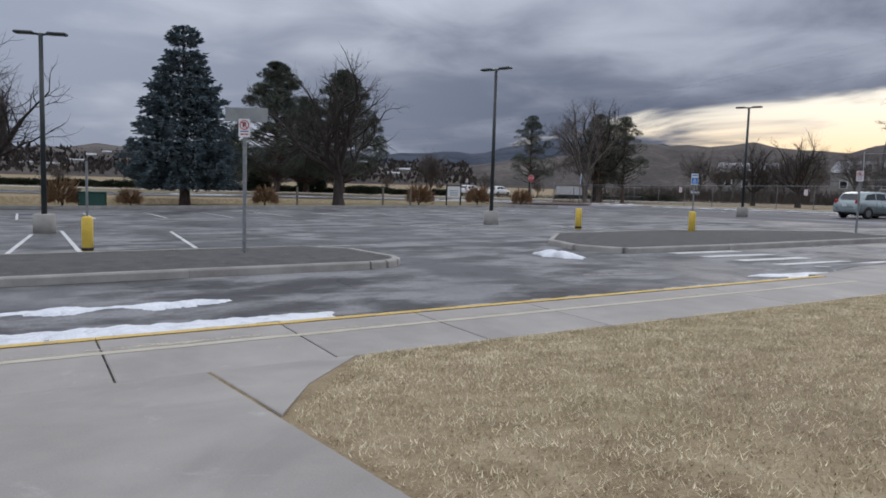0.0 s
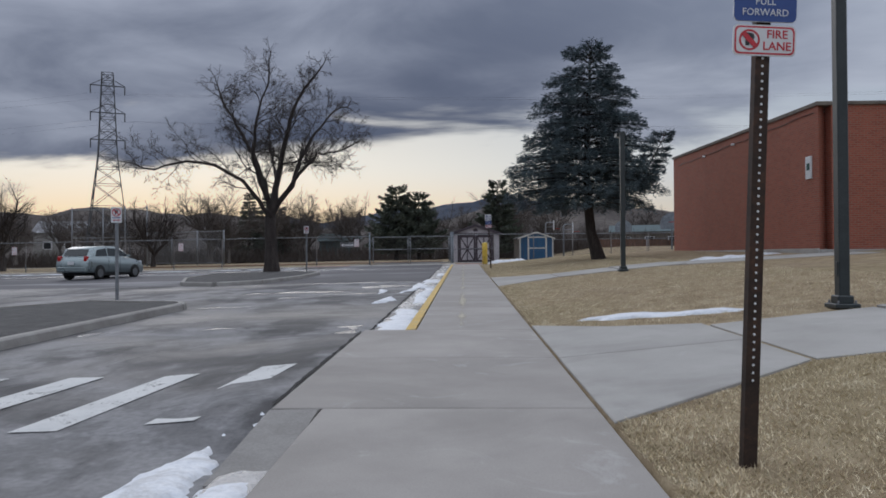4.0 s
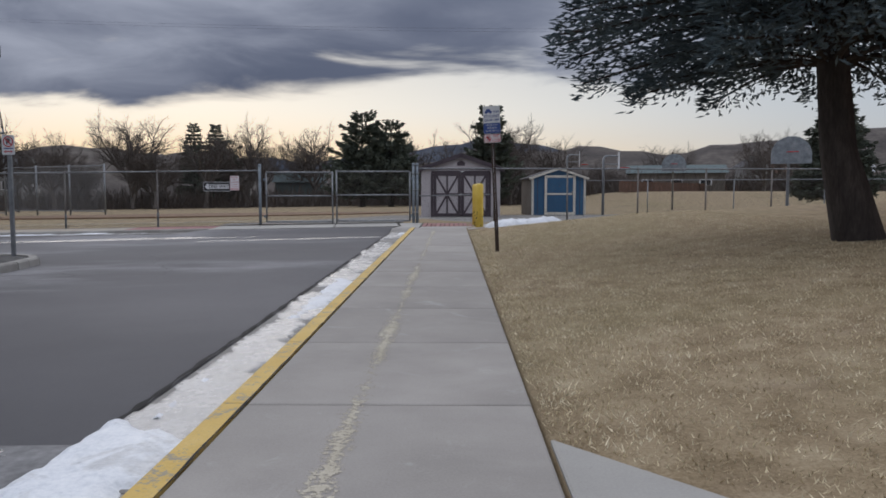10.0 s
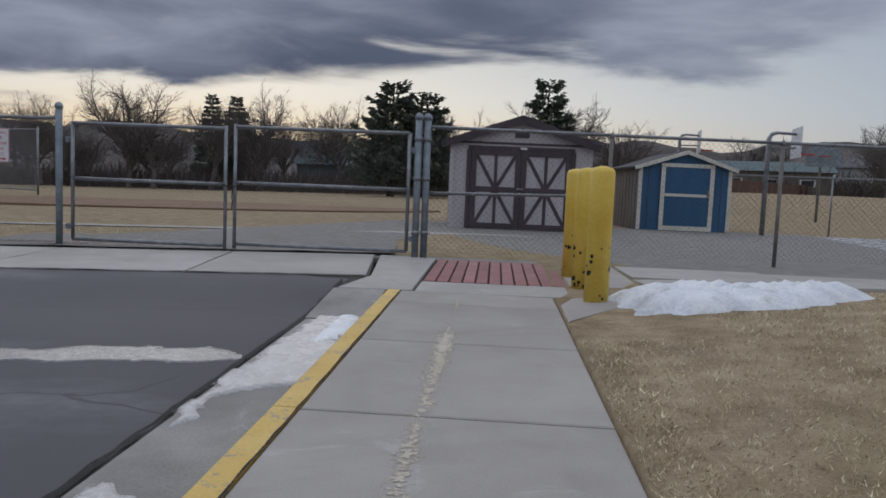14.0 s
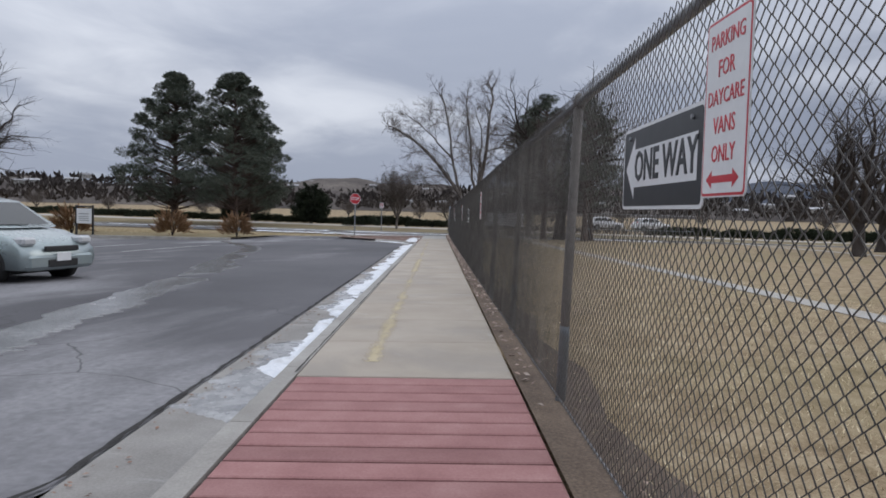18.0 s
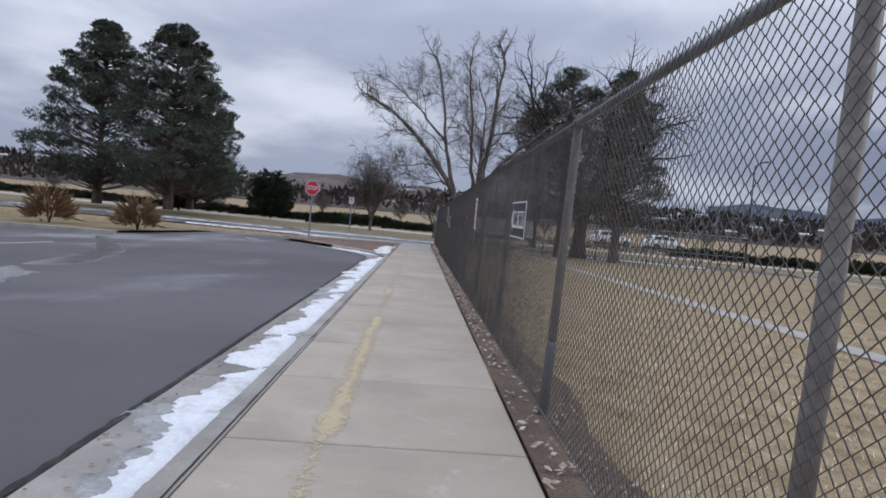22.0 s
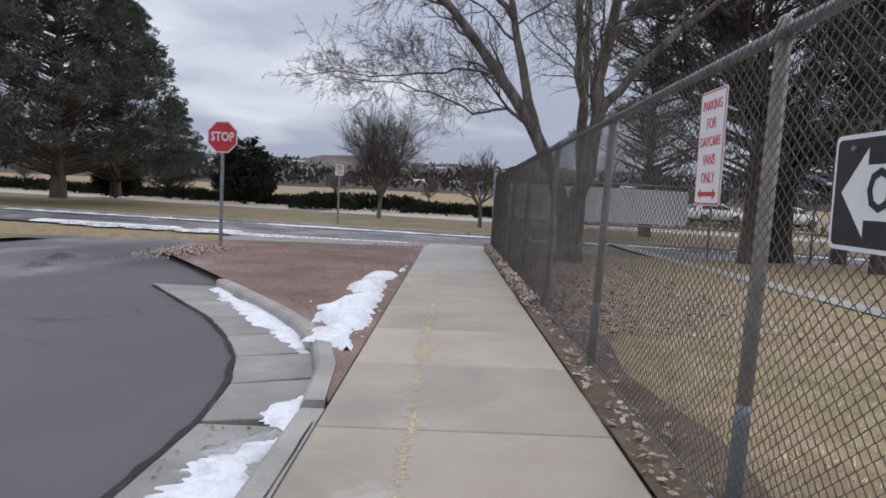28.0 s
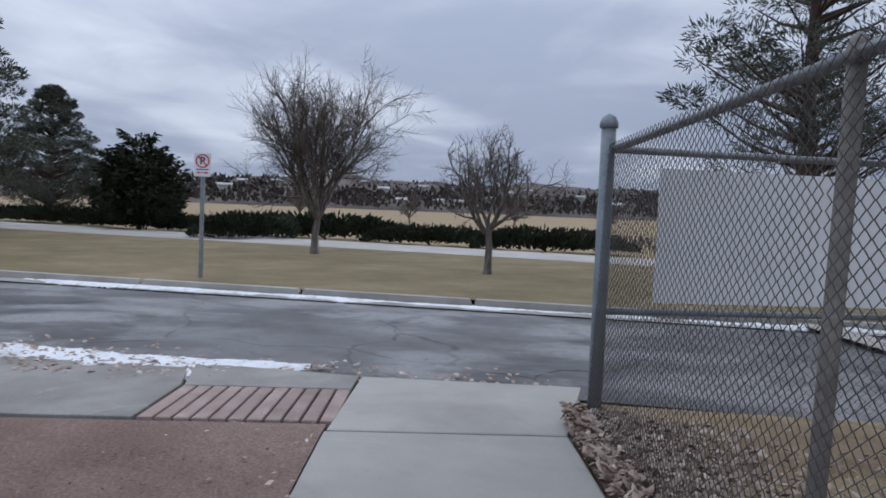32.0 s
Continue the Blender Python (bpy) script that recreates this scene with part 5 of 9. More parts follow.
# signs
def plate(w, h, r=0.02, y=0.0, t=0.004, cx=0.0, cz=0.0):
    pts = []
    for sx, sz, a0 in ((1, 1, 0), (-1, 1, 90), (-1, -1, 180), (1, -1, 270)):
        for k in range(4):
            a = radians(a0 + 30 * k)
            pts.append((cx + sx * (w / 2 - r) + r * math.cos(a), cz + sz * (h / 2 - r) + r * math.sin(a)))
    n = len(pts)
    vs = [(x, y - t, z) for x, z in pts] + [(x, y, z) for x, z in pts]
    return Geo().add(vs, [tuple(range(n)), tuple(range(2 * n - 1, n - 1, -1))] + [(i, n + i, n + (i + 1) % n, (i + 1) % n) for i in range(n)])


def flat(pts, y):
    return Geo().add([(x, y, z) for x, z in pts], [tuple(range(len(pts)))])


def ring(cx, cz, r0, r1, y, n=24):
    vs = [(cx + r * math.cos(2 * math.pi * k / n), y, cz + r * math.sin(2 * math.pi * k / n)) for r in (r0, r1) for k in range(n)]
    return Geo().add(vs, [(k, (k + 1) % n, n + (k + 1) % n, n + k) for k in range(n)])


def no_parking_face(parent, cx, cz, s, y):
    """The barred P of a no-parking plate, about s across."""
    part("prohibition_ring", ring(cx, cz, s * 0.40, s * 0.5, y), "sign_red", parent)
    text_part("P", s * 0.72, (cx, y - 0.001, cz), "sign_black", parent, bold=0.004)
    a = 0.707 * s * 0.42
    part("bar", flat([(cx - a - 0.006, cz + a - 0.006), (cx - a + 0.006, cz + a + 0.006), (cx + a + 0.006, cz - a + 0.006), (cx + a - 0.006, cz - a - 0.006)], y - 0.002), "sign_red", parent)


def u_post(height):
    prof = [(-0.024, -0.006), (0.024, -0.006), (0.024, 0.027), (0.014, 0.027), (0.014, 0.006), (-0.014, 0.006), (-0.014, 0.027), (-0.024, 0.027)]
    g = Geo().add([(x, y, z) for z in (-0.2, height) for x, y in prof], [(i, (i + 1) % 8, 8 + (i + 1) % 8, 8 + i) for i in range(8)] + [tuple(range(7, -1, -1)), tuple(range(8, 16))])
    return g


def drop_off_sign(x, y, lines, label, lean, tilt):
    z = land(x, y)
    top = 1.86
    s = thing("drop_off_sign", label, "road sign", (x, y, z), lean, "drop-off signs")
    s.matrix_basis = pose(x, y, z, 0, tilt, lean)
    part("post", u_post(top), "rust_post", s, "rusty perforated steel post")
    for k in range(int((top - 0.05) / 0.026)):
        part("hole", ring(0, 0.03 + 0.026 * k, 0.0, 0.0048, -0.0072, 6), "sign_white", s) if k * 0.026 > 0.25 else None
    pl = part("upper_plate", plate(0.215, 0.345, 0.02, -0.012, 0.004, 0, 1.60), "sign_white", s, "white and blue student drop-off plate")
    part("blue_panel", plate(0.213, 0.13, 0.018, -0.0165, 0.0006, 0, 1.494), "sign_blue", pl)
    part("border", ring(0, 0, 0, 0.0, -0.02, 3), "sign_blue", pl)
    # car and figures of the pictogram as plain shapes
    part("pictogram", flat([(-0.085, 1.69), (0.01, 1.69), (0.01, 1.705), (-0.01, 1.712), (-0.022, 1.735), (-0.062, 1.735), (-0.072, 1.712), (-0.085, 1.705)], -0.0172), "sign_blue", pl)
    for cx in (-0.065, -0.012):
        part("pictogram", ring(cx, 1.688, 0.0, 0.011, -0.0174, 10), "sign_blue", pl)
    for cx in (0.035, 0.062, 0.085):
        part("pictogram", plate(0.012, 0.03, 0.005, -0.0168, 0.0006, cx, 1.70), "sign_blue", pl)
    text_part("STUDENT", 0.044, (0, -0.0175, 1.643), "sign_blue", pl, bold=0.0006)
    text_part("DROP-OFF", 0.042, (0, -0.0175, 1.593), "sign_blue", pl, bold=0.0006, squeeze=0.92)
    for k, w in enumerate(lines):
        text_part(w, 0.034 if len(w) < 9 else 0.026, (0, -0.0182, 1.533 - 0.037 * k), "sign_white", pl, squeeze=0.95)
    lo = part("lower_plate", plate(0.215, 0.105, 0.018, -0.012, 0.004, 0, 1.365), "sign_white", s, "small fire lane plate")
    rim = plate(0.205, 0.095, 0.016, -0.0164, 0.0004, 0, 1.365)
    part("rim", rim, "sign_red", lo)
    part("inner_face", plate(0.193, 0.083, 0.013, -0.0168, 0.0004, 0, 1.365), "sign_white", lo)
    no_parking_face(lo, -0.052, 1.365, 0.072, -0.0178)
    text_part("FIRE", 0.04, (0.042, -0.018, 1.385), "sign_red", lo, bold=0.0004)
    text_part("LANE", 0.04, (0.042, -0.018, 1.345), "sign_red", lo, bold=0.0004)
    pl.location.z = lo.location.z = 0.075
    return s


drop_off_sign(0.52, 11.4, ["PLEASE", "PULL", "FORWARD"], "student drop-off sign on a rusty post in dry grass", 3, 2.4)
drop_off_sign(0.475, 33.75, ["DRIVER MUST", "REMAIN IN", "YOUR VEHICLE"], "student drop-off sign on a dark post beside the pavement", -4, -2.8)


def no_parking_sign(x, y, z, height, turn, label, arrow=True, backplate=False, post="galv", w=0.17, h=0.26):
    s = thing("no_parking_sign", label, "road sign", (x, y, z), turn)
    part("post", u_post(height), post, s)
    pl = part("plate", plate(w, h, 0.015, -0.012, 0.003, 0, height - h / 2), "sign_white", s)
    no_parking_face(pl, 0, height - h * 0.34, w * 0.82, -0.0158)
    if arrow:
        zc = height - h * 0.84
        a = w * 0.36
        part("arrow", flat([(-a, zc), (-a * 0.5, zc + 0.018), (-a * 0.5, zc + 0.006), (a * 0.5, zc + 0.006), (a * 0.5, zc + 0.018), (a, zc), (a * 0.5, zc - 0.018), (a * 0.5, zc - 0.006), (-a * 0.5, zc - 0.006), (-a * 0.5, zc - 0.018)], -0.0158), "sign_red", pl)
        part("word_bar", flat([(-a, zc + 0.034), (a, zc + 0.034), (a, zc + 0.048), (-a, zc + 0.048)], -0.0158), "sign_blue", pl)
    if backplate:
        part("blank_plate", plate(0.62, 0.2, 0.01, 0.016, 0.003, 0.02, height + 0.06), "sign_back", s, "bare metal back of a sign facing away")
    return s


no_parking_sign(-6.3, 5.4, plane(-6.3, 5.4) + 0.01, 1.95, 57, "no-parking sign on a grey post in gravel, a blank plate above", True, True)
no_parking_sign(-6.25, 20.83, plane(-6.25, 20.8) + 0.0, 1.55, 12, "no-parking sign on a grey post in the island", True)
b = no_parking_sign(-5.95, 34.0, plane(-6, 34) - 0.02, 1.62, 0, "no-parking sign on a grey post beside the bare tree", True)
no_parking_sign(-45.5, 38.5, zs + 0.0, 1.62, 90, "no-parking sign on a grey post in the verge", True, False, "galv", 0.22, 0.3)


def accessible_sign(x, y, label, turn=60, blue=True):
    z = plane(x, y)
    s = thing("accessible_sign", label, "road sign", (x, y, z - 0.04), turn, "accessible parking signs")
    part("bollard", Geo().tube([(0, 0, -0.1), (0, 0, 0.50), (0, 0, 0.53), (0, 0, 0.54)], [0.085, 0.085, 0.07, 0.02], 14), "bollard", s, "scuffed yellow bollard", True)
    part("base_ring", Geo().tube([(0, 0, 0.0), (0, 0, 0.045)], [0.092, 0.089], 14), "scuff", s, "", True)
    part("post", Geo().box((0, 0, 0.95), (0.035, 0.02, 0.9), 0.003), "galv", s)
    if blue:
        pl = part("plate", plate(0.17, 0.27, 0.012, -0.014, 0.003, 0, 1.33), "sign_white", s)
        part("blue_panel", plate(0.15, 0.15, 0.01, -0.0175, 0.0005, 0, 1.29), "sign_brightblue", pl)
        part("word_bar", plate(0.13, 0.025, 0.004, -0.0175, 0.0005, 0, 1.42), "sign_brightblue", pl)
        part("pictogram", ring(0.0, 1.275, 0.024, 0.036, -0.0185, 16), "sign_white", pl)
        part("pictogram", plate(0.016, 0.06, 0.006, -0.018, 0.0005, -0.005, 1.31), "sign_white", pl)
        part("pictogram", ring(-0.004, 1.35, 0.0, 0.011, -0.0185, 10), "sign_white", pl)
    return s


accessible_sign(-8.05, 16.89, "blue accessible-parking sign on a yellow bollard")
accessible_sign(-10.84, 15.67, "pale accessible-parking sign on a yellow bollard", 130)
accessible_sign(-8.4, 3.5, "yellow bollard with a bare grey post", 60, False)


def fence_sign_parking(x, z, label, words=("PARKING", "FOR", "DAYCARE", "VANS", "ONLY")):
    s = thing("parking_sign", label, "sign", (x, FENCE_Y - 0.004, z), 0, "signs on the fence")
    pl = part("plate", plate(0.215, 0.35, 0.012, 0, 0.003), "sign_white", s)
    part("rim", plate(0.209, 0.344, 0.01, -0.0033, 0.0004), "sign_red", pl)
    part("inner_face", plate(0.199, 0.334, 0.008, -0.0038, 0.0004), "sign_white", pl)
    for k, w in enumerate(words):
        text_part(w, 0.047 if len(w) < 7 else 0.043, (0, -0.0046, 0.128 - 0.055 * k), "sign_red", pl, squeeze=0.9)
    zc = -0.14
    part("arrow", flat([(-0.08, zc), (-0.05, zc + 0.018), (-0.05, zc + 0.007), (0.05, zc + 0.007), (0.05, zc + 0.018), (0.08, zc), (0.05, zc - 0.018), (0.05, zc - 0.007), (-0.05, zc - 0.007), (-0.05, zc - 0.018)], -0.0046), "sign_red", pl)
    return s


def one_way_sign(x, z, label):
    s = thing("one_way_sign", label, "sign", (x, FENCE_Y - 0.004, z), 0, "signs on the fence")
    pl = part("plate", plate(0.64, 0.225, 0.015, 0, 0.003), "sign_white", s)
    part("black_face", plate(0.622, 0.207, 0.012, -0.0034, 0.0004), "sign_black", pl)
    part("arrow", flat([(-0.285, 0), (-0.20, 0.085), (-0.20, 0.052), (0.285, 0.052), (0.285, -0.052), (-0.20, -0.052), (-0.20, -0.085)], -0.0044), "sign_white", pl)
    text_part("ONE WAY", 0.112, (0.045, -0.0052, 0), "sign_black", pl, squeeze=0.92, bold=0.002)
    for u in (-0.25, 0.25):
        part("bolt", Geo().tube([(u, -0.004, 0.085), (u, -0.009, 0.085)], 0.006, 6), "galv", pl)
    return s


one_way_sign(-5.785, 0.915, "black and white one-way sign wired to the fence")
fence_sign_parking(-5.365, 1.0, "faded red-lettered parking sign wired to the fence")
fence_sign_parking(-13.23, 0.865, "faded red-lettered daycare van sign wired to the fence")
one_way_sign(-16.91, 0.71, "black and white one-way sign wired to the fence")
fence_sign_parking(-20.37, 0.745, "red-lettered daycare van sign wired to the fence")
one_way_sign(-27.35, 0.575, "black and white one-way sign low on the fence")
fence_sign_parking(-28.4, 0.71, "faded red-lettered parking sign wired to the fence")

# stop sign
ss = thing("stop_sign", "red octagonal stop sign on a grey post in mulch", "road sign", (-37.58, 37.88, -0.40), 84)
part("post", u_post(1.55), "galv", ss)


def octagon(r, y):
    return [(r * math.cos(radians(22.5 + 45 * k)), r * math.sin(radians(22.5 + 45 * k))) for k in range(8)]


R8 = 0.265
og = Geo()
pts = octagon(R8, 0)
og.add([(x, -0.014, z + 1.62) for x, z in pts] + [(x, -0.010, z + 1.62) for x, z in pts], [tuple(range(8)), tuple(range(15, 7, -1))] + [(i, 8 + i, 8 + (i + 1) % 8, (i + 1) % 8) for i in range(8)])
pl = part("plate", og, "sign_white", ss)
part("red_face", Geo().add([(x * 0.93, -0.0146, z * 0.93 + 1.62) for x, z in pts], [tuple(range(8))]), "sign_red", pl)
text_part("STOP", 0.20, (0, -0.0154, 1.62), "sign_white", pl, squeeze=0.8, bold=0.004)

# three bollards
for k, (x, y) in enumerate(((0.475, 39.86), (0.46, 40.55), (0.445, 41.22))):
    bo = thing("bollard", "tall yellow steel bollard with chipped paint", "bollard", (x, y, plane(x, y) + 0.0), 40 * k, "yellow bollards")
    part("shaft", Geo().tube([(0, 0, -0.1), (0, 0, 0.90), (0, 0, 0.93), (0, 0, 0.945)], [0.083, 0.083, 0.07, 0.02], 20), "bollard", bo, "", True)
    rr = random.Random(9 + k)
    for j in range(26):
        a, z = rr.uniform(0, 6.283), rr.choice([rr.uniform(0.02, 0.1), rr.uniform(0.1, 0.42), rr.uniform(0.15, 0.4)])
        g, n = Geo(), rr.randint(5, 8)
        ph = [rr.uniform(0, 6.283) for _ in range(3)]
        s0 = rr.uniform(0.008, 0.035)
        vs = []
        for q in range(n):
            u = 2 * math.pi * q / n
            rad = s0 * (0.5 + 0.5 * abs(math.sin(u * 1.5 + ph[0])))
            aa, zz_ = a + rad * math.cos(u) * 1.6 / 0.083 * 0.5, max(z + rad * math.sin(u) * 0.8, 0.004)
            vs.append((0.0842 * math.cos(aa), 0.0842 * math.sin(aa), zz_))
        part("paint_chip", g.add(vs, [tuple(range(n))]), "scuff", bo)


# lamp posts
def path_lamp(x, y, arm, label, turn=0):
    z = land(x, y)
    s = thing("path_lamp", label, "lamp post", (x, y, z), turn, "path lamps")
    part("base_plate", Geo().box((0, 0, 0.02), (0.2, 0.2, 0.04), 0.008), "lamp_green", s)
    part("base_cover", Geo().box((0, 0, 0.07), (0.13, 0.13, 0.07), 0.01), "lamp_green", s)
    part("pole", Geo().box((0, 0, 1.40), (0.088, 0.088, 2.74), 0.008), "lamp_green", s)
    part("access_cover", Geo().box((-0.046, 0, 0.32), (0.01, 0.05, 0.12), 0.003), "lamp_green", s)
    for sx in (-0.07, 0.07):
        for sy in (-0.07, 0.07):
            part("bolt", Geo().tube([(sx, sy, 0.04), (sx, sy, 0.065)], 0.009, 6), "galv", s)
    g = Geo()
    d = arm
    g.add([(0.0, -0.04, 2.62), (0.0, 0.04, 2.62), (d * 0.09, 0.05, 2.68), (d * 0.09, -0.05, 2.68), (0.0, -0.04, 2.76), (0.0, 0.04, 2.76), (d * 0.09, 0.05, 2.775), (d * 0.09, -0.05, 2.775)], [(0, 1, 2, 3), (4, 7, 6, 5), (0, 3, 7, 4), (1, 5, 6, 2), (0, 4, 5, 1), (3, 2, 6, 7)])
    g.add([(d * 0.09, -0.09, 2.69), (d * 0.09, 0.09, 2.69), (d * 0.40, 0.07, 2.735), (d * 0.40, -0.07, 2.735), (d * 0.09, -0.08, 2.775), (d * 0.09, 0.08, 2.775), (d * 0.38, 0.06, 2.785), (d * 0.38, -0.06, 2.785)], [(0, 1, 2, 3), (4, 7, 6, 5), (0, 3, 7, 4), (1, 5, 6, 2), (0, 4, 5, 1), (3, 2, 6, 7)])
    part("lamp_head", g, "lamp_green", s)
    part("lens", Geo().box((d * 0.24, 0, 2.708), (0.2, 0.11, 0.012), 0.003), "lens", s)
    return s


path_lamp(2.65, 14.92, 1, "dark green square lamp post in dry lawn")
path_lamp(2.71, 23.33, -1, "dark green square lamp post beside the side path", -90)


def lot_lamp(x, y, h, label, turn=20):
    z = plane(x, y) + LOT
    s = thing("parking_lamp", label, "lamp post", (x, y, z), turn, "car park lamps")
    part("footing", Geo().tube([(0, 0, -0.1), (0, 0, 0.40), (0, 0, 0.42)], [0.23, 0.22, 0.20], 16), "curb", s, "grey concrete footing", True)
    part("pole", Geo().tube([(0, 0, 0.40), (0, 0, h)], [0.06, 0.045], 10), "lamp_green", s, "", True)
    for d in (-1, 1):
        part("arm", Geo().tube([(0, 0, h - 0.03), (d * 0.16, 0, h - 0.01)], 0.025, 6), "lamp_green", s)
        part("lamp_head", Geo().box((d * 0.33, 0, h + 0.0), (0.40, 0.2, 0.06), 0.02), "lamp_green", s)
    return s


lot_lamp(-13.79, 14.81, 4.6, "dark twin-headed car park lamp on a concrete footing")
lot_lamp(-15.88, 29.1, 4.6, "dark twin-headed car park lamp on a concrete footing")
lot_lamp(-13.9, 3.05, 4.3, "dark car park lamp on a concrete footing", 70)

# sheds
def x_brace_door(parent, x0, x1, z0, z1, y):
    w, h = x1 - x0, z1 - z0
    dr = part("door", Geo().box(((x0 + x1) / 2, y, (z0 + z1) / 2), (w, 0.02, h), 0.004), "lilac", parent)
    t = 0.075
    for nm, c, s in (("rail", ((x0 + x1) / 2, z0 + t / 2), (w, t)), ("rail", ((x0 + x1) / 2, z1 - t / 2), (w, t)), ("rail", ((x0 + x1) / 2, (z0 + z1) / 2), (w, t)), ("stile", (x0 + t / 2, (z0 + z1) / 2), (t, h - 0.006)), ("stile", (x1 - t / 2, (z0 + z1) / 2), (t, h - 0.006))):
        part(nm, Geo().box((c[0], y - 0.016, c[1]), (s[0], 0.014 if nm == "rail" else 0.017, s[1]), 0.002), "plum", dr)
    part("muntin", Geo().box(((x0 + x1) / 2, y - 0.014, (z0 + z1) / 2), (0.045, 0.010, h - 2 * t), 0.001), "plum", dr)
    for za, zb in ((z0 + t, (z0 + z1) / 2 - t / 2), ((z0 + z1) / 2 + t / 2, z1 - t)):
        up = za > (z0 + z1) / 2
        for sgn in (-1, 1):
            cx = (x0 + x1) / 2
            a = Vector((cx + sgn * (w / 2 - t), 0, zb if up else za))
            b = Vector((cx + sgn * 0.02, 0, za if up else zb))
            d = b - a
            ang = math.atan2(d.z, d.x)
            part("brace", Geo().box(((a.x + b.x) / 2, y - 0.013, (a.z + b.z) / 2), (d.length, 0.008, 0.05), 0.001, Matrix.Rotation(-ang, 3, "Y")), "plum", dr)
    return dr


def shed(name, label, at, turn, w, depth, eave, ridge, wall, trim, roofm, side, over=0.08):
    s = thing(name, label, "shed", at, turn)
    hw = w / 2
    body = Geo()
    prof = [(-hw, 0), (hw, 0), (hw, eave), (0, ridge), (-hw, eave)]
    n = 5
    body.add([(x, 0, z) for x, z in prof] + [(x, depth, z) for x, z in prof], [(0, 1, 2, 3, 4), (9, 8, 7, 6, 5), (0, 5, 6, 1)])
    part("front_wall", Geo().add([(x, 0, z) for x, z in prof] + [(x, 0.05, z) for x, z in prof], [(0, 1, 2, 3, 4), (9, 8, 7, 6, 5)] + [(i, 5 + i, 5 + (i + 1) % 5, (i + 1) % 5) for i in range(5)]), wall, s)
    part("back_wall", Geo().add([(x, depth - 0.05, z) for x, z in prof] + [(x, depth, z) for x, z in prof], [(0, 1, 2, 3, 4), (9, 8, 7, 6, 5)] + [(i, 5 + i, 5 + (i + 1) % 5, (i + 1) % 5) for i in range(5)]), side, s)
    for sx in (-1, 1):
        part("side_wall", Geo().box((sx * (hw - 0.025), depth / 2, eave / 2), (0.05, depth - 0.11, eave), 0.004), side, s)
        for k in range(int(depth / 0.2)):
            part("batten", Geo().box((sx * (hw + 0.006), 0.15 + 0.2 * k, eave / 2), (0.012, 0.018, eave - 0.02), 0.002), side, s)
        # roof slope
        a, b = Vector((sx * (hw + over), 0, eave - over * (ridge - eave) / hw)), Vector((0, 0, ridge))
        nrm = Vector((sx * (ridge - eave), 0, hw)).normalized() * 0.03
        vs = [(p.x, y, p.z) for p in (a, b, b + nrm, a + nrm) for y in (-over, depth + over)]
        part("roof", Geo().add(vs, [(0, 1, 3, 2), (2, 3, 5, 4), (4, 5, 7, 6), (6, 7, 1, 0), (0, 2, 4, 6), (1, 7, 5, 3)]), roofm, s)
        d = b - a
        part("barge_board", Geo().box(((a.x + b.x) / 2, -over - 0.011, (a.z + b.z) / 2 + 0.004), (d.length + 0.03, 0.02, 0.105 if trim == "plum" else 0.055), 0.002, Matrix.Rotation(-math.atan2(d.z, d.x), 3, "Y")), trim, s)
    return s


ps = shed("garden_shed", "grey-lilac timber shed with dark double doors", (0.18, 48.0, 0.0), 2, 2.0, 2.4, 1.27, 1.62, "lilac", "plum", "shingle", "lilac")
x_brace_door(ps, -0.70, -0.005, 0.04, 1.17, -0.012)
x_brace_door(ps, 0.005, 0.70, 0.04, 1.17, -0.012)
part("lintel", Geo().box((0, -0.014, 1.20), (1.5, 0.028, 0.06), 0.003), "plum", ps)
for sx in (-1, 1):
    part("jamb", Geo().box((sx * 0.735, -0.014, 0.60), (0.06, 0.026, 1.14), 0.003), "plum", ps)
    part("corner_board", Geo().box((sx * 0.97, -0.011, 0.63), (0.06, 0.02, 1.24), 0.003), "lilac", ps)
part("gable_vent", Geo().add([(-0.10, -0.012, 1.36), (0.10, -0.012, 1.36), (0.10, -0.012, 1.44), (0, -0.012, 1.50), (-0.10, -0.012, 1.44), (-0.10, 0.005, 1.36), (0.10, 0.005, 1.36), (0.10, 0.005, 1.44), (0, 0.005, 1.50), (-0.10, 0.005, 1.44)], [(0, 1, 2, 3, 4)] + [(i, 5 + i, 5 + (i + 1) % 5, (i + 1) % 5) for i in range(5)]), "plum", ps)
part("frieze", Geo().box((0, -0.006, 1.275), (1.96, 0.012, 0.03), 0.002), "plum", ps)
part("number_plate", Geo().box((0.03, -0.034, 1.205), (0.09, 0.008, 0.03), 0.002), "sign_white", ps)
part("latch", Geo().box((0.0, -0.04, 0.62), (0.10, 0.02, 0.025), 0.003), "galv", ps)
part("floor_skid", Geo().box((0, 1.2, -0.02), (1.96, 2.3, 0.05), 0.005), "shed_side", ps)

bs_ = shed("garden_shed", "small blue timber shed with cream trim", (3.70, 50.4, 0.03), 4, 1.32, 1.6, 0.98, 1.22, "shed_blue", "cream", "shingle", "shed_side", 0.06)
dr = part("door", Geo().box((0.03, -0.012, 0.53), (0.66, 0.02, 0.98), 0.003), "shed_blue", bs_)
for c, s in (((0.03, 0.045), (0.76, 0.07)), ((0.03, 1.02), (0.76, 0.06)), ((0.03, 0.56), (0.64, 0.045)), ((-0.32, 0.535), (0.06, 0.90)), ((0.38, 0.535), (0.06, 0.90))):
    part("door_trim", Geo().box((c[0], -0.028, c[1]), (s[0], 0.014, s[1]), 0.002), "cream", dr)
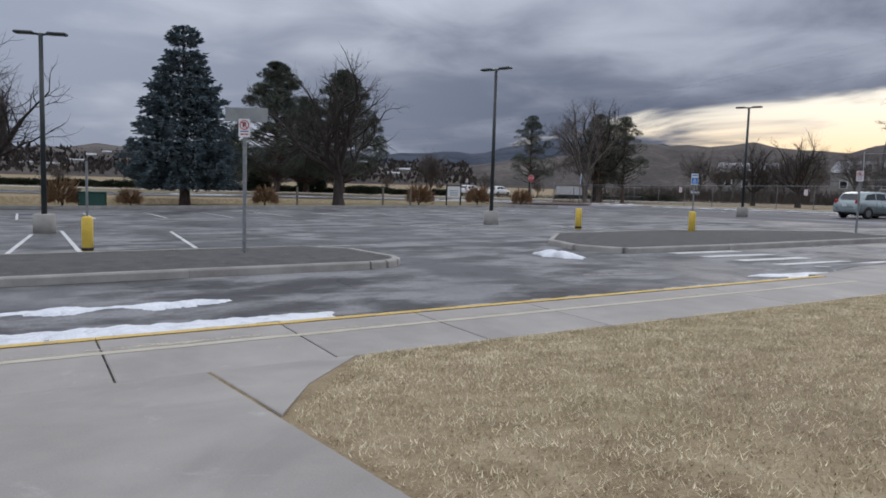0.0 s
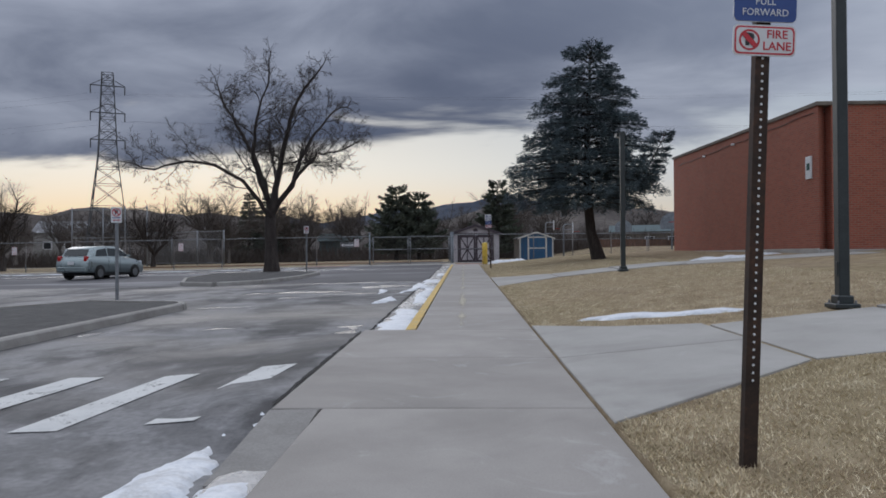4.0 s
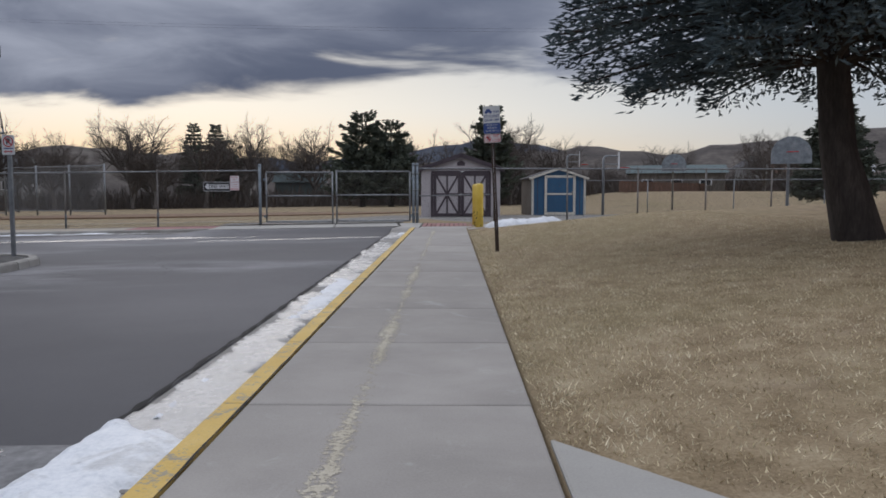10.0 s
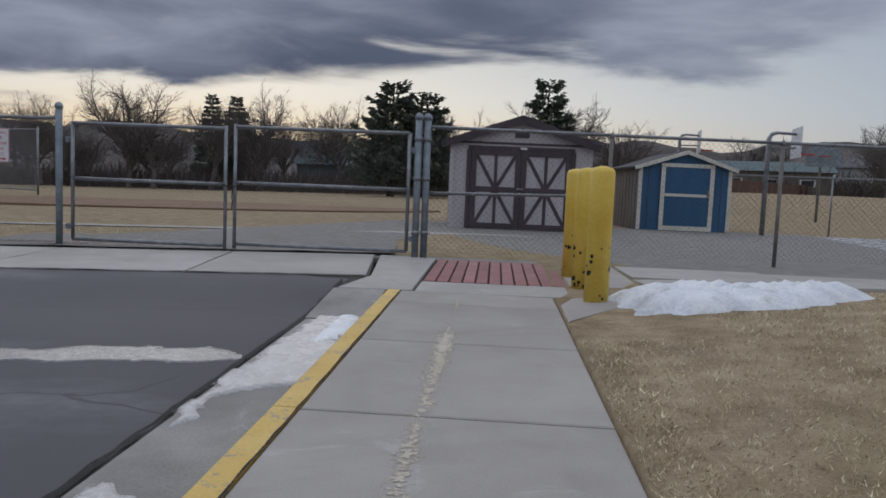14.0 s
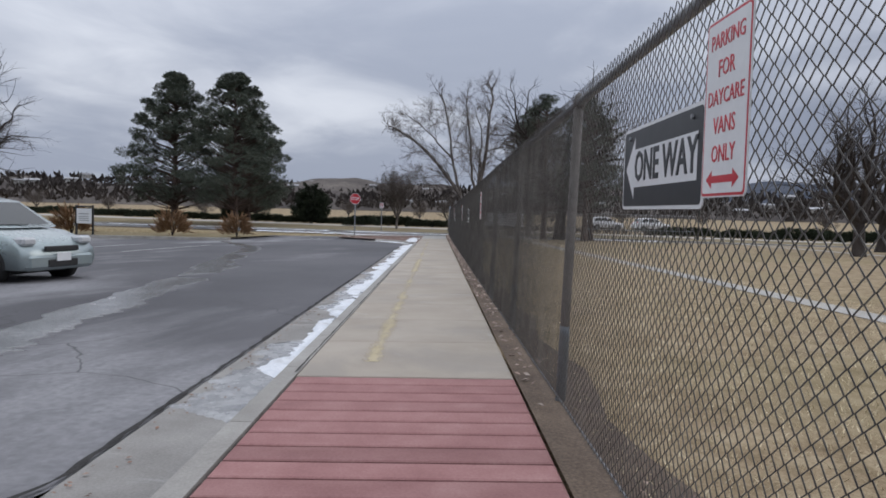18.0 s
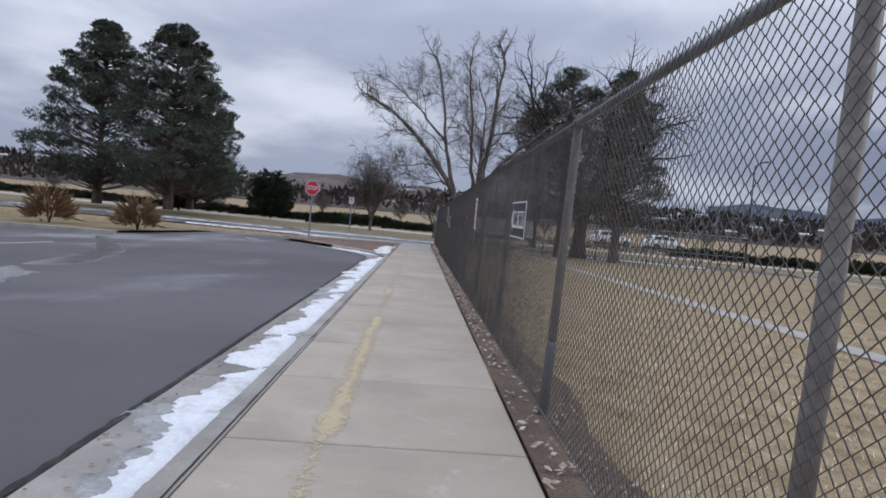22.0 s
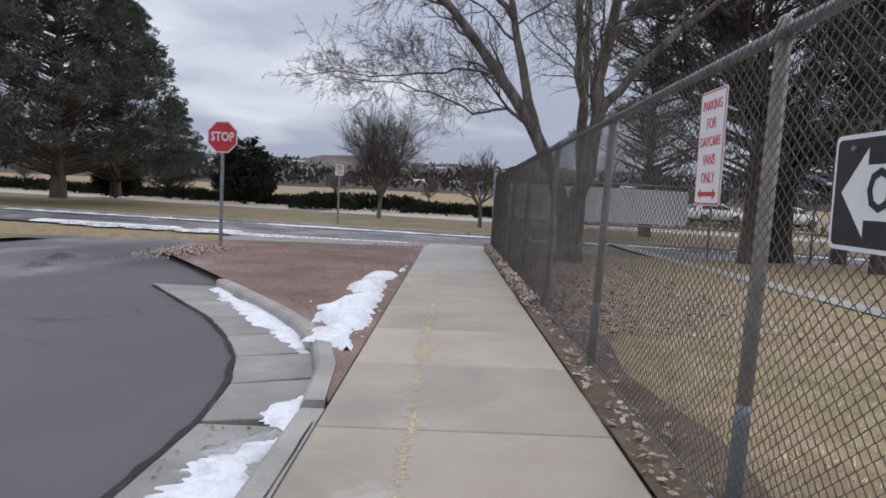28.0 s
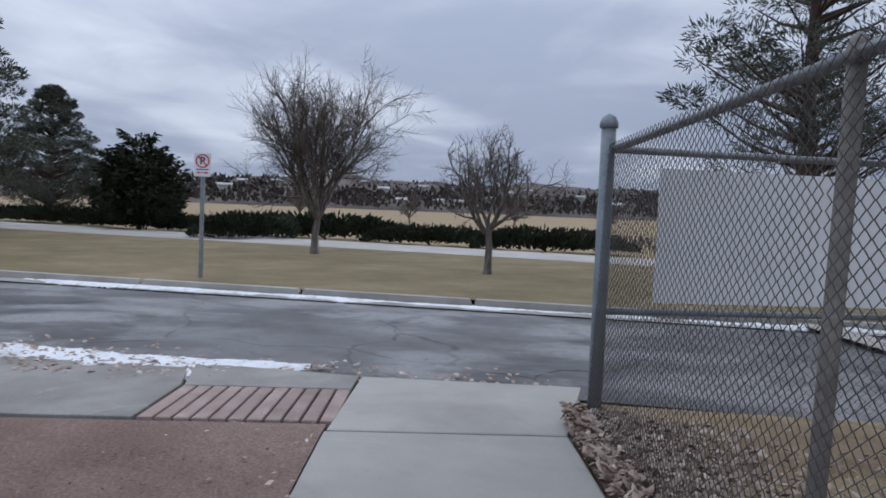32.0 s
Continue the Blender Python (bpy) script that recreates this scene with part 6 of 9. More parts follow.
for sx in (-1, 1):
    part("corner_board", Geo().box((sx * 0.64, -0.012, 0.49), (0.05, 0.022, 0.96), 0.003), "cream", bs_)
    part("panel_groove", Geo().box((sx * 0.52, -0.003, 0.5), (0.012, 0.006, 0.92), 0.001), "plum", bs_)
part("handle", Geo().box((0.33, -0.045, 0.6), (0.03, 0.02, 0.10), 0.004), "galv", dr)
part("floor_skid", Geo().box((0, 0.8, -0.04), (1.28, 1.5, 0.08), 0.005), "fence_wood", bs_)
ps.scale, bs_.scale = (1.275, 1.24, 1.24), (1.47, 1.35, 1.35)
structure("shed_pad", Geo().slab([(-1.45, 46.9), (1.8, 46.8), (1.85, 51.2), (-1.45, 51.2)], -0.06, 0.0, 0.01, lambda x, y: plane(x, 42) - 0.012), "gutter", "low concrete pad under the grey shed")

# brick school building
bx0, by0, bx1, by1 = 7.55, 25.4, 30.0, 36.6
zb = 0.40
sch = thing("school_building", "red brick school building with a flat coping", "building", (0, 0, 0))
wl = Geo()
wl.add([(bx0, by0, zb - 0.3), (bx0, by1, zb - 0.3), (bx0, by1, 3.98), (bx0, by0, 3.72), (bx0 + 0.3, by0 + 0.3, zb - 0.3), (bx0 + 0.3, by1 - 0.3, zb - 0.3), (bx0 + 0.3, by1 - 0.3, 3.98), (bx0 + 0.3, by0 + 0.3, 3.72)], [(0, 1, 2, 3), (7, 6, 5, 4), (0, 3, 7, 4), (1, 5, 6, 2), (3, 2, 6, 7), (0, 4, 5, 1)])
part("wall", wl, "brick", sch)
part("wall", Geo().box(((bx0 + bx1) / 2 + 0.151, by0 + 0.15, (zb - 0.3 + 3.72) / 2), (bx1 - bx0 - 0.3, 0.3, 3.72 - zb + 0.3)), "brick", sch)
part("wall", Geo().box(((bx0 + bx1) / 2 + 0.151, by1 - 0.15, (zb - 0.3 + 3.98) / 2), (bx1 - bx0 - 0.3, 0.3, 3.98 - zb + 0.3)), "brick", sch)
part("wall", Geo().box((bx1 + 0.15, (by0 + by1) / 2, 2.0), (0.3, by1 - by0, 3.6)), "brick", sch)
part("roof", Geo().add([(bx0 + 0.3, by0 + 0.3, 3.62), (bx1, by0 + 0.3, 3.62), (bx1, by1 - 0.3, 3.86), (bx0 + 0.3, by1 - 0.3, 3.86)], [(0, 1, 2, 3)]), "shingle", sch)
part("coping", Geo().add([(bx0 - 0.04, by0 - 0.04, 3.72), (bx0 - 0.04, by1 + 0.04, 3.98), (bx0 - 0.04, by1 + 0.04, 4.06), (bx0 - 0.04, by0 - 0.04, 3.80), (bx0 + 0.34, by0 - 0.04, 3.72), (bx0 + 0.34, by1 + 0.04, 3.98), (bx0 + 0.34, by1 + 0.04, 4.06), (bx0 + 0.34, by0 - 0.04, 3.80)], [(0, 1, 2, 3), (7, 6, 5, 4), (0, 3, 7, 4), (1, 5, 6, 2), (3, 2, 6, 7), (0, 4, 5, 1)]), "shed_side", sch, "weathered metal coping")
part("coping", Geo().box(((bx0 + bx1) / 2 + 0.2, by0 + 0.13, 3.762), (bx1 - bx0 - 0.3, 0.36, 0.08), 0.01), "shed_side", sch)
part("plinth", Geo().box((bx0 - 0.03, (by0 + by1) / 2, zb + 0.02), (0.05, by1 - by0 + 0.1, 0.14), 0.01), "concrete_pale", sch)
part("plinth", Geo().box(((bx0 + bx1) / 2, by0 - 0.03, zb + 0.0), (bx1 - bx0, 0.05, 0.14), 0.01), "concrete_pale", sch)
part("wall_plaque", Geo().box((bx0 - 0.015, by0 + 0.42, 2.36), (0.03, 0.28, 0.52), 0.005), "sign_white", sch, "white and green plaque")
part("plaque_emblem", Geo().box((bx0 - 0.034, by0 + 0.42, 2.38), (0.008, 0.14, 0.16), 0.003), "green_box", sch)
for y in (28.4, 30.4, 33.0):
    part("wall_light", Geo().box((bx0 - 0.05, y, 3.60), (0.10, 0.07, 0.06), 0.012), "sign_white", sch)
part("cable", Geo().tube([(bx0 - 0.012, by0 + 0.2 + 0.8 * k, 3.58 + 0.006 * k + 0.02 * math.sin(k * 2.2)) for k in range(14)], 0.008, 5), "plastic", sch, "", True)

# hatchback car
def car(at, turn, label, paint="car"):
    c = thing("car", label, "car", at, turn)
    # side profile, front toward +x; sections across the width
    low = [(-1.52, 0.24), (-1.56, 0.42), (-1.53, 0.60), (-1.46, 0.74), (-0.6, 0.76), (0.45, 0.74), (0.95, 0.69), (1.35, 0.58), (1.50, 0.46), (1.53, 0.32), (1.47, 0.20)]
    bw = 0.62
    g = Geo()
    n = len(low)
    ys_ = [-bw, -bw * 0.93, -bw * 0.5, 0, bw * 0.5, bw * 0.93, bw]
    sc = [0.955, 0.995, 1.0, 1.0, 1.0, 0.995, 0.955]
    for yv, k in zip(ys_, sc):
        for x, z in low:
            g.v.append((x * (k if abs(x) > 1.2 else 1.0), yv, 0.2 + (z - 0.2) * (0.985 if k < 0.99 else 1.0)))
    for i in range(len(ys_) - 1):
        g.f += [(i * n + j, i * n + j + 1, (i + 1) * n + j + 1, (i + 1) * n + j) for j in range(n - 1)]
        g.f.append((i * n + n - 1, i * n, (i + 1) * n, (i + 1) * n + n - 1))
    g.f += [tuple(range(n)), tuple(range(len(ys_) * n - 1, (len(ys_) - 1) * n - 1, -1))]
    part("body", g, paint, c, "", True)
    roof = [(-1.40, 0.74), (-1.18, 1.03), (-0.85, 1.11), (-0.2, 1.135), (0.25, 1.08), (0.85, 0.72)]
    cab = Geo()
    m = len(roof)
    for yv, k in ((-0.585, 0.0), (-0.50, 1.0), (0.50, 1.0), (0.585, 0.0)):
        for x, z in roof:
            cab.v.append((x, yv, 0.735 + (z - 0.735) * (0.0 if k == 0 else 1.0)))
    for i in range(3):
        cab.f += [(i * m + j, i * m + j + 1, (i + 1) * m + j + 1, (i + 1) * m + j) for j in range(m - 1)]
    part("cabin", cab, paint, c, "", True)
    e = 0.006
    for sy in (-1, 1):
        yb, yt = sy * 0.578, sy * 0.512
        def pane(pts, nm):
            part(nm, Geo().add([(x, yb + (yt - yb) * ((z - 0.75) / 0.36) + sy * e, z) for x, z in pts], [tuple(range(len(pts)))]), "glass", c)
        pane([(-1.12, 0.78), (-0.98, 1.0), (-0.52, 1.06), (-0.50, 0.79)], "side_window")
        pane([(-0.45, 0.79), (-0.46, 1.065), (0.02, 1.05), (0.10, 0.78)], "side_window")
        pane([(0.16, 0.78), (0.10, 1.035), (0.26, 1.0), (0.68, 0.77)], "side_window")
        part("mirror", Geo().box((0.52, sy * 0.67, 0.80), (0.09, 0.10, 0.07), 0.02), paint, c)
        part("tail_lamp", Geo().box((-1.455, sy * 0.50, 0.69), (0.12, 0.16, 0.20), 0.03), "tail", c)
        part("headlamp", Geo().box((1.38, sy * 0.47, 0.57), (0.20, 0.22, 0.11), 0.03), "head", c)
        part("door_handle", Geo().box((-0.1, sy * 0.622, 0.66), (0.10, 0.015, 0.02), 0.005), paint, c)
        for px in (-0.48, 0.14):
            part("door_gap", Geo().box((px, sy * 0.6215, 0.52), (0.008, 0.004, 0.44)), "plastic", c)
        for px in (-0.93, 0.96):
            wh = part("wheel", Geo().tube([(px, sy * 0.50, 0.22), (px, sy * 0.635, 0.22)], 0.225, 24), "tyre", c, "", True)
            part("rim", Geo().tube([(px, sy * 0.60, 0.22), (px, sy * 0.642, 0.22)], [0.15, 0.14], 16), "rim", wh)
            part("arch", Geo().add([(px + r * math.cos(a), sy * 0.6225, 0.22 + r * math.sin(a)) for r in (0.225, 0.275) for a in np.linspace(-0.1, math.pi + 0.1, 12)], [(k, k + 1, 13 + k, 12 + k) for k in range(11)]), "plastic", c)
    part("rear_window", Geo().add([(-1.375, -0.44, 0.80), (-1.375, 0.44, 0.80), (-1.195, 0.42, 1.025), (-1.195, -0.42, 1.025)], [(0, 1, 2, 3)]), "glass", c)
    part("windscreen", Geo().add([(0.80, -0.50, 0.765), (0.80, 0.50, 0.765), (0.31, 0.45, 1.06), (0.31, -0.45, 1.06)], [(0, 1, 2, 3)]), "glass", c)
    part("bumper", Geo().box((-1.51, 0, 0.35), (0.12, 1.14, 0.20), 0.04), paint, c)
    part("bumper", Geo().box((1.47, 0, 0.30), (0.14, 1.12, 0.22), 0.05), paint, c)
    part("grille", Geo().box((1.515, 0, 0.47), (0.04, 0.56, 0.07), 0.01), "plastic", c)
    part("air_intake", Geo().box((1.53, 0, 0.28), (0.04, 0.50, 0.10), 0.01), "plastic", c)
    part("number_plate", Geo().box((1.552, 0.0, 0.36), (0.012, 0.24, 0.11), 0.004), "sign_white", c)
    part("number_plate", Geo().box((-1.572, 0, 0.55), (0.012, 0.24, 0.11), 0.004), "sign_white", c)
    part("sill", Geo().box((0.0, 0, 0.17), (2.2, 1.16, 0.10), 0.02), "plastic", c)
    return c


car((-13.2, 34.0, plane(-14, 34) + LOT), 80, "silver-green hatchback parked on the asphalt")
car((-66.6, 56.2, plane(-40, 42)), 100, "white car on the street beyond the field", "sign_white")
car((-65.8, 60.0, plane(-40, 42)), 100, "white car on the street beyond the field", "sign_white")

sl = thing("street_lamp", "tall dark street lamp beyond the field", "lamp post", (-44.2, 56.3, plane(-40, 42)), 20)
part("pole", Geo().tube([(0, 0, -0.1), (0, 0, 4.6)], [0.05, 0.03], 8), "lamp_green", sl, "", True)
part("arm", Geo().tube([(0, 0, 4.55), (0.5, 0, 4.75)], 0.02, 6), "lamp_green", sl, "", True)
part("lamp_head", Geo().box((0.6, 0, 4.74), (0.3, 0.12, 0.06), 0.02), "lamp_green", sl)

# trees
def tubes_mesh(name, branches, sides):
    """Tapered tubes along lines: branches is a list of (points, radii)."""
    V, F, base = [], [], 0
    for pts, rad in branches:
        pts = np.asarray(pts, float)
        n = len(pts)
        d = np.gradient(pts, axis=0)
        d /= np.linalg.norm(d, axis=1)[:, None] + 1e-9
        ref = np.array([0.31, 0.87, 0.23]) if abs(d[0, 2]) > 0.5 else np.array([0.1, 0.15, 1.0])
        s = np.cross(d, ref)
        s /= np.linalg.norm(s, axis=1)[:, None] + 1e-9
        u = np.cross(d, s)
        a = np.arange(sides) * 2 * math.pi / sides
        ring_ = pts[:, None] + (s[:, None] * np.cos(a)[None, :, None] + u[:, None] * np.sin(a)[None, :, None]) * np.asarray(rad)[:, None, None]
        V.append(ring_.reshape(-1, 3))
        idx = base + np.arange(n * sides).reshape(n, sides)
        k2 = np.roll(idx, -1, axis=1)
        F.append(np.stack([idx[:-1], k2[:-1], k2[1:], idx[1:]], -1).reshape(-1, 4))
        base += n * sides
    return raw_mesh(name, np.concatenate(V), np.concatenate(F), True)


def limb(rng, p, d, length, r0, r1, n, wander, lift):
    pts, rad = [p.copy()], [r0]
    for i in range(n):
        d = d + rng.normal(0, wander, 3) + np.array([0, 0, lift])
        d = d / np.linalg.norm(d)
        p = p + d * length / n
        pts.append(p.copy())
        rad.append(r0 + (r1 - r0) * (i + 1) / n)
    return pts, rad, d


def bare_tree(name, label, at, seed, trunk=(2.0, 0.22), limbs=7, limb_len=3.2, spread=0.9, levels=4, kids=(5, 5, 4), ratio=0.62, lift=0.06, wander=0.16, bark="bark_dark", twig="twig_dark", lean=(0, 0), turn=0.0, first=0.55, up=0.6, far=False, stout=1.0, thin=0.0036, guides=()):
    """A leafless broadleaf tree: trunk, then limbs that fork and fork again down to twigs."""
    rng = np.random.default_rng(seed)
    t = thing(name, label, "tree", at, turn)
    th, tr = trunk
    pts, rad, d = limb(rng, np.zeros(3), np.array([lean[0], lean[1], 1.0]), th, tr * 1.05, tr * 0.78, 7, 0.035, 0.02)
    rad[0] = tr * 1.45
    rad[1] = tr * 1.12
    pts[0] = pts[0] - np.array([0, 0, 0.12])
    trunk_b, mid_b, fine_b = [(pts, rad)], [], []
    top = pts[-1]
    stack = []
    for k in range(0 if guides else limbs):
        a = 2 * math.pi * (k + rng.uniform(-0.25, 0.25)) / limbs
        s = spread * rng.uniform(0.55, 1.15)
        dd = np.array([math.cos(a) * s, math.sin(a) * s, up * rng.uniform(0.8, 1.3)])
        if k == 0:
            dd = np.array([0.15 * math.cos(a), 0.15 * math.sin(a), 1.0])
        dd /= np.linalg.norm(dd)
        i = len(pts) - 1 - (rng.integers(0, 2) if k > limbs // 2 else 0)
        stack.append((pts[i], dd, limb_len * rng.uniform(0.75, 1.15), tr * stout * rng.uniform(0.42, 0.62), 1))
    for line, r, ln in guides:
        stack.append((line, None, ln, r, 1))
    while stack:
        p, dd, ln, r, lev = stack.pop()
        n = (4 if lev == 1 else 3 if lev == 2 else 2) if far else 7 if lev == 1 else 5 if lev == 2 else 2 if lev == levels else 4
        if dd is None:
            # a limb that follows a given line, with small crooks
            n = 12
            u = np.linspace(0, len(p) - 1, n + 1)
            q = [np.array([np.interp(v, range(len(p)), [c[k] for c in p]) for k in range(3)]) + (rng.normal(0, 0.022, 3) if v > 0 else 0) for v in u]
            rd = [r * (1 - 0.72 * k / n) for k in range(n + 1)]
            de = (q[-1] - q[-2]) / np.linalg.norm(q[-1] - q[-2])
        else:
            q, rd, de = limb(rng, p, dd, ln, r, r * (0.42 if lev < levels else 0.35), n, wander * (0.8 + 0.25 * lev), lift * (1.0 if lev < 3 else 0.4))
        (trunk_b if lev == 1 else mid_b if lev == 2 else fine_b).append((q, rd))
        if lev < levels:
            k = kids[lev - 1]
            for j in range(k):
                f = first + (1 - first) * (j + rng.uniform(0, 1)) / k if lev == 1 else 0.25 + 0.75 * (j + rng.uniform(0, 1)) / k
                i = min(int(f * n), n - 1)
                u = f * n - i
                pp = np.array(q[i]) * (1 - u) + np.array(q[min(i + 1, n)]) * u
                side = rng.normal(0, 1, 3)
                dl = (np.array(q[min(i + 1, n)]) - np.array(q[i]))
                dl /= np.linalg.norm(dl)
                side -= dl * side.dot(dl)
                side /= np.linalg.norm(side) + 1e-9
                cd = dl * rng.uniform(0.55, 1.0) + side * rng.uniform(0.45, 0.95)
                cd /= np.linalg.norm(cd)
                rr = (r * (1 - 0.58 * f)) * rng.uniform(0.5, 0.72) * (0.55 if guides and lev == 1 else 1.0)
                stack.append((pp, cd, ln * ratio * rng.uniform(0.7, 1.2) * (1.15 - 0.4 * f), max(rr, 0.012 if far else thin), lev + 1))
            stack.append((np.array(q[-1]), de, ln * ratio * rng.uniform(0.7, 1.0), max(r * 0.42, 0.012 if far else thin), lev + 1))
    obj("trunk", tubes_mesh("trunk", trunk_b, 8), bark, t)
    if mid_b:
        obj("limb_frame", tubes_mesh("limb_frame", mid_b, 5), bark, t)
    obj("crown", tubes_mesh("crown", fine_b, 3), twig, t)
    return t


def tufts(name, P_, D_, L_, W_, seed, blades=3):
    """Small pointed sprays at P_, along D_, of length L_ and width W_: crossed lozenges."""
    rng = np.random.default_rng(seed)
    n = len(P_)
    D_ = D_ / (np.linalg.norm(D_, axis=1)[:, None] + 1e-9)
    r = rng.normal(0, 1, (n, 3))
    s0 = np.cross(D_, r)
    s0 /= np.linalg.norm(s0, axis=1)[:, None] + 1e-9
    u0 = np.cross(D_, s0)
    V, F = [], []
    for b in range(blades):
        a = math.pi * b / blades
        s = s0 * math.cos(a) + u0 * math.sin(a)
        w = (W_ * rng.uniform(0.7, 1.2, n))[:, None]
        l = L_[:, None]
        q = np.stack([P_, P_ + D_ * l * 0.45 + s * w, P_ + D_ * l, P_ + D_ * l * 0.45 - s * w], 1)
        base = 4 * n * b
        V.append(q.reshape(-1, 3))
        F.append(base + np.arange(4 * n).reshape(n, 4))
    return raw_mesh(name, np.concatenate(V), np.concatenate(F))


def conifer(name, label, at, seed, height, radius, bare=1.2, whorls=26, boughs=11, density=1.0, droop=0.25, rise=0.25, needle="spruce", bark="bark_brown", trunk_r=0.2, shape=0.85, tuft=0.20, wide=0.045, lean=(0, 0), one_sided=0.0, ragged=0.15, turn=0.0, gap=0.0, spur=None, bow=0.0):
    """A needle tree: whorls of boughs, each with side twigs set with sprays of needles. spur: a second leader, its foot, tip and reach."""
    rng = np.random.default_rng(seed)
    t = thing(name, label, "tree", at, turn)
    axis = lambda z: np.array([lean[0] * z + bow * math.sin(math.pi * min(max(z, 0.0) / height, 1.0) ** 0.6), lean[1] * z, z])
    obj("trunk", tubes_mesh("trunk", [([axis(z) - np.array([0, 0, 0.1 if z == 0 else 0]) for z in np.linspace(0, height * 0.97, 9)], [trunk_r * (1.35 if k == 0 else 1.0) * (1 - k / 8.4) + 0.012 for k in range(9)])], 9), bark, t)
    bark = "bark_dark"
    wood, P_, D_, L_ = [], [], [], []
    levels = []
    for w in range(whorls):
        u = (w + rng.uniform(-0.3, 0.3)) / whorls
        u = min(max(u, 0.0), 1.0)
        levels.append((u, axis(bare + (height - bare) * u ** 0.92), radius * ((1 - u) ** shape) * (0.72 + 0.28 * min(1, u * 6 + 0.35)), max(int(boughs * (1 - 0.5 * u)), 4)))
    if spur:
        foot, tip, reach_ = np.array(spur[0]), np.array(spur[1]), spur[2]
        bend = lambda u: foot + (tip - foot) * np.array([u ** 0.6, u ** 0.6, u ** 1.5])
        wood.append((np.array([bend(u) for u in np.linspace(0, 1, 7)]), np.linspace(0.06, 0.01, 7)))
        levels += [(u, bend(u), reach_ * (1 - 0.75 * u), 7) for u in np.linspace(0.25, 1.0, 11)]
    for u, heart, full, nb in levels:
        a0 = rng.uniform(0, 6.283)
        for b in range(nb):
            if rng.uniform() < gap:
                continue
            a = a0 + 2 * math.pi * (b + rng.uniform(-0.3, 0.3)) / nb
            ln = full * rng.uniform(1 - 2 * ragged, 1 + ragged) * (1 + one_sided * math.cos(a)) + 0.12
            out = np.array([math.cos(a), math.sin(a), 0.0])
            n = 5
            s = np.linspace(0, 1, n + 1)
            zz = rise * s * ln - droop * ln * s ** 2 + 0.10 * ln * s ** 4
            if u > 0.85:
                zz += 0.5 * s * ln
            pts = heart[None] + out[None] * (s * ln)[:, None] + np.array([0, 0, 1.0])[None] * zz[:, None]
            wood.append((pts, np.linspace(0.022, 0.006, n + 1) * (0.5 + ln / 2)))
            k = max(int(ln * 17 * density), 5)
            f = rng.uniform(0.12, 1.0, k) ** 0.8
            ii = np.minimum((f * n).astype(int), n - 1)
            base = pts[ii] + (pts[ii + 1] - pts[ii]) * (f * n - ii)[:, None]
            sidev = np.array([-math.sin(a), math.cos(a), 0.0])
            tw = rng.uniform(-1, 1, k)
            twl = 0.34 * ln * (1.05 - f) + 0.05
            reach = np.sign(tw) * np.abs(tw) ** 0.7 * twl
            pp = base + sidev[None] * reach[:, None] + out[None] * (np.abs(reach) * 0.55)[:, None]
            pp[:, 2] += -0.16 * np.abs(reach) + rng.normal(0, 0.048, k) * (0.5 + ln / 2)
            dd = out[None] * rng.uniform(0.5, 1.1, k)[:, None] + sidev[None] * (tw * 0.9)[:, None] + rng.normal(0, 0.22, (k, 3))
            dd[:, 2] += rng.uniform(-0.35, 0.18, k)
            P_.append(pp), D_.append(dd), L_.append(tuft * rng.uniform(0.65, 1.3, k))
    obj("limb_frame", tubes_mesh("limb_frame", wood, 4), bark, t)
    P_, D_, L_ = np.concatenate(P_), np.concatenate(D_), np.concatenate(L_)
    obj("crown", tufts("crown", P_, D_, L_, np.full(len(P_), wide), seed), needle, t)
    return t


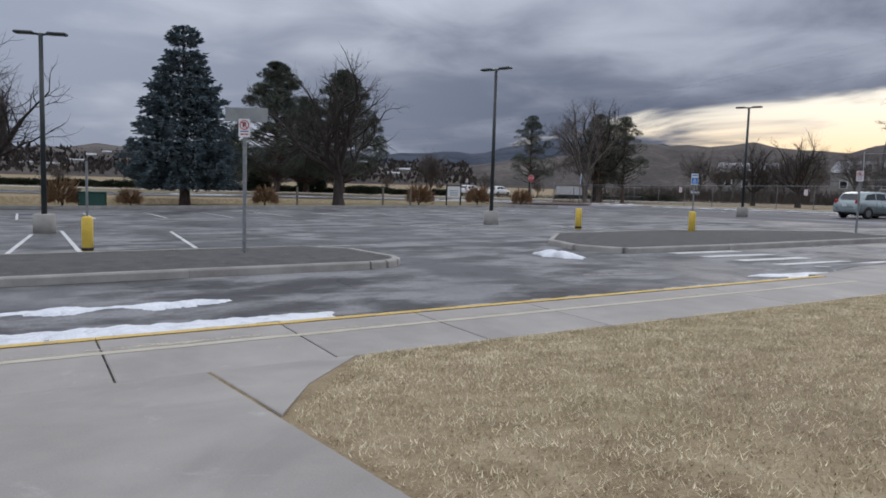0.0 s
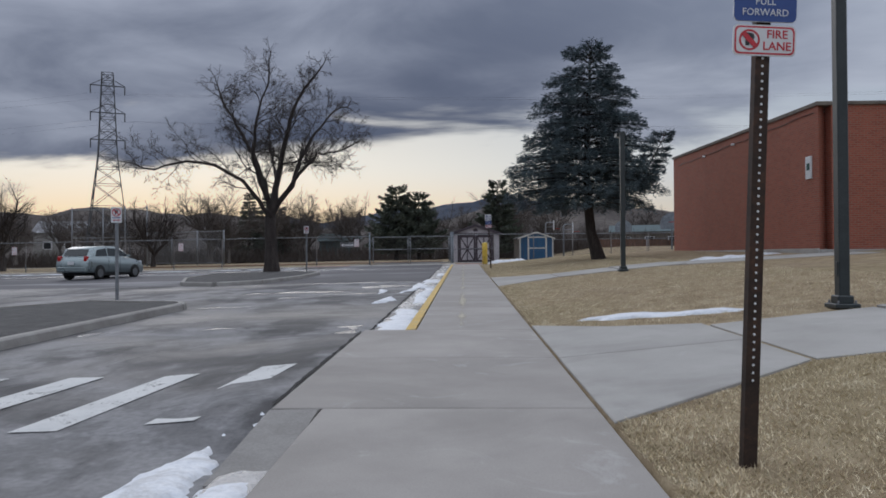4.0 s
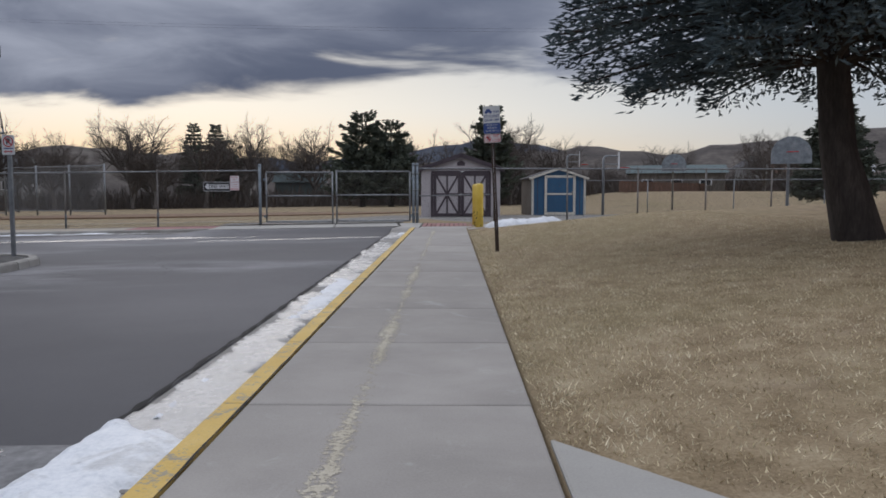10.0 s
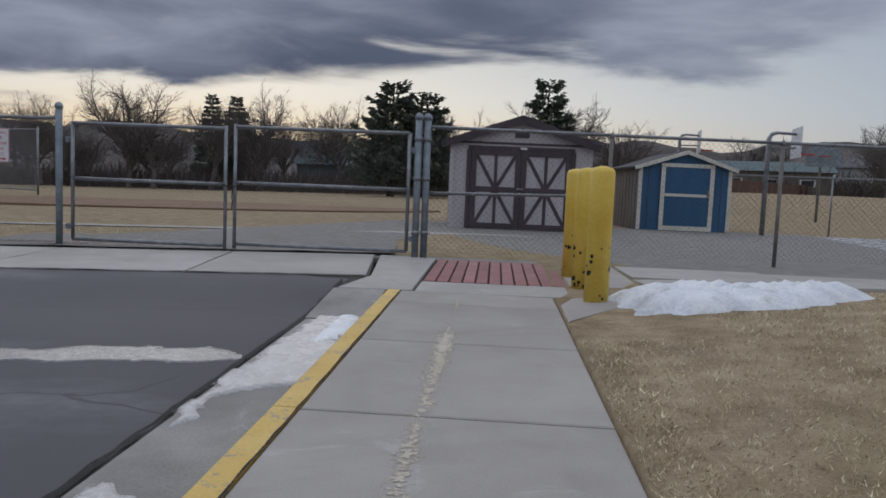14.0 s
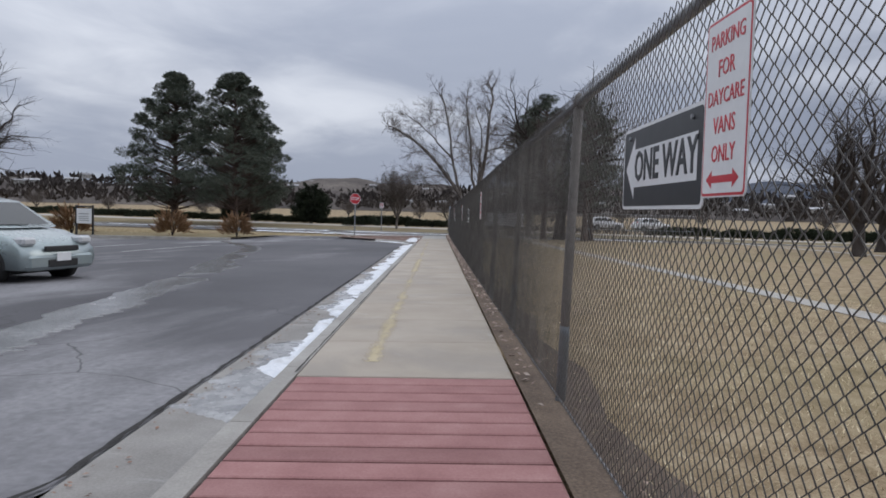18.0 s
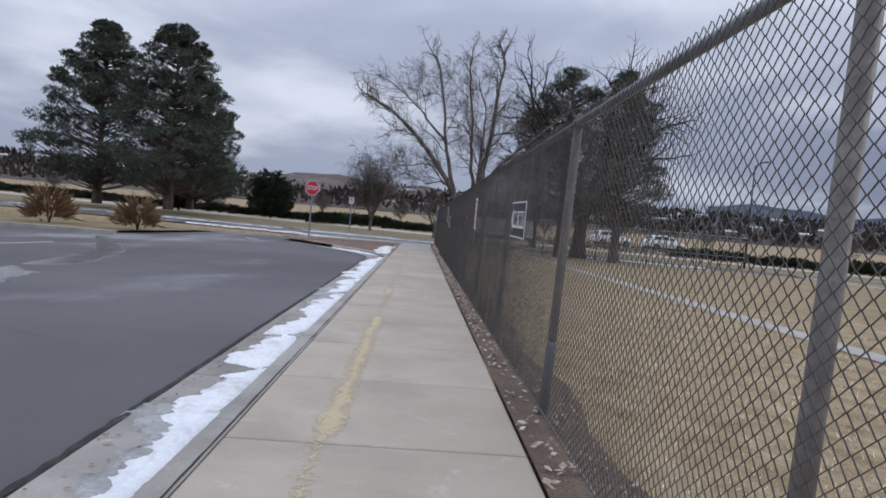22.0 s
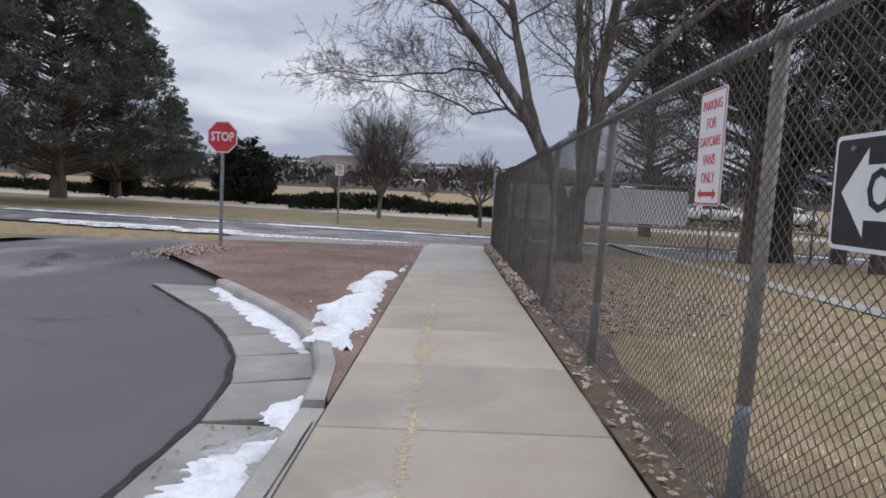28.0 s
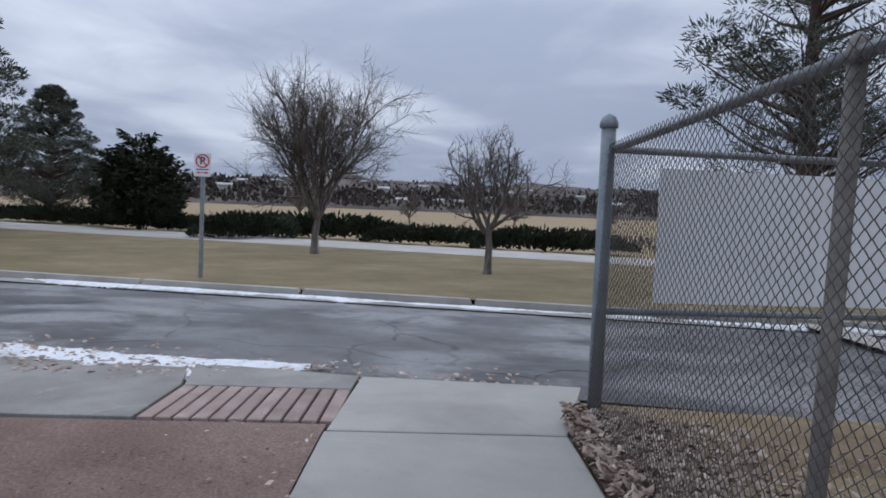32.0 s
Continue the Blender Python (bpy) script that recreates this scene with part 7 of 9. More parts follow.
def pine(name, label, at, seed, height, radius, bare=1.3, clusters=150, per=46, needle="pine", bark="bark_brown", trunk_r=0.22, tuft=0.30, wide=0.05, size=0.55, lean=(0, 0), top=0.75, turn=0.0):
    """A broad pine: limbs that end in clumps of needles, with light between the clumps."""
    rng = np.random.default_rng(seed)
    t = thing(name, label, "tree", at, turn)
    obj("trunk", tubes_mesh("trunk", [([(lean[0] * z, lean[1] * z, z - (0.1 if z == 0 else 0)) for z in np.linspace(0, height * 0.93, 9)], [trunk_r * (1.3 if k == 0 else 1.0) * (1 - k / 9) + 0.015 for k in range(9)])], 9), bark, t)
    wood, P_, D_, L_ = [], [], [], []
    for c in range(clusters):
        u = rng.uniform(0, 1) ** 0.9
        z = bare + (height - bare) * u
        prof = (0.05 + 0.95 * (1 - u) ** 0.66) * min(1.0, 0.62 + 1.9 * u)
        a = rng.uniform(0, 6.283)
        r = radius * prof * rng.uniform(0.06, 1.0) ** 0.42
        cpos = np.array([math.cos(a) * r + lean[0] * z, math.sin(a) * r + lean[1] * z, z + 0.12 * r])
        foot = np.array([lean[0] * z, lean[1] * z, max(z - 0.30 * r - 0.1, 0.6)])
        mid = (cpos + foot) / 2 + np.array([0, 0, -0.06 * r])
        wood.append((np.array([foot, mid, cpos]), [0.03 + 0.012 * r, 0.02, 0.008]))
        k = int(per * rng.uniform(0.7, 1.2))
        off = rng.normal(0, 1, (k, 3))
        off /= np.linalg.norm(off, axis=1)[:, None]
        rad = size * (1 - 0.5 * u) * rng.uniform(0.6, 1.15) * rng.uniform(0.25, 1.0, k) ** 0.5
        o = off * rad[:, None] * np.array([1.15, 1.15, 0.5])
        P_.append(cpos + o)
        dd = off * np.array([1, 1, 0.7]) + rng.normal(0, 0.35, (k, 3))
        dd[:, 2] += 0.35
        D_.append(dd), L_.append(tuft * rng.uniform(0.6, 1.25, k))
    obj("limb_frame", tubes_mesh("limb_frame", wood, 4), bark, t)
    P_, D_, L_ = np.concatenate(P_), np.concatenate(D_), np.concatenate(L_)
    obj("crown", tufts("crown", P_, D_, L_, np.full(len(P_), wide), seed), needle, t)
    return t


def clone(src, x, y, z, turn, s, label=""):
    e = copy_thing(src, pose(x, y, z, 0, 0, turn))
    e.scale = (s, s, s)
    if label:
        tagged(e, label)
    return e


ISLAND_LIMBS = [
    ([(0, 0, 1.75), (-0.25, -0.1, 2.05), (-0.8, -0.3, 2.85), (-1.8, -0.5, 3.4), (-2.8, -0.6, 3.4), (-3.5, -0.7, 3.1)], 0.085, 2.1),
    ([(0, 0, 1.85), (-0.2, 0.3, 2.85), (-0.55, 0.6, 3.85), (-1.1, 0.9, 4.9), (-1.45, 1.0, 5.5)], 0.10, 2.1),
    ([(0, 0, 1.9), (0.2, -0.1, 3.0), (0.45, -0.3, 4.2), (0.7, -0.4, 5.2), (1.0, -0.5, 5.9)], 0.12, 2.1),
    ([(0.05, 0, 1.9), (0.7, 0.4, 2.85), (1.0, 0.7, 3.85), (1.5, 1.0, 4.7), (2.1, 1.2, 5.4)], 0.10, 2.1),
    ([(0.1, 0, 2.0), (0.85, -0.6, 3.1), (1.4, -1.0, 3.7), (2.1, -1.3, 3.8)], 0.07, 1.9),
    ([(-0.1, -0.1, 2.3), (-0.6, -0.9, 3.5), (-0.5, -1.3, 4.7), (-0.2, -1.5, 5.6)], 0.08, 2.0),
    ([(0, 0.1, 1.9), (0.2, 1.0, 3.0), (0.1, 1.9, 4.0), (0.0, 2.6, 4.7)], 0.08, 2.0),
]
bare_tree("bare_tree", "large bare dark-barked tree in a kerbed island", (-6.72, 32.29, -0.06), 11, (1.9, 0.215), 7, 3.4, 1.1, 5, (10, 6, 5, 4), 0.56, 0.03, 0.17, turn=17, first=0.22, thin=0.0046, guides=ISLAND_LIMBS)
conifer("spruce", "large blue-green spruce leaning in dry lawn", (3.72, 31.29, 0.27), 21, 6.6, 2.25, 1.55, 31, 12, 9.0, 0.40, 0.26, "spruce", "bark_dark", 0.165, 0.60, 0.12, 0.011, (-0.03, 0.0), -0.09, 0.22, spur=((-0.1, 0.0, 1.9), (2.1, 0.3, 3.8), 0.72), bow=-0.28)
# trees round the far side of the car park
conifer("spruce", "blue spruce beyond the car park", (-33.5, 9.7, plane(-33, 10)), 5, 8.8, 3.0, 0.8, 32, 13, 2.6, 0.25, 0.22, "spruce", "bark_brown", 0.22, 0.8, 0.24, 0.04, ragged=0.12)
pn = pine("pine_tree", "dark broad pine beyond the street", (-48.9, 29.1, zs + 0.33), 31, 8.9, 4.1, 0.9, 300, 150, trunk_r=0.2, tuft=0.17, wide=0.020, size=0.52)
pine("pine_tree", "dark broad pine beyond the street", (-50.9, 24.7, zs + 0.27), 32, 9.2, 4.2, 0.9, 300, 150, trunk_r=0.2, tuft=0.17, wide=0.020, size=0.52)
clone(pn, -53.9, 28.6, zs + 0.3, 140, 0.82, "dark smaller pine beyond the street")
pg = pine("pine_tree", "ragged pine behind the fence", (-39.2, 46.9, zs), 33, 6.9, 2.6, 1.7, 120, 190, trunk_r=0.14, tuft=0.13, wide=0.009, size=0.46)
clone(pg, -38.2, 48.7, zs, 80, 0.98)
clone(pg, -41.2, 49.6, zs, 190, 0.9)
clone(pg, -47.3, 47.2, zs, 250, 1.05)
# the great bare tree at the fence corner and other broadleaf trees
GUIDES = [
    ([(0, -0.05, 0.3), (0.02, -0.12, 0.9), (0.05, -0.40, 1.5), (0.1, -0.75, 2.1), (0.2, -1.25, 2.8), (0.3, -1.8, 3.45), (0.45, -2.4, 4.05), (0.6, -3.0, 4.5)], 0.14, 2.1),
    ([(0.09, -0.6, 1.85), (0.1, -0.85, 2.7), (0.1, -1.05, 3.6), (0, -1.2, 4.8), (0, -1.4, 5.8)], 0.085, 2.4),
    ([(0, 0.05, 0.3), (-0.02, 0.10, 1.0), (-0.05, 0.25, 1.8), (-0.1, 0.35, 2.8), (0, 0.5, 4.0), (0.1, 0.55, 5.2), (0.1, 0.7, 6.3)], 0.15, 2.4),
    ([(-0.08, 0.3, 2.2), (0, 0.8, 2.9), (0.1, 1.5, 3.6), (0.2, 2.3, 4.3), (0.2, 3.0, 4.9)], 0.085, 2.4),
    ([(0, 0.1, 1.0), (0.5, 0, 2.0), (1.0, -0.2, 3.1), (1.5, -0.3, 4.3), (1.8, -0.5, 5.4)], 0.085, 2.4),
    ([(-0.05, 0.2, 1.6), (-0.7, 0.2, 2.6), (-1.3, 0.3, 3.8), (-1.8, 0.4, 5.2)], 0.085, 2.4),
    ([(0.1, -0.75, 2.1), (0.2, -1.1, 2.25), (0.4, -1.6, 2.2), (0.6, -2.2, 2.35), (0.8, -2.9, 2.5)], 0.028, 1.6),
    ([(0.2, -1.25, 2.8), (0.3, -1.9, 2.8), (0.5, -2.6, 2.65), (0.7, -3.3, 2.6)], 0.024, 1.5),
    ([(0.1, -1.05, 3.6), (0.3, -1.9, 4.5), (0.4, -2.7, 5.2)], 0.05, 2.0),
]
bare_tree("bare_tree", "great grey bare tree behind the fence corner", (-37.4, 43.38, -0.44), 47, (0.95, 0.185), 6, 4.3, 0.9, 5, (9, 6, 5, 4), 0.58, 0.02, 0.15, "bark", "twig", first=0.38, thin=0.003, guides=GUIDES)
bare_tree("bare_tree", "young bare tree in the verge beyond the street", (-51.1, 39.05, zs + 0.0), 51, (0.7, 0.085), 11, 2.05, 0.60, 4, (9, 8, 7), 0.56, 0.10, 0.10, "bark", "twig", up=1.0, first=0.25)
bare_tree("bare_tree", "small bare tree in the verge beyond the street", (-47.85, 42.4, zs - 0.02), 52, (0.75, 0.065), 7, 1.15, 0.95, 4, (7, 6, 5), 0.58, 0.07, 0.14, "bark", "twig", up=0.7, first=0.3)
ft = bare_tree("bare_tree", "bare spreading tree at the edge of the field", (-27.4, 55.5, -0.36), 53, (1.1, 0.2), 8, 2.6, 0.95, 4, (6, 5, 4), 0.60, 0.06, 0.16, "bark_dark", "twig_dark", up=0.8, first=0.3)
clone(ft, -19.0, 57.5, -0.3, 70, 0.85)
clone(ft, -33.5, 60.0, -0.4, 160, 1.0)
clone(ft, -32.0, 17.3, plane(-32, 17), 30, 1.42, "bare tree beyond the car park")
clone(ft, -29.5, 1.0, plane(-30, 3) - 0.1, 200, 1.25, "bare tree beyond the car park")
far_a = bare_tree("bare_tree", "distant bare tree beyond the ball field", (-20, 95, 0.1), 61, (1.9, 0.24), 9, 3.6, 1.0, 4, (7, 6, 5), 0.58, 0.05, 0.14, "bark", "twig", up=0.8, first=0.25, far=True)
far_b = bare_tree("bare_tree", "distant bare tree beyond the ball field", (-30, 92, 0.1), 62, (2.2, 0.25), 9, 4.0, 0.85, 4, (7, 6, 5), 0.56, 0.06, 0.15, "bark", "twig", up=0.95, first=0.25, far=True)
rt = random.Random(77)
clone(ft, -40.4, 47.9, zs, 120, 1.5, "tall bare tree among the pines behind the fence")
# the belt of bare trees along the west, thinner to the north
for k in range(44):
    x = -75 + 2.13 * k + rt.uniform(-1.5, 1.5)
    if -15.5 < x < -8.5:
        continue
    y = 96 + rt.uniform(-8, 14) + max(0, x) * 0.3
    clone(rt.choice((far_a, far_b)), x, y, -0.2, rt.uniform(0, 360), rt.uniform(0.5, 0.92) * (0.9 if x > 0 else 1.0))
for k in range(14):
    x = 22 + 4.2 * k + rt.uniform(-1.5, 1.5)
    clone(rt.choice((far_a, far_b)), x, 88 + rt.uniform(-10, 12) - 0.25 * k, 0.3, rt.uniform(0, 360), rt.uniform(0.55, 0.8))
# south-west clump behind the car park
for k in range(12):
    clone(rt.choice((far_a, far_b)), -82 - rt.uniform(0, 26), -20 + 9.6 * k + rt.uniform(-3, 3), zs - 0.4, rt.uniform(0, 360), rt.uniform(0.28, 0.42), "distant bare tree beyond the street")
for x, y, h in ((-31.5, 112.6, 9.8), (-29.3, 114.0, 9.9)):
    conifer("spruce", "distant dark spruce beyond the ball field", (x, y, 0), 71 + int(y), h, 2.1, 0.6, 22, 11, 1.6, 0.22, 0.15, "pine", "bark_dark", 0.2, 0.75, 0.42, 0.08)
for x, y, h, r, sd in ((-7.6, 85, 7.7, 3.1, 36), (-5.2, 85, 6.9, 2.8, 37), (3.1, 86, 8.3, 2.6, 38), (-24, 100, 6.5, 2.4, 39)):
    conifer("pine_tree", "dark pine beyond the sheds", (x, y, 0), sd, h, r, 0.7, 18, 10, 1.9, 0.10, 0.30, "pine", "bark_dark", 0.2, 0.62, 0.40, 0.07, ragged=0.24)
clone(far_a, -14.6, 100, 0, 40, 1.0, "pale bare tree beyond the ball field")
clone(far_b, 4.6, 97, 0, 130, 1.05)
conifer("spruce", "dark spruce on the far lawn", (17.5, 58, 0.4), 81, 5.2, 1.9, 0.3, 24, 12, 2.4, 0.2, 0.2, "pine", "bark_brown", 0.15, 0.8, 0.26, 0.04)

# leafless brush filling the far edges
def brush(name, label, n, place, seed, tall, material="twig", wide=0.0):
    rng = np.random.default_rng(seed)
    P_ = np.array([place(rng) for _ in range(n)])
    D_ = rng.normal(0, 0.5, (n, 3))
    D_[:, 2] = 1.0
    return tagged(obj(name, tufts(name, P_, D_, tall * rng.uniform(0.35, 1.25, n) ** 1.3, np.full(n, wide or 0.02 + 0.012 * tall), seed, 2), material), label, "brush", kind="stuff")


brush("field_brush", "grey-brown leafless brush beyond the ball field", 20000, lambda rng: (lambda x, y: (x, y, terrain(x, y) - 0.2))(rng.uniform(-95, 75), 96 + rng.uniform(-5, 12)), 5, 2.3)
brush("street_brush", "grey-brown leafless brush behind the trail", 9000, lambda rng: (lambda y: (street_x(y, -22) - 0.2 * (41 - y) - rng.uniform(0, 14), y, zs - 0.2))(rng.uniform(-40, 110)), 6, 0.6)

# juniper hedge and shrubs along the trail
def clump(name, label, at, seed, rx, ry, h, n, needle, category, tuft=0.3, wide=0.06, stems=0):
    rng = np.random.default_rng(seed)
    t = thing(name, label, category, at)
    a, u = rng.uniform(0, 6.283, n), rng.uniform(0.15, 1, n) ** 0.5
    lump = 1 + 0.22 * np.sin(a * 3 + seed) + 0.12 * np.sin(a * 7)
    x, y = np.cos(a) * rx * u * lump, np.sin(a) * ry * u * lump
    z = h * np.sqrt(np.maximum(0.0, 1.04 - u ** 2)) * rng.uniform(0.2, 1.05, n)
    d = np.stack([np.cos(a) * u, np.sin(a) * u, np.full(n, 0.7)], 1) + rng.normal(0, 0.3, (n, 3))
    obj("foliage", tufts("foliage", np.stack([x, y, z], 1), d, tuft * rng.uniform(0.6, 1.3, n), np.full(n, wide), seed), needle, t)
    st_ = [(np.array([[0, 0, -0.05], [rng.uniform(-0.3, 0.3) * rx, rng.uniform(-0.3, 0.3) * ry, h * 0.6]]), [0.03, 0.008]) for _ in range(5)]
    obj("stalk", tubes_mesh("stalk", st_, 4), "bark_dark", t)
    return t


hd = clump("juniper_hedge", "low dark juniper hedge behind the trail", (-58, 36, zs), 3, 2.6, 1.2, 0.66, 3600, "juniper", "hedge", 0.20, 0.035)
for k in range(30):
    y = -30 + 3.4 * k
    x = street_x(y, -18.6) - 0.18 * (41 - y)
    if abs(y - 52) > 4:
        e = clone(hd, x, y, zs - 0.02, rt.uniform(70, 110), rt.uniform(0.75, 1.1))
clone(pn, -64.6, 26.5, zs, 30, 0.58, "dark bushy pine behind the trail")
for x, y, s in ((-59.5, 32.0, 0.95), (-58.4, 26.5, 0.6)):
    conifer("juniper", "upright dark juniper behind the trail", (x, y, zs), 91 + int(y), 2.9 * s, 1.5 * s, 0.1, 20, 12, 3.0, 0.1, 0.5, "juniper", "bark_dark", 0.06, 0.5, 0.20, 0.03)
sh1 = clump("ornamental_grass", "tan clump of dry ornamental grass", (-32.6, 22.5, plane(-33, 22)), 5, 0.55, 0.55, 1.0, 380, "shrub", "shrub", 0.5, 0.03)
for x, y, s in ((-33.0, 26.8, 0.9), (-31.8, 4.2, 1.0), (-32.3, 13.4, 0.8), (-32.6, 29.8, 0.8), (-31.9, 7.0, 0.7)):
    clone(sh1, x, y, plane(x, y), rt.uniform(0, 360), s)

# low green cabinet, notice board and posts beyond the car park
ub = thing("utility_box", "low green utility box on the grass", "utility box", (-31.6, 5.4, plane(-31.6, 5.4)), 80)
part("cabinet", Geo().box((0, 0, 0.3), (1.1, 0.7, 0.6), 0.03), "green_box", ub)
part("lid", Geo().box((0, 0, 0.63), (1.16, 0.76, 0.06), 0.02), "green_box", ub)
nb = thing("notice_board", "white notice board on two dark posts", "notice board", (-31.2, 24.0, plane(-31.2, 24)), 78)
for sx in (-0.42, 0.42):
    part("post", Geo().box((sx, 0, 0.55), (0.07, 0.07, 1.3), 0.01), "plastic", nb)
part("board", Geo().box((0, -0.01, 0.75), (0.77, 0.05, 0.6), 0.01), "sign_white", nb)
part("header", Geo().box((0, -0.01, 1.13), (0.84, 0.09, 0.07), 0.01), "plastic", nb)
for y0, y1 in ((0.82, 0.86), (0.72, 0.75), (0.64, 0.67), (0.56, 0.59)):
    part("word_bar", Geo().box((0, -0.038, (y0 + y1) / 2), (0.5, 0.006, y1 - y0), 0.001), "sign_back", nb)
for x, y in ((-30.8, 14.6), (-30.7, 19.3), (-30.6, 20.9)):
    mp_ = thing("marker_post", "short weathered timber post on the verge", "post", (x, y, plane(x, y)), 10, "marker posts")
    part("shaft", Geo().box((0, 0, 0.45), (0.09, 0.09, 1.0), 0.012), "shed_side", mp_)

# leaves, chips and grass
def scatter(name, label, n, place, material, seed, size, flatness=0.5):
    rng = np.random.default_rng(seed)
    P_ = np.array([place(rng) for _ in range(n)])
    a = rng.uniform(0, 6.283, n)
    d = np.stack([np.cos(a), np.sin(a), rng.uniform(-flatness, flatness, n)], 1)
    s = np.stack([-np.sin(a), np.cos(a), rng.uniform(-flatness, flatness, n)], 1)
    l = (size * rng.uniform(0.6, 1.4, n))[:, None]
    mid = P_ + d * l * 0.1 + np.array([0, 0, 1.0]) * l * 0.18
    q = np.stack([P_ - d * l * 0.5, P_ + s * l * 0.33 + d * l * 0.05, P_ + d * l * 0.55, P_ - s * l * 0.33, mid], 1)
    idx = 5 * np.arange(n)[:, None]
    f = np.concatenate([idx + np.array([[0, 1, 4]]), idx + np.array([[1, 2, 4]]), idx + np.array([[2, 3, 4]]), idx + np.array([[3, 0, 4]])])
    return tagged(obj(name, raw_mesh(name, q.reshape(-1, 3), f), material), label, name.replace("_", " "), kind="stuff")


def under_fence(rng):
    x = -7 - 32.5 * rng.uniform() ** 0.7
    y = 42.22 + abs(rng.normal(0, 0.12)) - 0.05 + (0.25 * rng.uniform() if x < -30 else 0)
    return (x, y, plane(x, y) + 0.012 + 0.02 * rng.uniform())


def corner_heap(rng):
    x = -39.6 + 7.5 * rng.uniform() ** 1.4
    y = 42.16 + abs(rng.normal(0, 0.3))
    return (x, y, plane(x, y) + 0.01 + 0.09 * rng.uniform() * max(0, 1 - (y - 42.16) / 0.8))


def mulch_spot(rng):
    while True:
        x, y = rng.uniform(-39.1, -30.5), rng.uniform(37.3, 40.95)
        if y > 37.3 + (x + 36.9) * 0.6 and y < 40.9:
            s = max(abs(x + 35.6) / 3.6, abs(y - 39.6) / 1.6)
            return (x, y, plane(x, y) - 0.012 + 0.05 * max(0, 1 - min(s, 1) ** 3) + 0.006)


scatter("dead_leaves", "dead leaves blown along the fence foot", 1500, under_fence, "leaf", 1, 0.035)
scatter("gate_leaves", "shredded brown leaves at the foot of the gate post", 700, lambda rng: (lambda x, y: (x, y, plane(x, 42) + 0.024))(-4.75 + 0.5 * rng.normal(), 42.36 + 0.13 * abs(rng.normal())), "leaf", 14, 0.022, 0.4)
scatter("leaf_heap", "heap of dead leaves against the fence corner", 10000, corner_heap, "leaf", 2, 0.036, 0.8)
scatter("mulch_chips", "loose bark chips on the mulch bed", 9000, mulch_spot, "chip", 3, 0.014, 0.5)
scatter("field_leaves", "dead leaves scattered on the grass under the great tree", 7000, lambda rng: (lambda x, y: (x, y, plane(x, 42) + 0.012 + 0.015 * rng.uniform()))(rng.uniform(-39.2, -31), 42.3 + 1.9 * rng.uniform() ** 1.6), "leaf", 12, 0.036, 0.7)
scatter("leaf_pile", "pile of dead leaves and twigs at the tip of the mulch bed", 700, lambda rng: (lambda x, y: (x, y, plane(x, y) + 0.0 + 0.05 * rng.uniform()))(-36.4 + 0.55 * rng.normal(), 37.75 + 0.22 * rng.normal()), "leaf", 8, 0.04, 0.7)
scatter("stray_leaves", "stray leaves and grit on the mulch and pavement", 420, lambda rng: (lambda x, y: (x, y, plane(x, y) + 0.008))(rng.uniform(-39.5, -30.5), 40.3 + 0.75 * rng.uniform() ** 0.5), "leaf", 9, 0.026, 0.4)
scatter("street_leaves", "leaves and grit along the street gutter", 1500, lambda rng: (lambda y: (street_x(y, -0.62 + 0.22 * rng.normal()), y, zs - 0.035))(rng.uniform(33, 42.3)), "leaf", 4, 0.045, 0.3)
scatter("grit", "grit and leaf bits in the gutter", 500, lambda rng: (lambda x: (x, 40.56 + 0.1 * abs(rng.normal()), plane(x, 40.5) + LOT + 0.022))(rng.uniform(-29, -6)), "chip", 5, 0.02, 0.3)


def blades(name, label, n, place, seed, h, w, material="blade", ground=terrain):
    rng = np.random.default_rng(seed)
    xy = place(rng, n)
    m = len(xy)
    z = np.array([ground(float(x), float(y)) for x, y in xy]) - 0.006
    a = rng.uniform(0, 6.283, m)
    t = rng.uniform(0.2, 1.7, m)
    b = rng.uniform(0, 6.283, m)
    hh = h * rng.uniform(0.35, 1.15, m)
    ww = w * rng.uniform(0.7, 1.3, m)
    p = np.stack([xy[:, 0], xy[:, 1], z], 1)
    s = np.stack([np.cos(a), np.sin(a), np.zeros(m)], 1) * ww[:, None]
    top = p + np.stack([np.cos(b) * t * hh, np.sin(b) * t * hh, hh], 1)
    q = np.stack([p - s, p + s, top], 1).reshape(-1, 3)
    return tagged(obj(name, raw_mesh(name, q, np.arange(3 * m).reshape(m, 3)), material), label, "grass", kind="stuff")


def lawn_spots(rng, n):
    """More blades close to the pavement, none on the side paths."""
    x = 0.22 + 4.6 * rng.uniform(0, 1, n) ** 1.4
    y = rng.uniform(3.4, 40.12, n)
    y = np.where(rng.uniform(0, 1, n) < 0.35, rng.uniform(3.4, 13.5, n), y)
    ok = np.ones(n, bool)
    for ya, yb, y0, y1 in ((12.1, 15.95, 13.0, 14.75), (22.9, 26.8, 23.85, 25.4), (0.9, 4.37, 1.4, 3.47)):
        f = np.clip((x - 0.2) / 1.3, 0, 1)
        ok &= ~((y > ya + (y0 - ya) * f - 0.02) & (y < yb + (y1 - yb) * f + 0.02))
    ok &= ~((y > 38.6) & (x < 1.0))
    edge = 0.03 * np.sin(y * 9) + 0.02 * np.sin(y * 23)
    ok &= x > 0.222 + 0.4 * edge
    return np.stack([x, y], 1)[ok]


blades("lawn_grass", "dry tan winter grass of the lawn", 600000, lawn_spots, 1, 0.022, 0.0032)


def field_spots(rng, n):
    return np.stack([rng.uniform(-39, -5, n), 42.35 + 4.2 * rng.uniform(0, 1, n) ** 1.3], 1)


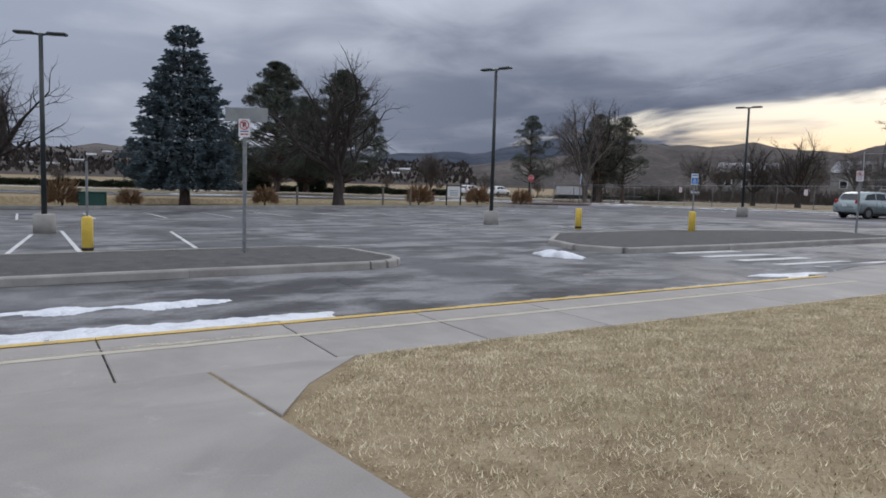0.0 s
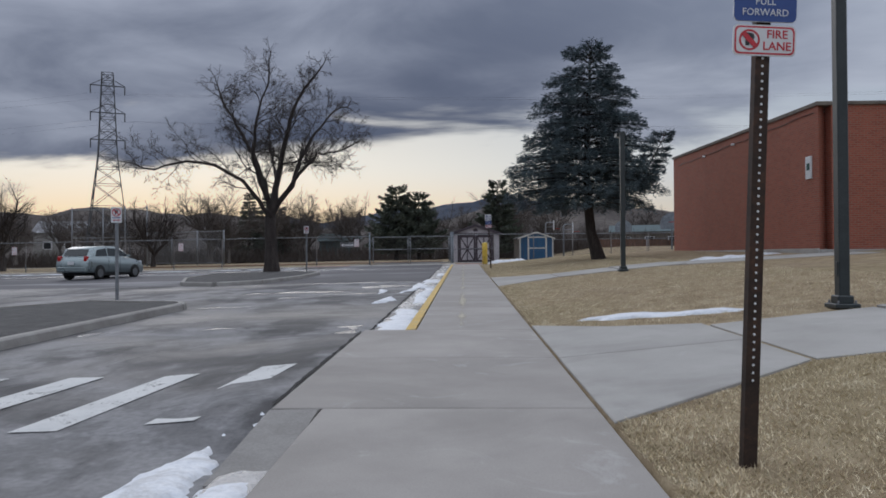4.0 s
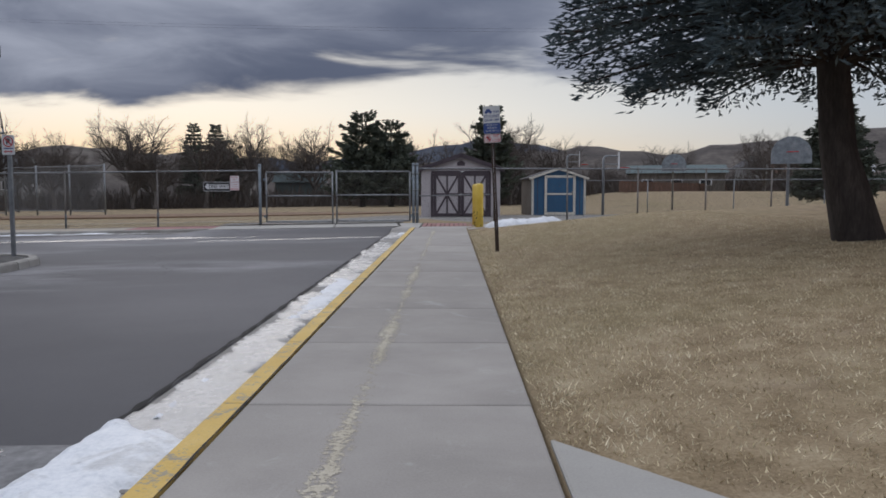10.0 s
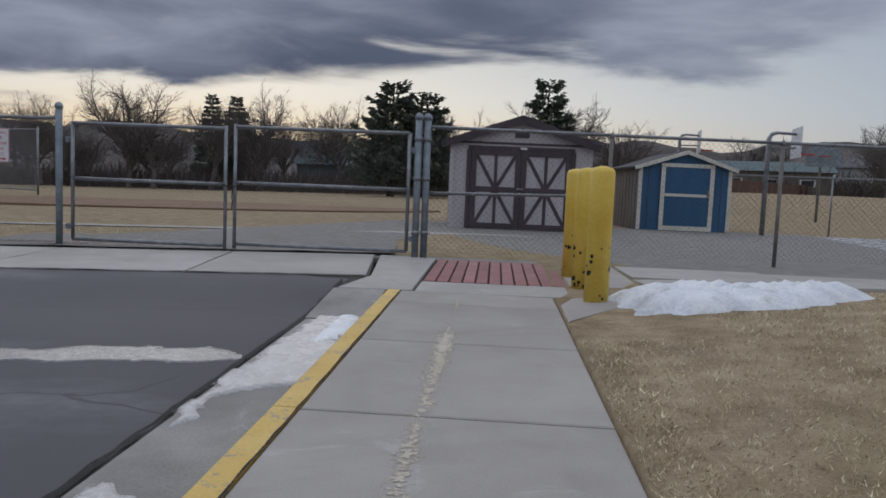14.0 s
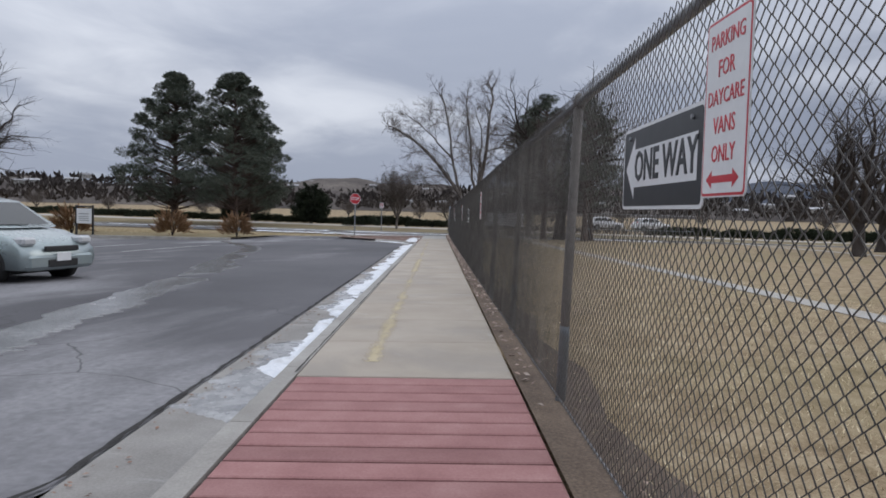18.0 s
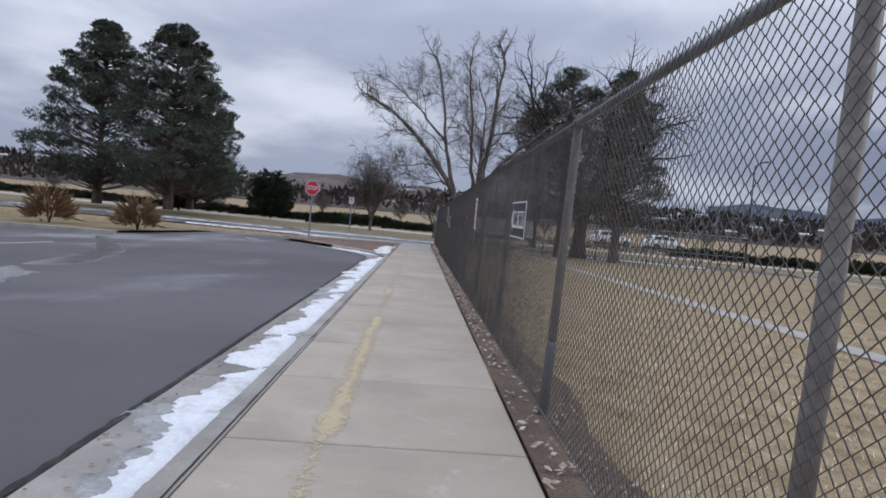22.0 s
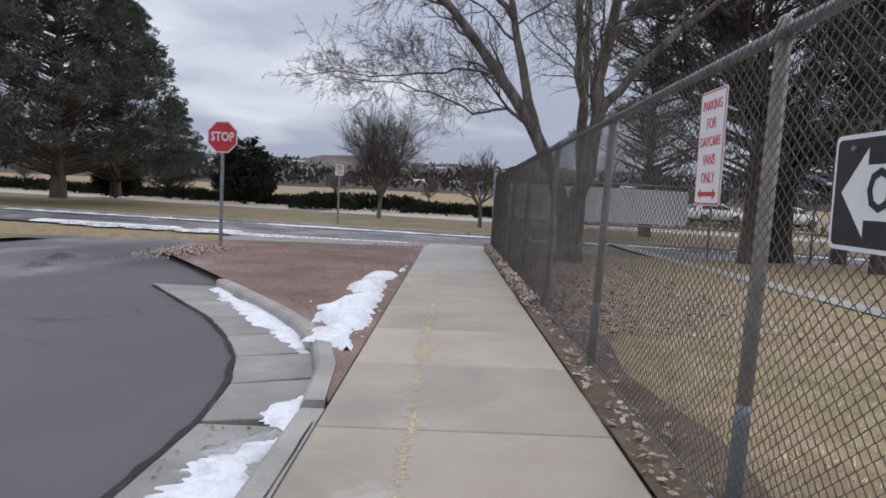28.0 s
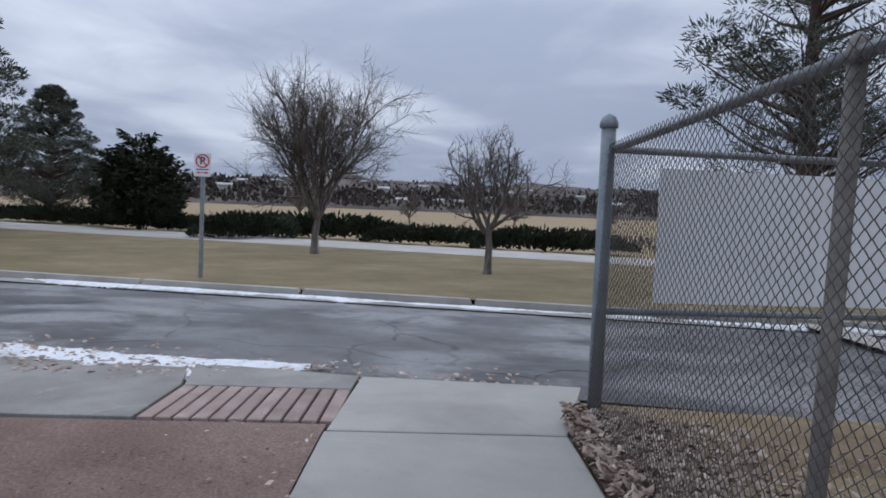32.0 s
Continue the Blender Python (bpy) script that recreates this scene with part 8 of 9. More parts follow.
blades("field_grass", "dry tan grass of the field", 90000, field_spots, 2, 0.03, 0.0032, ground=terrain_square)


# snow and ice
def wobble(rng, octaves=5, first=1.3, gain=0.62):
    """A one-dimensional ragged line: sum of sines with growing frequency."""
    k = [(gain ** i, first * 2.13 ** i * rng.uniform(0.8, 1.2), rng.uniform(0, 6.283)) for i in range(octaves)]
    total = sum(a for a, _, _ in k)
    return lambda s: sum(a * math.sin(f * s + p) for a, f, p in k) / total


def lumps(rng):
    k = [(0.6 ** i, rng.normal(0, 1, 2) * 5.5 * 1.9 ** i, rng.uniform(0, 6.283)) for i in range(5)]
    return lambda x, y: sum(a * math.sin(f[0] * x + f[1] * y + p) for a, f, p in k) / 1.9


def snow(name, label, cx, cy, lx, ly, h, seed, base, turn=0.0, material="snow", n=72, m=8, ragged=0.35):
    """A ragged low patch about cx, cy, lx by ly."""
    rng = np.random.default_rng(seed)
    edge, bumps = wobble(rng, 7, 2.0, 0.8), lumps(rng)
    vs, fs = [], []
    ca, sa = math.cos(radians(turn)), math.sin(radians(turn))
    for j in range(m + 1):
        r = j / m
        for i in range(n):
            a = 2 * math.pi * i / n
            k = 1 + ragged * 1.5 * (edge(abs(a - math.pi) * 2.2) * 0.6 + edge(7 + 4 * math.cos(a)) * 0.6) * r
            x, y = math.cos(a) * lx / 2 * r * k, math.sin(a) * ly / 2 * r * k
            X, Y = cx + ca * x - sa * y, cy + sa * x + ca * y
            z = base(X, Y) + (0.6 * h * (1 - r ** 4) * max(0.75 + 0.75 * bumps(X, Y), 0.15) + 0.004 if j < m else -0.012)
            vs.append((X, Y, z))
    for j in range(m):
        fs += [(j * n + i, j * n + (i + 1) % n, (j + 1) * n + (i + 1) % n, (j + 1) * n + i) for i in range(n)]
    g = Geo().add(vs, fs)
    ob = obj(name, g.mesh(name, True), material)
    return tagged(ob, label, "snow" if material == "snow" else "ice", group="snow patches")


def snow_run(label, line, near, far, h, seed, base, ragged=0.5, broken=0.0, stride=0.035, material="snow", name="snow_strip"):
    """A ragged strip of snow along a line of points: near and far are its edges, to the left of the way; broken: how often it thins out to nothing."""
    rng = np.random.default_rng(seed)
    e0, e1, gap, bumps = wobble(rng, 7, 2.1, 0.8), wobble(rng, 7, 2.1, 0.8), wobble(rng, 4, 0.9, 0.6), lumps(rng)
    P_ = [Vector(p) for p in line]
    whole = sum((b - a).length for a, b in zip(P_, P_[1:]))
    g, s0, w = Geo(), 0.0, far - near
    offs = np.linspace(near - 0.15 * w, far + ragged * 0.75 * w, max(int(w * 1.6 / 0.024), 6))
    m, before = len(offs), None
    for a, b in zip(P_, P_[1:]):
        d = (b - a).normalized()
        nn = Vector((-d.y, d.x))
        for i in range(int((b - a).length / stride) + 1):
            s = s0 + i * stride
            c = a + d * min(i * stride, (b - a).length)
            keep = min(max((gap(s) + 1.0 - 1.75 * broken) * 2.2, 0.0), 1.0, (s + 0.02) / 0.3, (whole - s + 0.02) / 0.3)
            lo, hi = near + w * ragged * 0.35 * (e0(s) + 0.4), near + w * (1.0 + ragged * e1(s)) * keep
            k0, row = len(g.v), []
            for o in offs:
                q = c + nn * float(o)
                rough = bumps(q.x, q.y)
                depth = min(o - lo, hi - o) + 0.035 * rough
                row.append(depth > 0)
                z = base(q.x, q.y) + (0.004 + 0.7 * h * min(depth / 0.08, 1.0) ** 0.6 * max(0.75 + 0.6 * rough, 0.15) if depth > 0 else -0.014)
                g.v.append((q.x, q.y, z))
            if before is not None:
                for k in range(m - 1):
                    if row[k] or row[k + 1] or before[1][k] or before[1][k + 1]:
                        p = before[0]
                        g.f.append((p + k, p + k + 1, k0 + k + 1, k0 + k))
            before = (k0, row)
        s0 += (b - a).length
    used = sorted({v for f in g.f for v in f})
    at = {v: n for n, v in enumerate(used)}
    g.v, g.f = [g.v[v] for v in used], [tuple(at[v] for v in f) for f in g.f]
    return tagged(obj(name, g.mesh(name, True), material), label, "snow" if material == "snow" else "ice", kind="stuff")


def ice_run(label, cx, cy, lx, ly, turn, seed, ragged=0.7, broken=0.42):
    """A thin streak of ice about cx, cy, along its longer side."""
    if ly > lx:
        lx, ly, turn = ly, lx, turn + 90
    dx, dy = math.cos(radians(turn)) * lx / 2, math.sin(radians(turn)) * lx / 2
    snow_run(label, [(cx - dx, cy - dy), (cx, cy), (cx + dx, cy + dy)], -0.5 * ly, 0.5 * ly, 0.004, seed, lot_h, ragged, broken, material="ice_thin", name="ice_patch")


gut = lambda x, y: plane(x, y) + LOT + 0.014
lot_top = lambda x, y: lot_h(x, y) + 0.003
for k, (y0, y1) in enumerate(((39.9, 31.0), (31.0, 23.5), (23.5, 15.9), (12.3, 3.0))):
    snow_run("grey mottled ice in the gutter", [(-1.385, y0), (-1.385, y1)], 0.0, 0.36, 0.008, 130 + k, gut, 0.5, 0.12, material="ice", name="ice_strip")
for k, (x0, x1) in enumerate(((-7.0, -18.0), (-18.0, -29.0))):
    snow_run("grey mottled ice in the gutter", [(x0, 40.92), (x1, 40.92)], 0.0, 0.30, 0.008, 140 + k, gut, 0.6, 0.2, material="ice", name="ice_strip")
# along the yellow kerb; the way runs south, so left of it is the kerb
for k, (y0, y1, near, far, h, br) in enumerate(((40.0, 33.0, 0.14, 0.27, 0.016, 0.62), (33.0, 27.2, 0.06, 0.28, 0.022, 0.5), (27.2, 23.6, -0.10, 0.30, 0.035, 0.22), (23.6, 19.6, 0.05, 0.31, 0.04, 0.2), (19.6, 15.9, -0.05, 0.30, 0.03, 0.34))):
    snow_run("ragged strip of old snow in the gutter", [(-1.33, y0), (-1.33, y1)], near, far, h, 100 + k, gut, 0.55, br)
for k, (line, near, far, h, br) in enumerate(((((-1.38, 25.6), (-1.42, 24.0), (-1.62, 21.4), (-1.75, 20.0)), -0.14, 0.12, 0.04, 0.3), (((-2.1, 23.8), (-2.0, 22.4)), -0.08, 0.08, 0.03, 0.2), (((-1.3, 12.42), (-1.24, 10.95), (-1.12, 9.2)), -0.14, 0.10, 0.045, 0.12), (((-1.45, 12.3), (-1.62, 11.2), (-1.75, 9.8)), -0.13, 0.10, 0.03, 0.3), (((-1.12, 10.4), (-1.12, 4.4)), -0.10, 0.10, 0.055, 0.06), (((-1.5, 5.0), (-1.45, 3.4), (-1.8, 0.2)), -0.25, 0.2, 0.03, 0.15), (((-2.6, 4.4), (-2.7, 1.4)), -0.16, 0.16, 0.03, 0.25), (((-1.14, 4.9), (-1.14, -2.0)), -0.14, 0.12, 0.055, 0.06))):
    snow_run("ragged bank of old snow along the gutter", line, near, far, h, 200 + k, lot_top, 0.5, br)
snow("snow_patch", "low heap of snow on the asphalt", -5.0, 10.2, 1.1, 0.55, 0.11, 301, lot_h)
snow("snow_patch", "thin snow on the lawn beside the path", 1.45, 15.75, 1.5, 0.30, 0.045, 302, land, -25)
snow("snow_patch", "patch of snow on the lawn by the school", 5.6, 25.9, 1.5, 0.8, 0.08, 303, land)
snow("snow_patch", "thin patch of snow by the school wall", 6.8, 26.9, 1.0, 0.6, 0.05, 304, land)
snow("snow_patch", "white heap of snow beside the bollards", 1.35, 39.75, 1.7, 0.95, 0.22, 305, lambda x, y: land(x, y) + 0.005, 12, ragged=0.2)
# along the fence pavement; the way runs west, so left of it is the lot
for k, (x0, x1, near, far, h, br) in enumerate(((-7.75, -10.4, 0.0, 0.15, 0.03, 0.12), (-10.3, -16.6, 0.0, 0.21, 0.026, 0.0), (-16.4, -23.1, 0.0, 0.25, 0.026, 0.0), (-22.9, -28.9, 0.0, 0.29, 0.028, 0.0))):
    snow_run("strip of melting snow in the gutter", [(x0, 40.93), (x1, 40.93)], near, far, h, 400 + k, gut, 0.6, br)
snow_run("melting snow in the curved gutter", [(-28.9, 40.90), (-29.84, 40.82), (-30.44, 40.68), (-31.04, 40.46), (-31.64, 40.16), (-32.34, 39.76), (-33.3, 39.2)], -0.06, 0.13, 0.03, 450, gut, 0.5, 0.15)
snow_run("bank of snow along the pavement edge", [(-30.2, 41.0), (-31.2, 40.98), (-33.0, 40.93), (-34.7, 40.95), (-35.6, 40.98)], 0.0, 0.30, 0.07, 470, lambda x, y: plane(x, y) + 0.0, 0.8, 0.3)
for k, (cx, cy, lx, ly, tr) in enumerate(((-4.3, 16.8, 2.4, 0.35, 60), (-3.1, 16.9, 0.6, 0.3, 20), (-1.75, 16.4, 0.4, 1.2, 0), (-3.3, 26.9, 3.4, 0.30, 3), (-5.4, 26.6, 2.4, 0.25, 3), (-2.1, 24.9, 1.6, 0.7, 30), (-3.2, 23.3, 3.4, 0.4, 8), (-2.7, 22.5, 2.2, 0.3, 14), (-4.2, 21.6, 3.0, 0.25, 12), (-2.3, 19.0, 0.9, 0.35, 30), (-4.1, 19.9, 1.1, 0.35, 15), (-4.4, 13.4, 0.7, 0.25, 20))):
    ice_run("grey sheet of ice on the asphalt", cx, cy, lx, ly, tr, 500 + k)
for k, (cx, cy, lx, ly, tr) in enumerate(((-6.6, 38.9, 4.6, 0.6, 4), (-12.9, 38.3, 9.0, 0.55, 6), (-20.6, 37.1, 9.0, 0.55, 9), (-3.6, 38.0, 3.6, 0.28, 5), (-27.5, 35.3, 6, 0.5, 24), (-35.5, 36.4, 2.4, 0.4, 20))):
    ice_run("thin grey ice on the asphalt", cx, cy, lx, ly, tr, 520 + k, 0.35, 0.08)
for k, (y0, y1) in enumerate(((54, 44), (44, 36), (36, 27), (27, 16))):
    snow_run("line of snow along the street kerb", [(street_x(y0, -4.42), y0), (street_x(y1, -4.42), y1)], 0.0, 0.22, 0.035, 540 + k, lambda x, y: zs - 0.045, 0.6, 0.25)
snow_run("old snow along the street edge", [(street_x(40.7, -0.72), 40.7), (street_x(38, -0.7), 38), (street_x(34.0, -0.6), 34.0)], -0.22, 0.2, 0.025, 561, lambda x, y: zs - 0.05, 0.6, 0.16)
snow_run("wide thin snow along the street edge", [(street_x(37.0, -0.95), 37.0), (street_x(32.0, -0.85), 32.0)], -0.45, 0.3, 0.02, 562, lambda x, y: zs - 0.045, 0.6, 0.22)
snow_run("dirty ice and snow at the street edge", [(street_x(40.9, -0.62), 40.9), (street_x(38, -0.6), 38), (street_x(33.5, -0.5), 33.5)], -0.12, 0.16, 0.014, 560, lambda x, y: zs - 0.05, 0.7, 0.42, name="ice_strip")

# distance: hills, houses, mountains, tower
def ridge(name, label, pts, height, depth, seed, material, base=-6.0, low_end=0.0):
    """A long uneven ridge over a line of points."""
    rng = np.random.default_rng(seed)
    ph = rng.uniform(0, 6.283, 8)
    vs, fs = [], []
    n = len(pts)
    for j in range(7):
        v = j / 6
        for i, (x, y) in enumerate(pts):
            dirv = Vector((x, y)).normalized()
            u = i / n * 40
            h = height * (1 - low_end * smooth01(0.24, 0.06, i / n)) * (0.72 + 0.16 * math.sin(u * 0.31 + ph[0]) + 0.10 * math.sin(u * 0.83 + ph[1]) + 0.05 * math.sin(u * 2.3 + ph[2]) + 0.03 * math.sin(u * 5.1 + ph[3]))
            q = Vector((x, y)) + dirv * depth * (v - 0.2)
            vs.append((q.x, q.y, base + (h - base) * math.sin(min(v * 1.15, 1) * math.pi / 2) - (0.25 * h * max(0, v - 0.87) * 8)))
    for j in range(6):
        fs += [(j * n + i, j * n + i + 1, (j + 1) * n + i + 1, (j + 1) * n + i) for i in range(n - 1)]
    return tagged(obj(name, Geo().add(vs, fs).mesh(name, True), material), label, kind="structure")


def arc(r, a0, a1, n, cx=-10, cy=30):
    return [(cx + r * math.sin(radians(a)), cy + r * math.cos(radians(a))) for a in np.linspace(a0, a1, n)]


# the mountains carry their air haze as surface colour
ridge("backdrop_1", "far mountains on the western skyline, tinted blue-grey for haze", arc(1900, -75, 60, 120), 190, 700, 3, "mountain", low_end=0.4)
ridge("backdrop_2", "low wooded rise beyond the field", arc(420, -70, 75, 90), 45, 160, 4, "hill", low_end=0.55)
ridge("backdrop_3", "winter hillside beyond the street", arc(330, -170, -62, 110), 21, 210, 5, "hill")


def house(x, y, z, w, dpt, h, turn, wall, group, label, panes=3, roofing="roof_far"):
    e = thing("house", label, "house", (x, y, z), turn, group)
    part("wall", Geo().box((0, 0, h / 2), (w, dpt, h), 0.02), wall, e)
    r = h * 0.45
    part("roof", Geo().add([(-w / 2 - 0.3, -dpt / 2 - 0.3, h), (w / 2 + 0.3, -dpt / 2 - 0.3, h), (w / 2 + 0.3, dpt / 2 + 0.3, h), (-w / 2 - 0.3, dpt / 2 + 0.3, h), (-w / 2 - 0.3, 0, h + r), (w / 2 + 0.3, 0, h + r)], [(0, 1, 5, 4), (2, 3, 4, 5), (0, 4, 3), (1, 2, 5), (0, 3, 2, 1)]), roofing, e)
    for k in range(panes):
        wd = part("window", Geo().box((-w * 0.3 + w * 0.3 * k, -dpt / 2 - 0.02, h * 0.55), (w * 0.13, 0.06, h * 0.3), 0.01), "sign_white", e)
        part("pane", Geo().box((-w * 0.3 + w * 0.3 * k, -dpt / 2 - 0.055, h * 0.55), (w * 0.10, 0.02, h * 0.24)), "win_dark", wd)
    return e


rh = random.Random(5)
for k in range(60):
    a = -160 + 96 * (k + rh.uniform(-0.3, 0.3)) / 60
    r = 300 + rh.uniform(0, 130)
    x, y = -10 + r * math.sin(radians(a)), 30 + r * math.cos(radians(a))
    v = (r - 300) / 130
    house(x, y, 1.5 + 12.6 * v, rh.uniform(3.5, 6), 4, rh.uniform(1.5, 2.4), -a + rh.uniform(-20, 20), "stucco", "hillside houses", "pale house on the winter hillside")
for k, (x, y, w, h, t_) in enumerate(((-78, 112, 9, 4.0, 30), (-60, 118, 10, 4.2, 10), (52, 80, 9, 2.8, -15), (66, 76, 9, 3.0, -20))):
    house(x, y, 0, w, 6, h, t_, "stucco", "houses beyond the field", "pale house beyond the field")
house(-17.2, 106, 0, 5.0, 4.0, 2.4, 4, "shed_teal", "houses beyond the field", "low dull teal shed beyond the ball field", 0, "shed_teal")
house(21.5, 95, 1.1, 8.6, 5.0, 1.9, -14, "shed_side", "houses beyond the field", "low brown house with a long teal-grey roof beyond the field", 3, "shed_teal")
house(32.9, 105, 1.1, 5.0, 3.2, 2.9, 68, "stucco", "houses beyond the field", "cream gabled house beyond the field", 2)
house(37.6, 105, 1.1, 5.2, 4.0, 2.3, -20, "stucco", "houses beyond the field", "cream house with a red-brown roof beyond the field", 3, "fence_wood")
house(43.4, 106, 1.1, 5.6, 4.0, 2.4, -22, "stucco", "houses beyond the field", "pale house beyond the field", 3)


def hill_spot(rng):
    a, v = radians(rng.uniform(-168, -60)), rng.uniform(0, 1)
    r = 285 + 150 * v
    return (-10 + r * math.sin(a), 30 + r * math.cos(a), 0.2 + 13.4 * v)


brush("hill_trees", "dark trees and brush scattered over the hillside", 7500, hill_spot, 9, 3.4, "twig_dark", 0.8)
# board fence at the back of the gardens
bf = thing("board_fence", "red-brown board fence at the garden backs", "fence", (13.2, 82, 1.16), 44)
board = Geo().box((0, 0, 0.4), (0.29, 0.03, 0.9), 0.006).mesh("board")
for k in range(120):
    obj("board", board, "fence_wood", bf, "", pose(0.3 * k, 0, 0.02 * math.sin(k * 1.7), 0, 0, 0))
# ball-field backstop
bk = thing("backstop", "tall chain-link backstop of the ball field", "backstop", (-32.3, 68.3, -0.25), -23)
bkm = link_mesh("mesh_panel", 2.6, 4.6, 0.08, 0.14, 0.005)
for x0, y0, x1, y1 in ((0, -1.0, 2.4, 0), (2.4, 0, 4.9, 0), (4.9, 0, 7.3, 0)):
    ang = math.degrees(math.atan2(y1 - y0, x1 - x0))
    obj("mesh_panel", bkm, "wire", bk, "", pose(x0, y0, 0, 0, 0, ang))
    for z in (0.05, 2.3, 4.6):
        part("rail", Geo().tube([(x0, y0, z), (x1, y1, z)], 0.03, 6), "galv", bk)
for x, y in ((0, -1.0), (2.4, 0), (4.9, 0), (7.3, 0)):
    part("post", Geo().tube([(x, y, -0.1), (x, y, 4.8)], 0.05, 8), "galv", bk, "", True)
low_m = link_mesh("mesh_panel", 2.6, 2.4, 0.07, 0.12, 0.008)
for k in range(3):
    obj("mesh_panel", low_m, "galv", bk, "", pose(7.3 + 2.6 * k, 0, 0.2, 0, 0, 0))
    for z in (0.2, 2.6):
        part("rail", Geo().tube([(7.3 + 2.6 * k, 0, z), (9.9 + 2.6 * k, 0, z)], 0.03, 6), "galv", bk)
    part("post", Geo().tube([(9.9 + 2.6 * k, 0, -0.1), (9.9 + 2.6 * k, 0, 2.7)], 0.045, 8), "galv", bk, "", True)
# basketball hoops on the court
def hoop(x, y, turn, top, fan, label):
    """A pole with a level arm; a board that hangs from it, square or fan-shaped."""
    hp = thing("basketball_hoop", label, "basketball hoop", (x, y, 0.0), turn, "hoops")
    part("pole", Geo().tube([(0, 0, -0.3), (0, 0, top - 0.12), (0, -0.05, top - 0.03), (0, -0.16, top)], [0.05, 0.045, 0.04, 0.035], 8), "galv", hp, "", True)
    part("arm", Geo().tube([(0, -0.14, top), (0, -0.5, top - 0.02)], 0.03, 6).tube([(0, -0.02, top - 0.3), (0, -0.5, top - 0.3)], 0.02, 6), "galv", hp)
    if fan:
        rim_pts = [(-0.59, -0.78), (0.59, -0.78)] + [(0.59 * math.cos(a), -0.5 + 0.58 * math.sin(a)) for a in np.linspace(0, math.pi, 15)]
    else:
        rim_pts = [(-0.42, -0.5), (0.42, -0.5), (0.42, 0.1), (-0.42, 0.1)]
    n = len(rim_pts)
    part("backboard", Geo().add([(px, py_, top + pz) for py_ in (-0.53, -0.50) for px, pz in rim_pts], [(i, (i + 1) % n, n + (i + 1) % n, n + i) for i in range(n)] + [tuple(range(n - 1, -1, -1)), tuple(range(n, 2 * n))]), "galv_blue" if fan else "sign_white", hp)
    part("rim", Geo().tube([(0.17 * math.cos(u), -0.72 + 0.17 * math.sin(u), top - 0.42) for u in np.linspace(0, 6.283, 15)], 0.010, 5, False), "tail", hp)


hoop(5.2, 50.0, 80, 2.12, False, "grey basketball hoop with a white backboard")
hoop(4.85, 55.8, 80, 2.5, False, "grey basketball hoop with a white backboard")
hoop(11.0, 61.1, -12, 2.75, True, "basketball hoop with a fan-shaped grey-blue backboard")
hoop(10.7, 47.95, -16, 2.5, True, "basketball hoop with a fan-shaped grey-blue backboard")

# lattice pylon far off
tw = thing("pylon", "tall lattice power pylon on the skyline", "pylon", (-34.5, 77, -0.5), 25)
wid = lambda z: 2.1 - 1.25 * min(z / 10.5, 1.0) - 0.35 * max(0.0, (z - 10.5) / 8)
lv = [0, 3.2, 5.8, 7.9, 9.5, 10.7, 11.9, 13.1, 14.3, 15.5, 16.7, 17.8, 18.6]
gx = Geo()
for sx in (-1, 1):
    for sy in (-1, 1):
        part("leg", Geo().tube([(sx * wid(z), sy * wid(z), z) for z in lv], 0.06, 4), "steel_far", tw)
for a, b in zip(lv, lv[1:]):
    for s in (-1, 1):
        for flip in (-1, 1):
            gx.tube([(flip * wid(a), s * wid(a), a), (-flip * wid(b), s * wid(b), b)], 0.03, 3)
            gx.tube([(s * wid(a), flip * wid(a), a), (s * wid(b), -flip * wid(b), b)], 0.03, 3)
        gx.tube([(-wid(b), s * wid(b), b), (wid(b), s * wid(b), b)], 0.03, 3)
part("bracing", gx, "steel_far", tw)
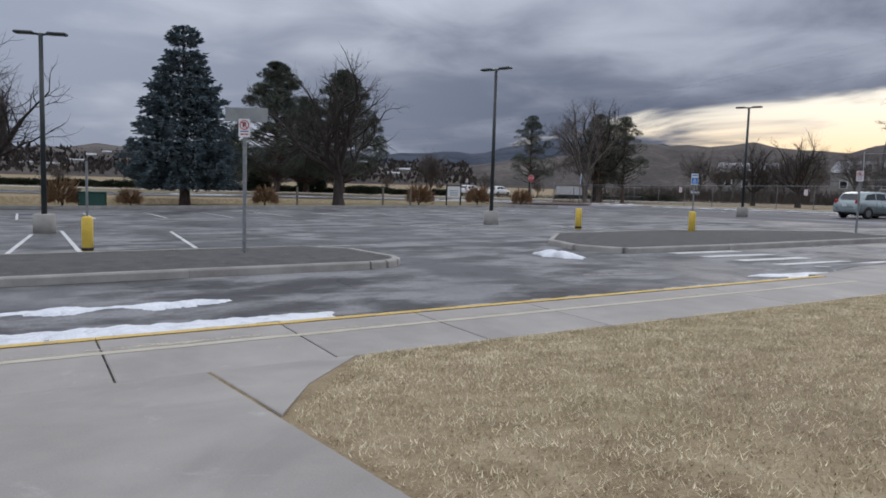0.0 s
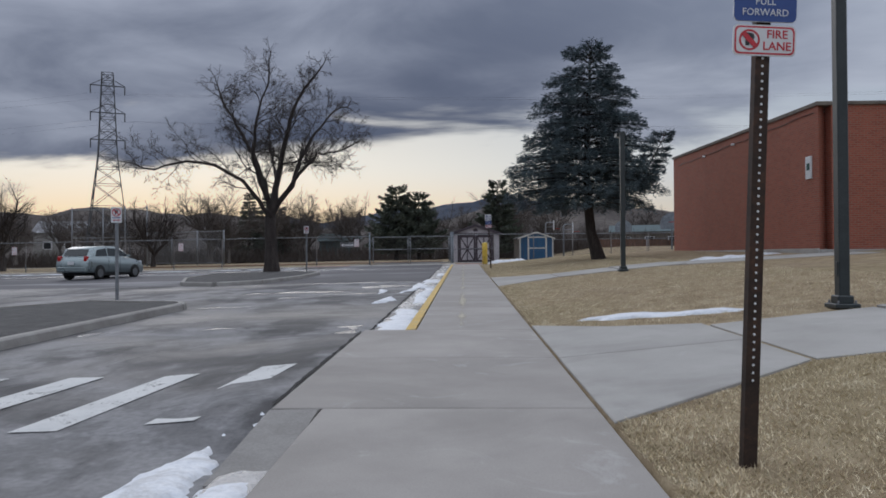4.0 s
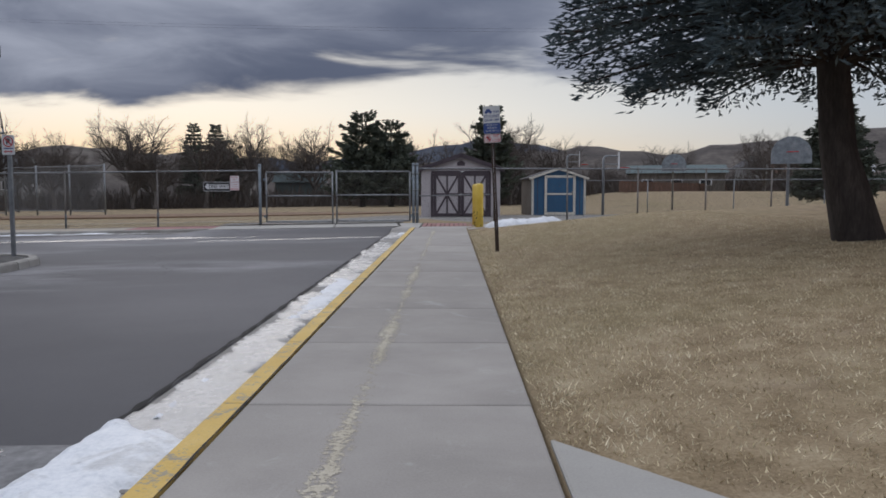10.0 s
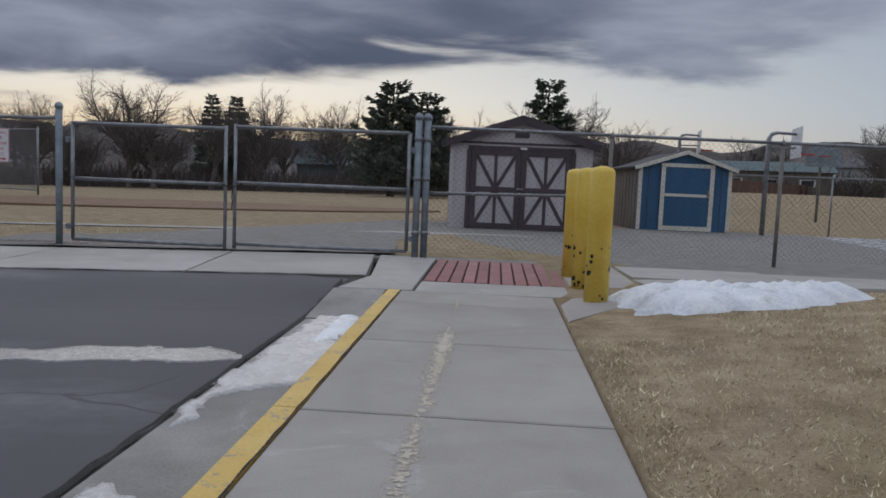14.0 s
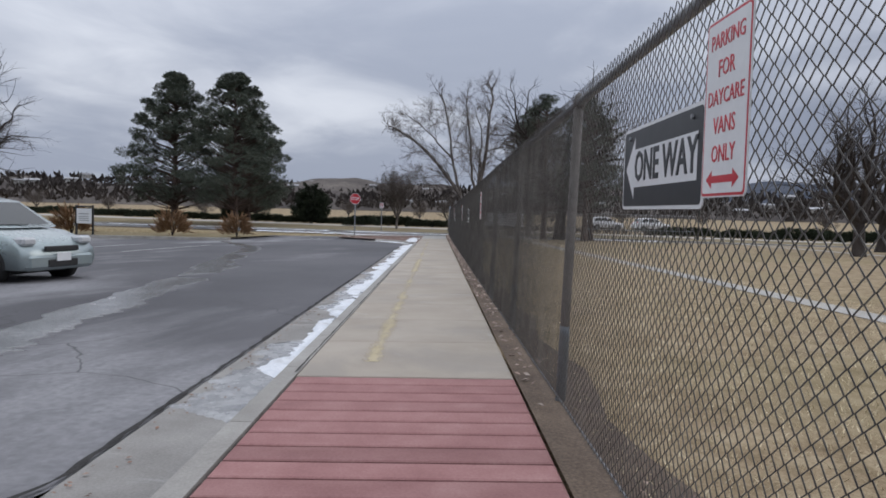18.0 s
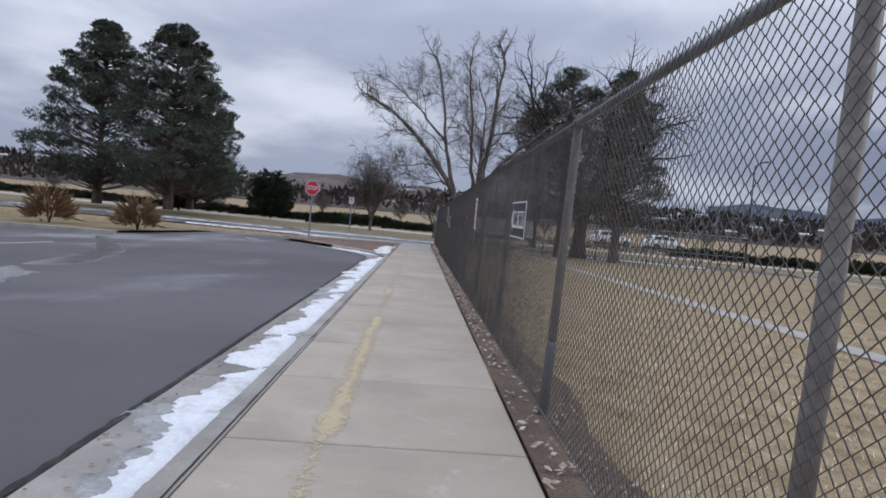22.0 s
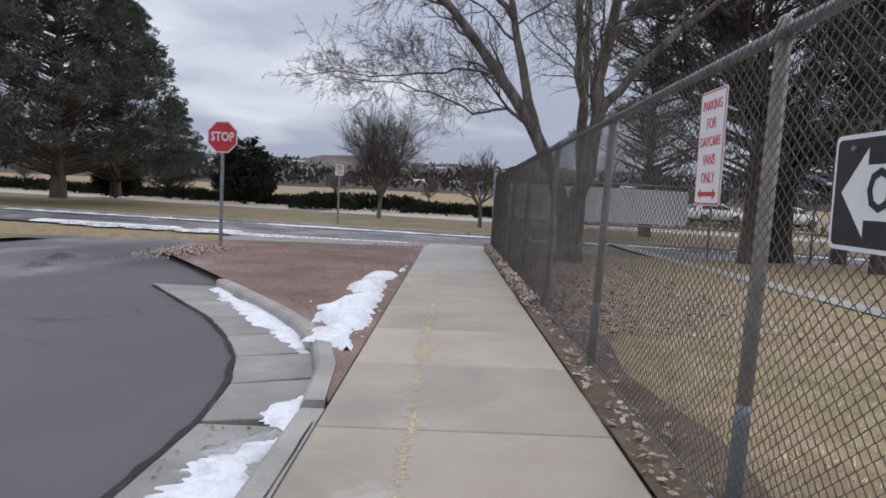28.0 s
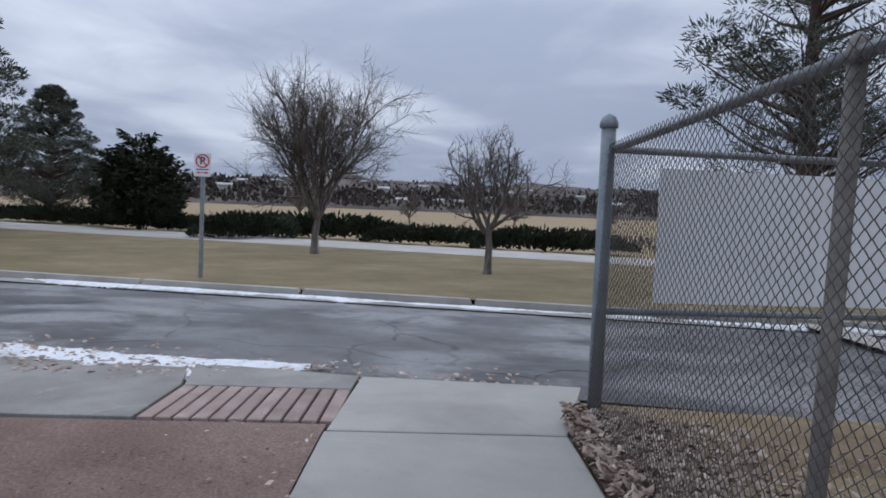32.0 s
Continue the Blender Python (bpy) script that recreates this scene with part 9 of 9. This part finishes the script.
for z in (12.2, 14.8, 17.4):
    part("cross_arm", Geo().tube([(-1.55, 0, z), (1.55, 0, z)], 0.06, 4).tube([(-1.55, 0, z), (0, 0, z + 0.9), (1.55, 0, z)], 0.04, 3), "steel_far", tw)
    for sx in (-1.5, 1.5):
        part("insulator", Geo().tube([(sx, 0, z), (sx, 0, z - 0.8)], 0.055, 5), "steel_far", tw)

# cables hang from the arms toward the next pylons
back = pose(-34.5, 77, -0.5, 0, 0, 25).inverted()
for far_x, far_y in ((125, 60), (-190, 96)):
    for z in (14.8, 17.4):
        for sx in (-1.5, 1.5):
            a, b = pose(-34.5, 77, -0.5, 0, 0, 25) @ Vector((sx, 0, z - 0.8)), Vector((far_x + sx, far_y, z - 1.3))
            line = [a.lerp(b, k / 24) - Vector((0, 0, 10.0 * (k / 24) * (1 - k / 24))) for k in range(25)]
            part("cable", Geo().tube([tuple(back @ p) for p in line], 0.005, 3), "steel_far", tw)

# swing the fence side about the gate, with all that was laid out beside it
SWUNG = {"chain_link_fence", "street_fence", "metal_gate", "gate_chain", "gate_post", "one_way_sign", "parking_sign", "stop_sign", "pavement_4", "pavement_5", "pavement_7", "pavement_8", "pavement_far", "kerb_4", "gutter_1", "joint_bed_2", "joint_bed_4", "marking_4", "mulch_bed", "seam_3", "seam_4", "seam_5", "road_4", "kerb_1", "kerb_2", "verge", "path_field", "path_field_far", "earth_strip", "yard_gate", "gate_leaves", "street_lamp", "juniper_hedge", "juniper", "dead_leaves", "leaf_heap", "mulch_chips", "field_leaves", "leaf_pile", "stray_leaves", "street_leaves", "street_brush", "grit", "field_grass"}
SWUNG_LABELS = ("in the verge", "beyond the street", "behind the trail", "behind the fence", "edge of the field", "on the street beyond", "thin grey ice on the asphalt", "melting snow", "along the pavement edge", "street kerb", "street edge")
for ob in list(scene.objects):
    if ob.parent or ob.type not in ("MESH", "EMPTY"):
        continue
    gutter_ice = ob.name.startswith("ice_strip") and ob.data.vertices[0].co.x < -6
    if ob.name.split(".")[0] in SWUNG or gutter_ice or any(w in ob.get("label", "") for w in SWUNG_LABELS):
        ob.matrix_basis = SWING @ ob.matrix_basis
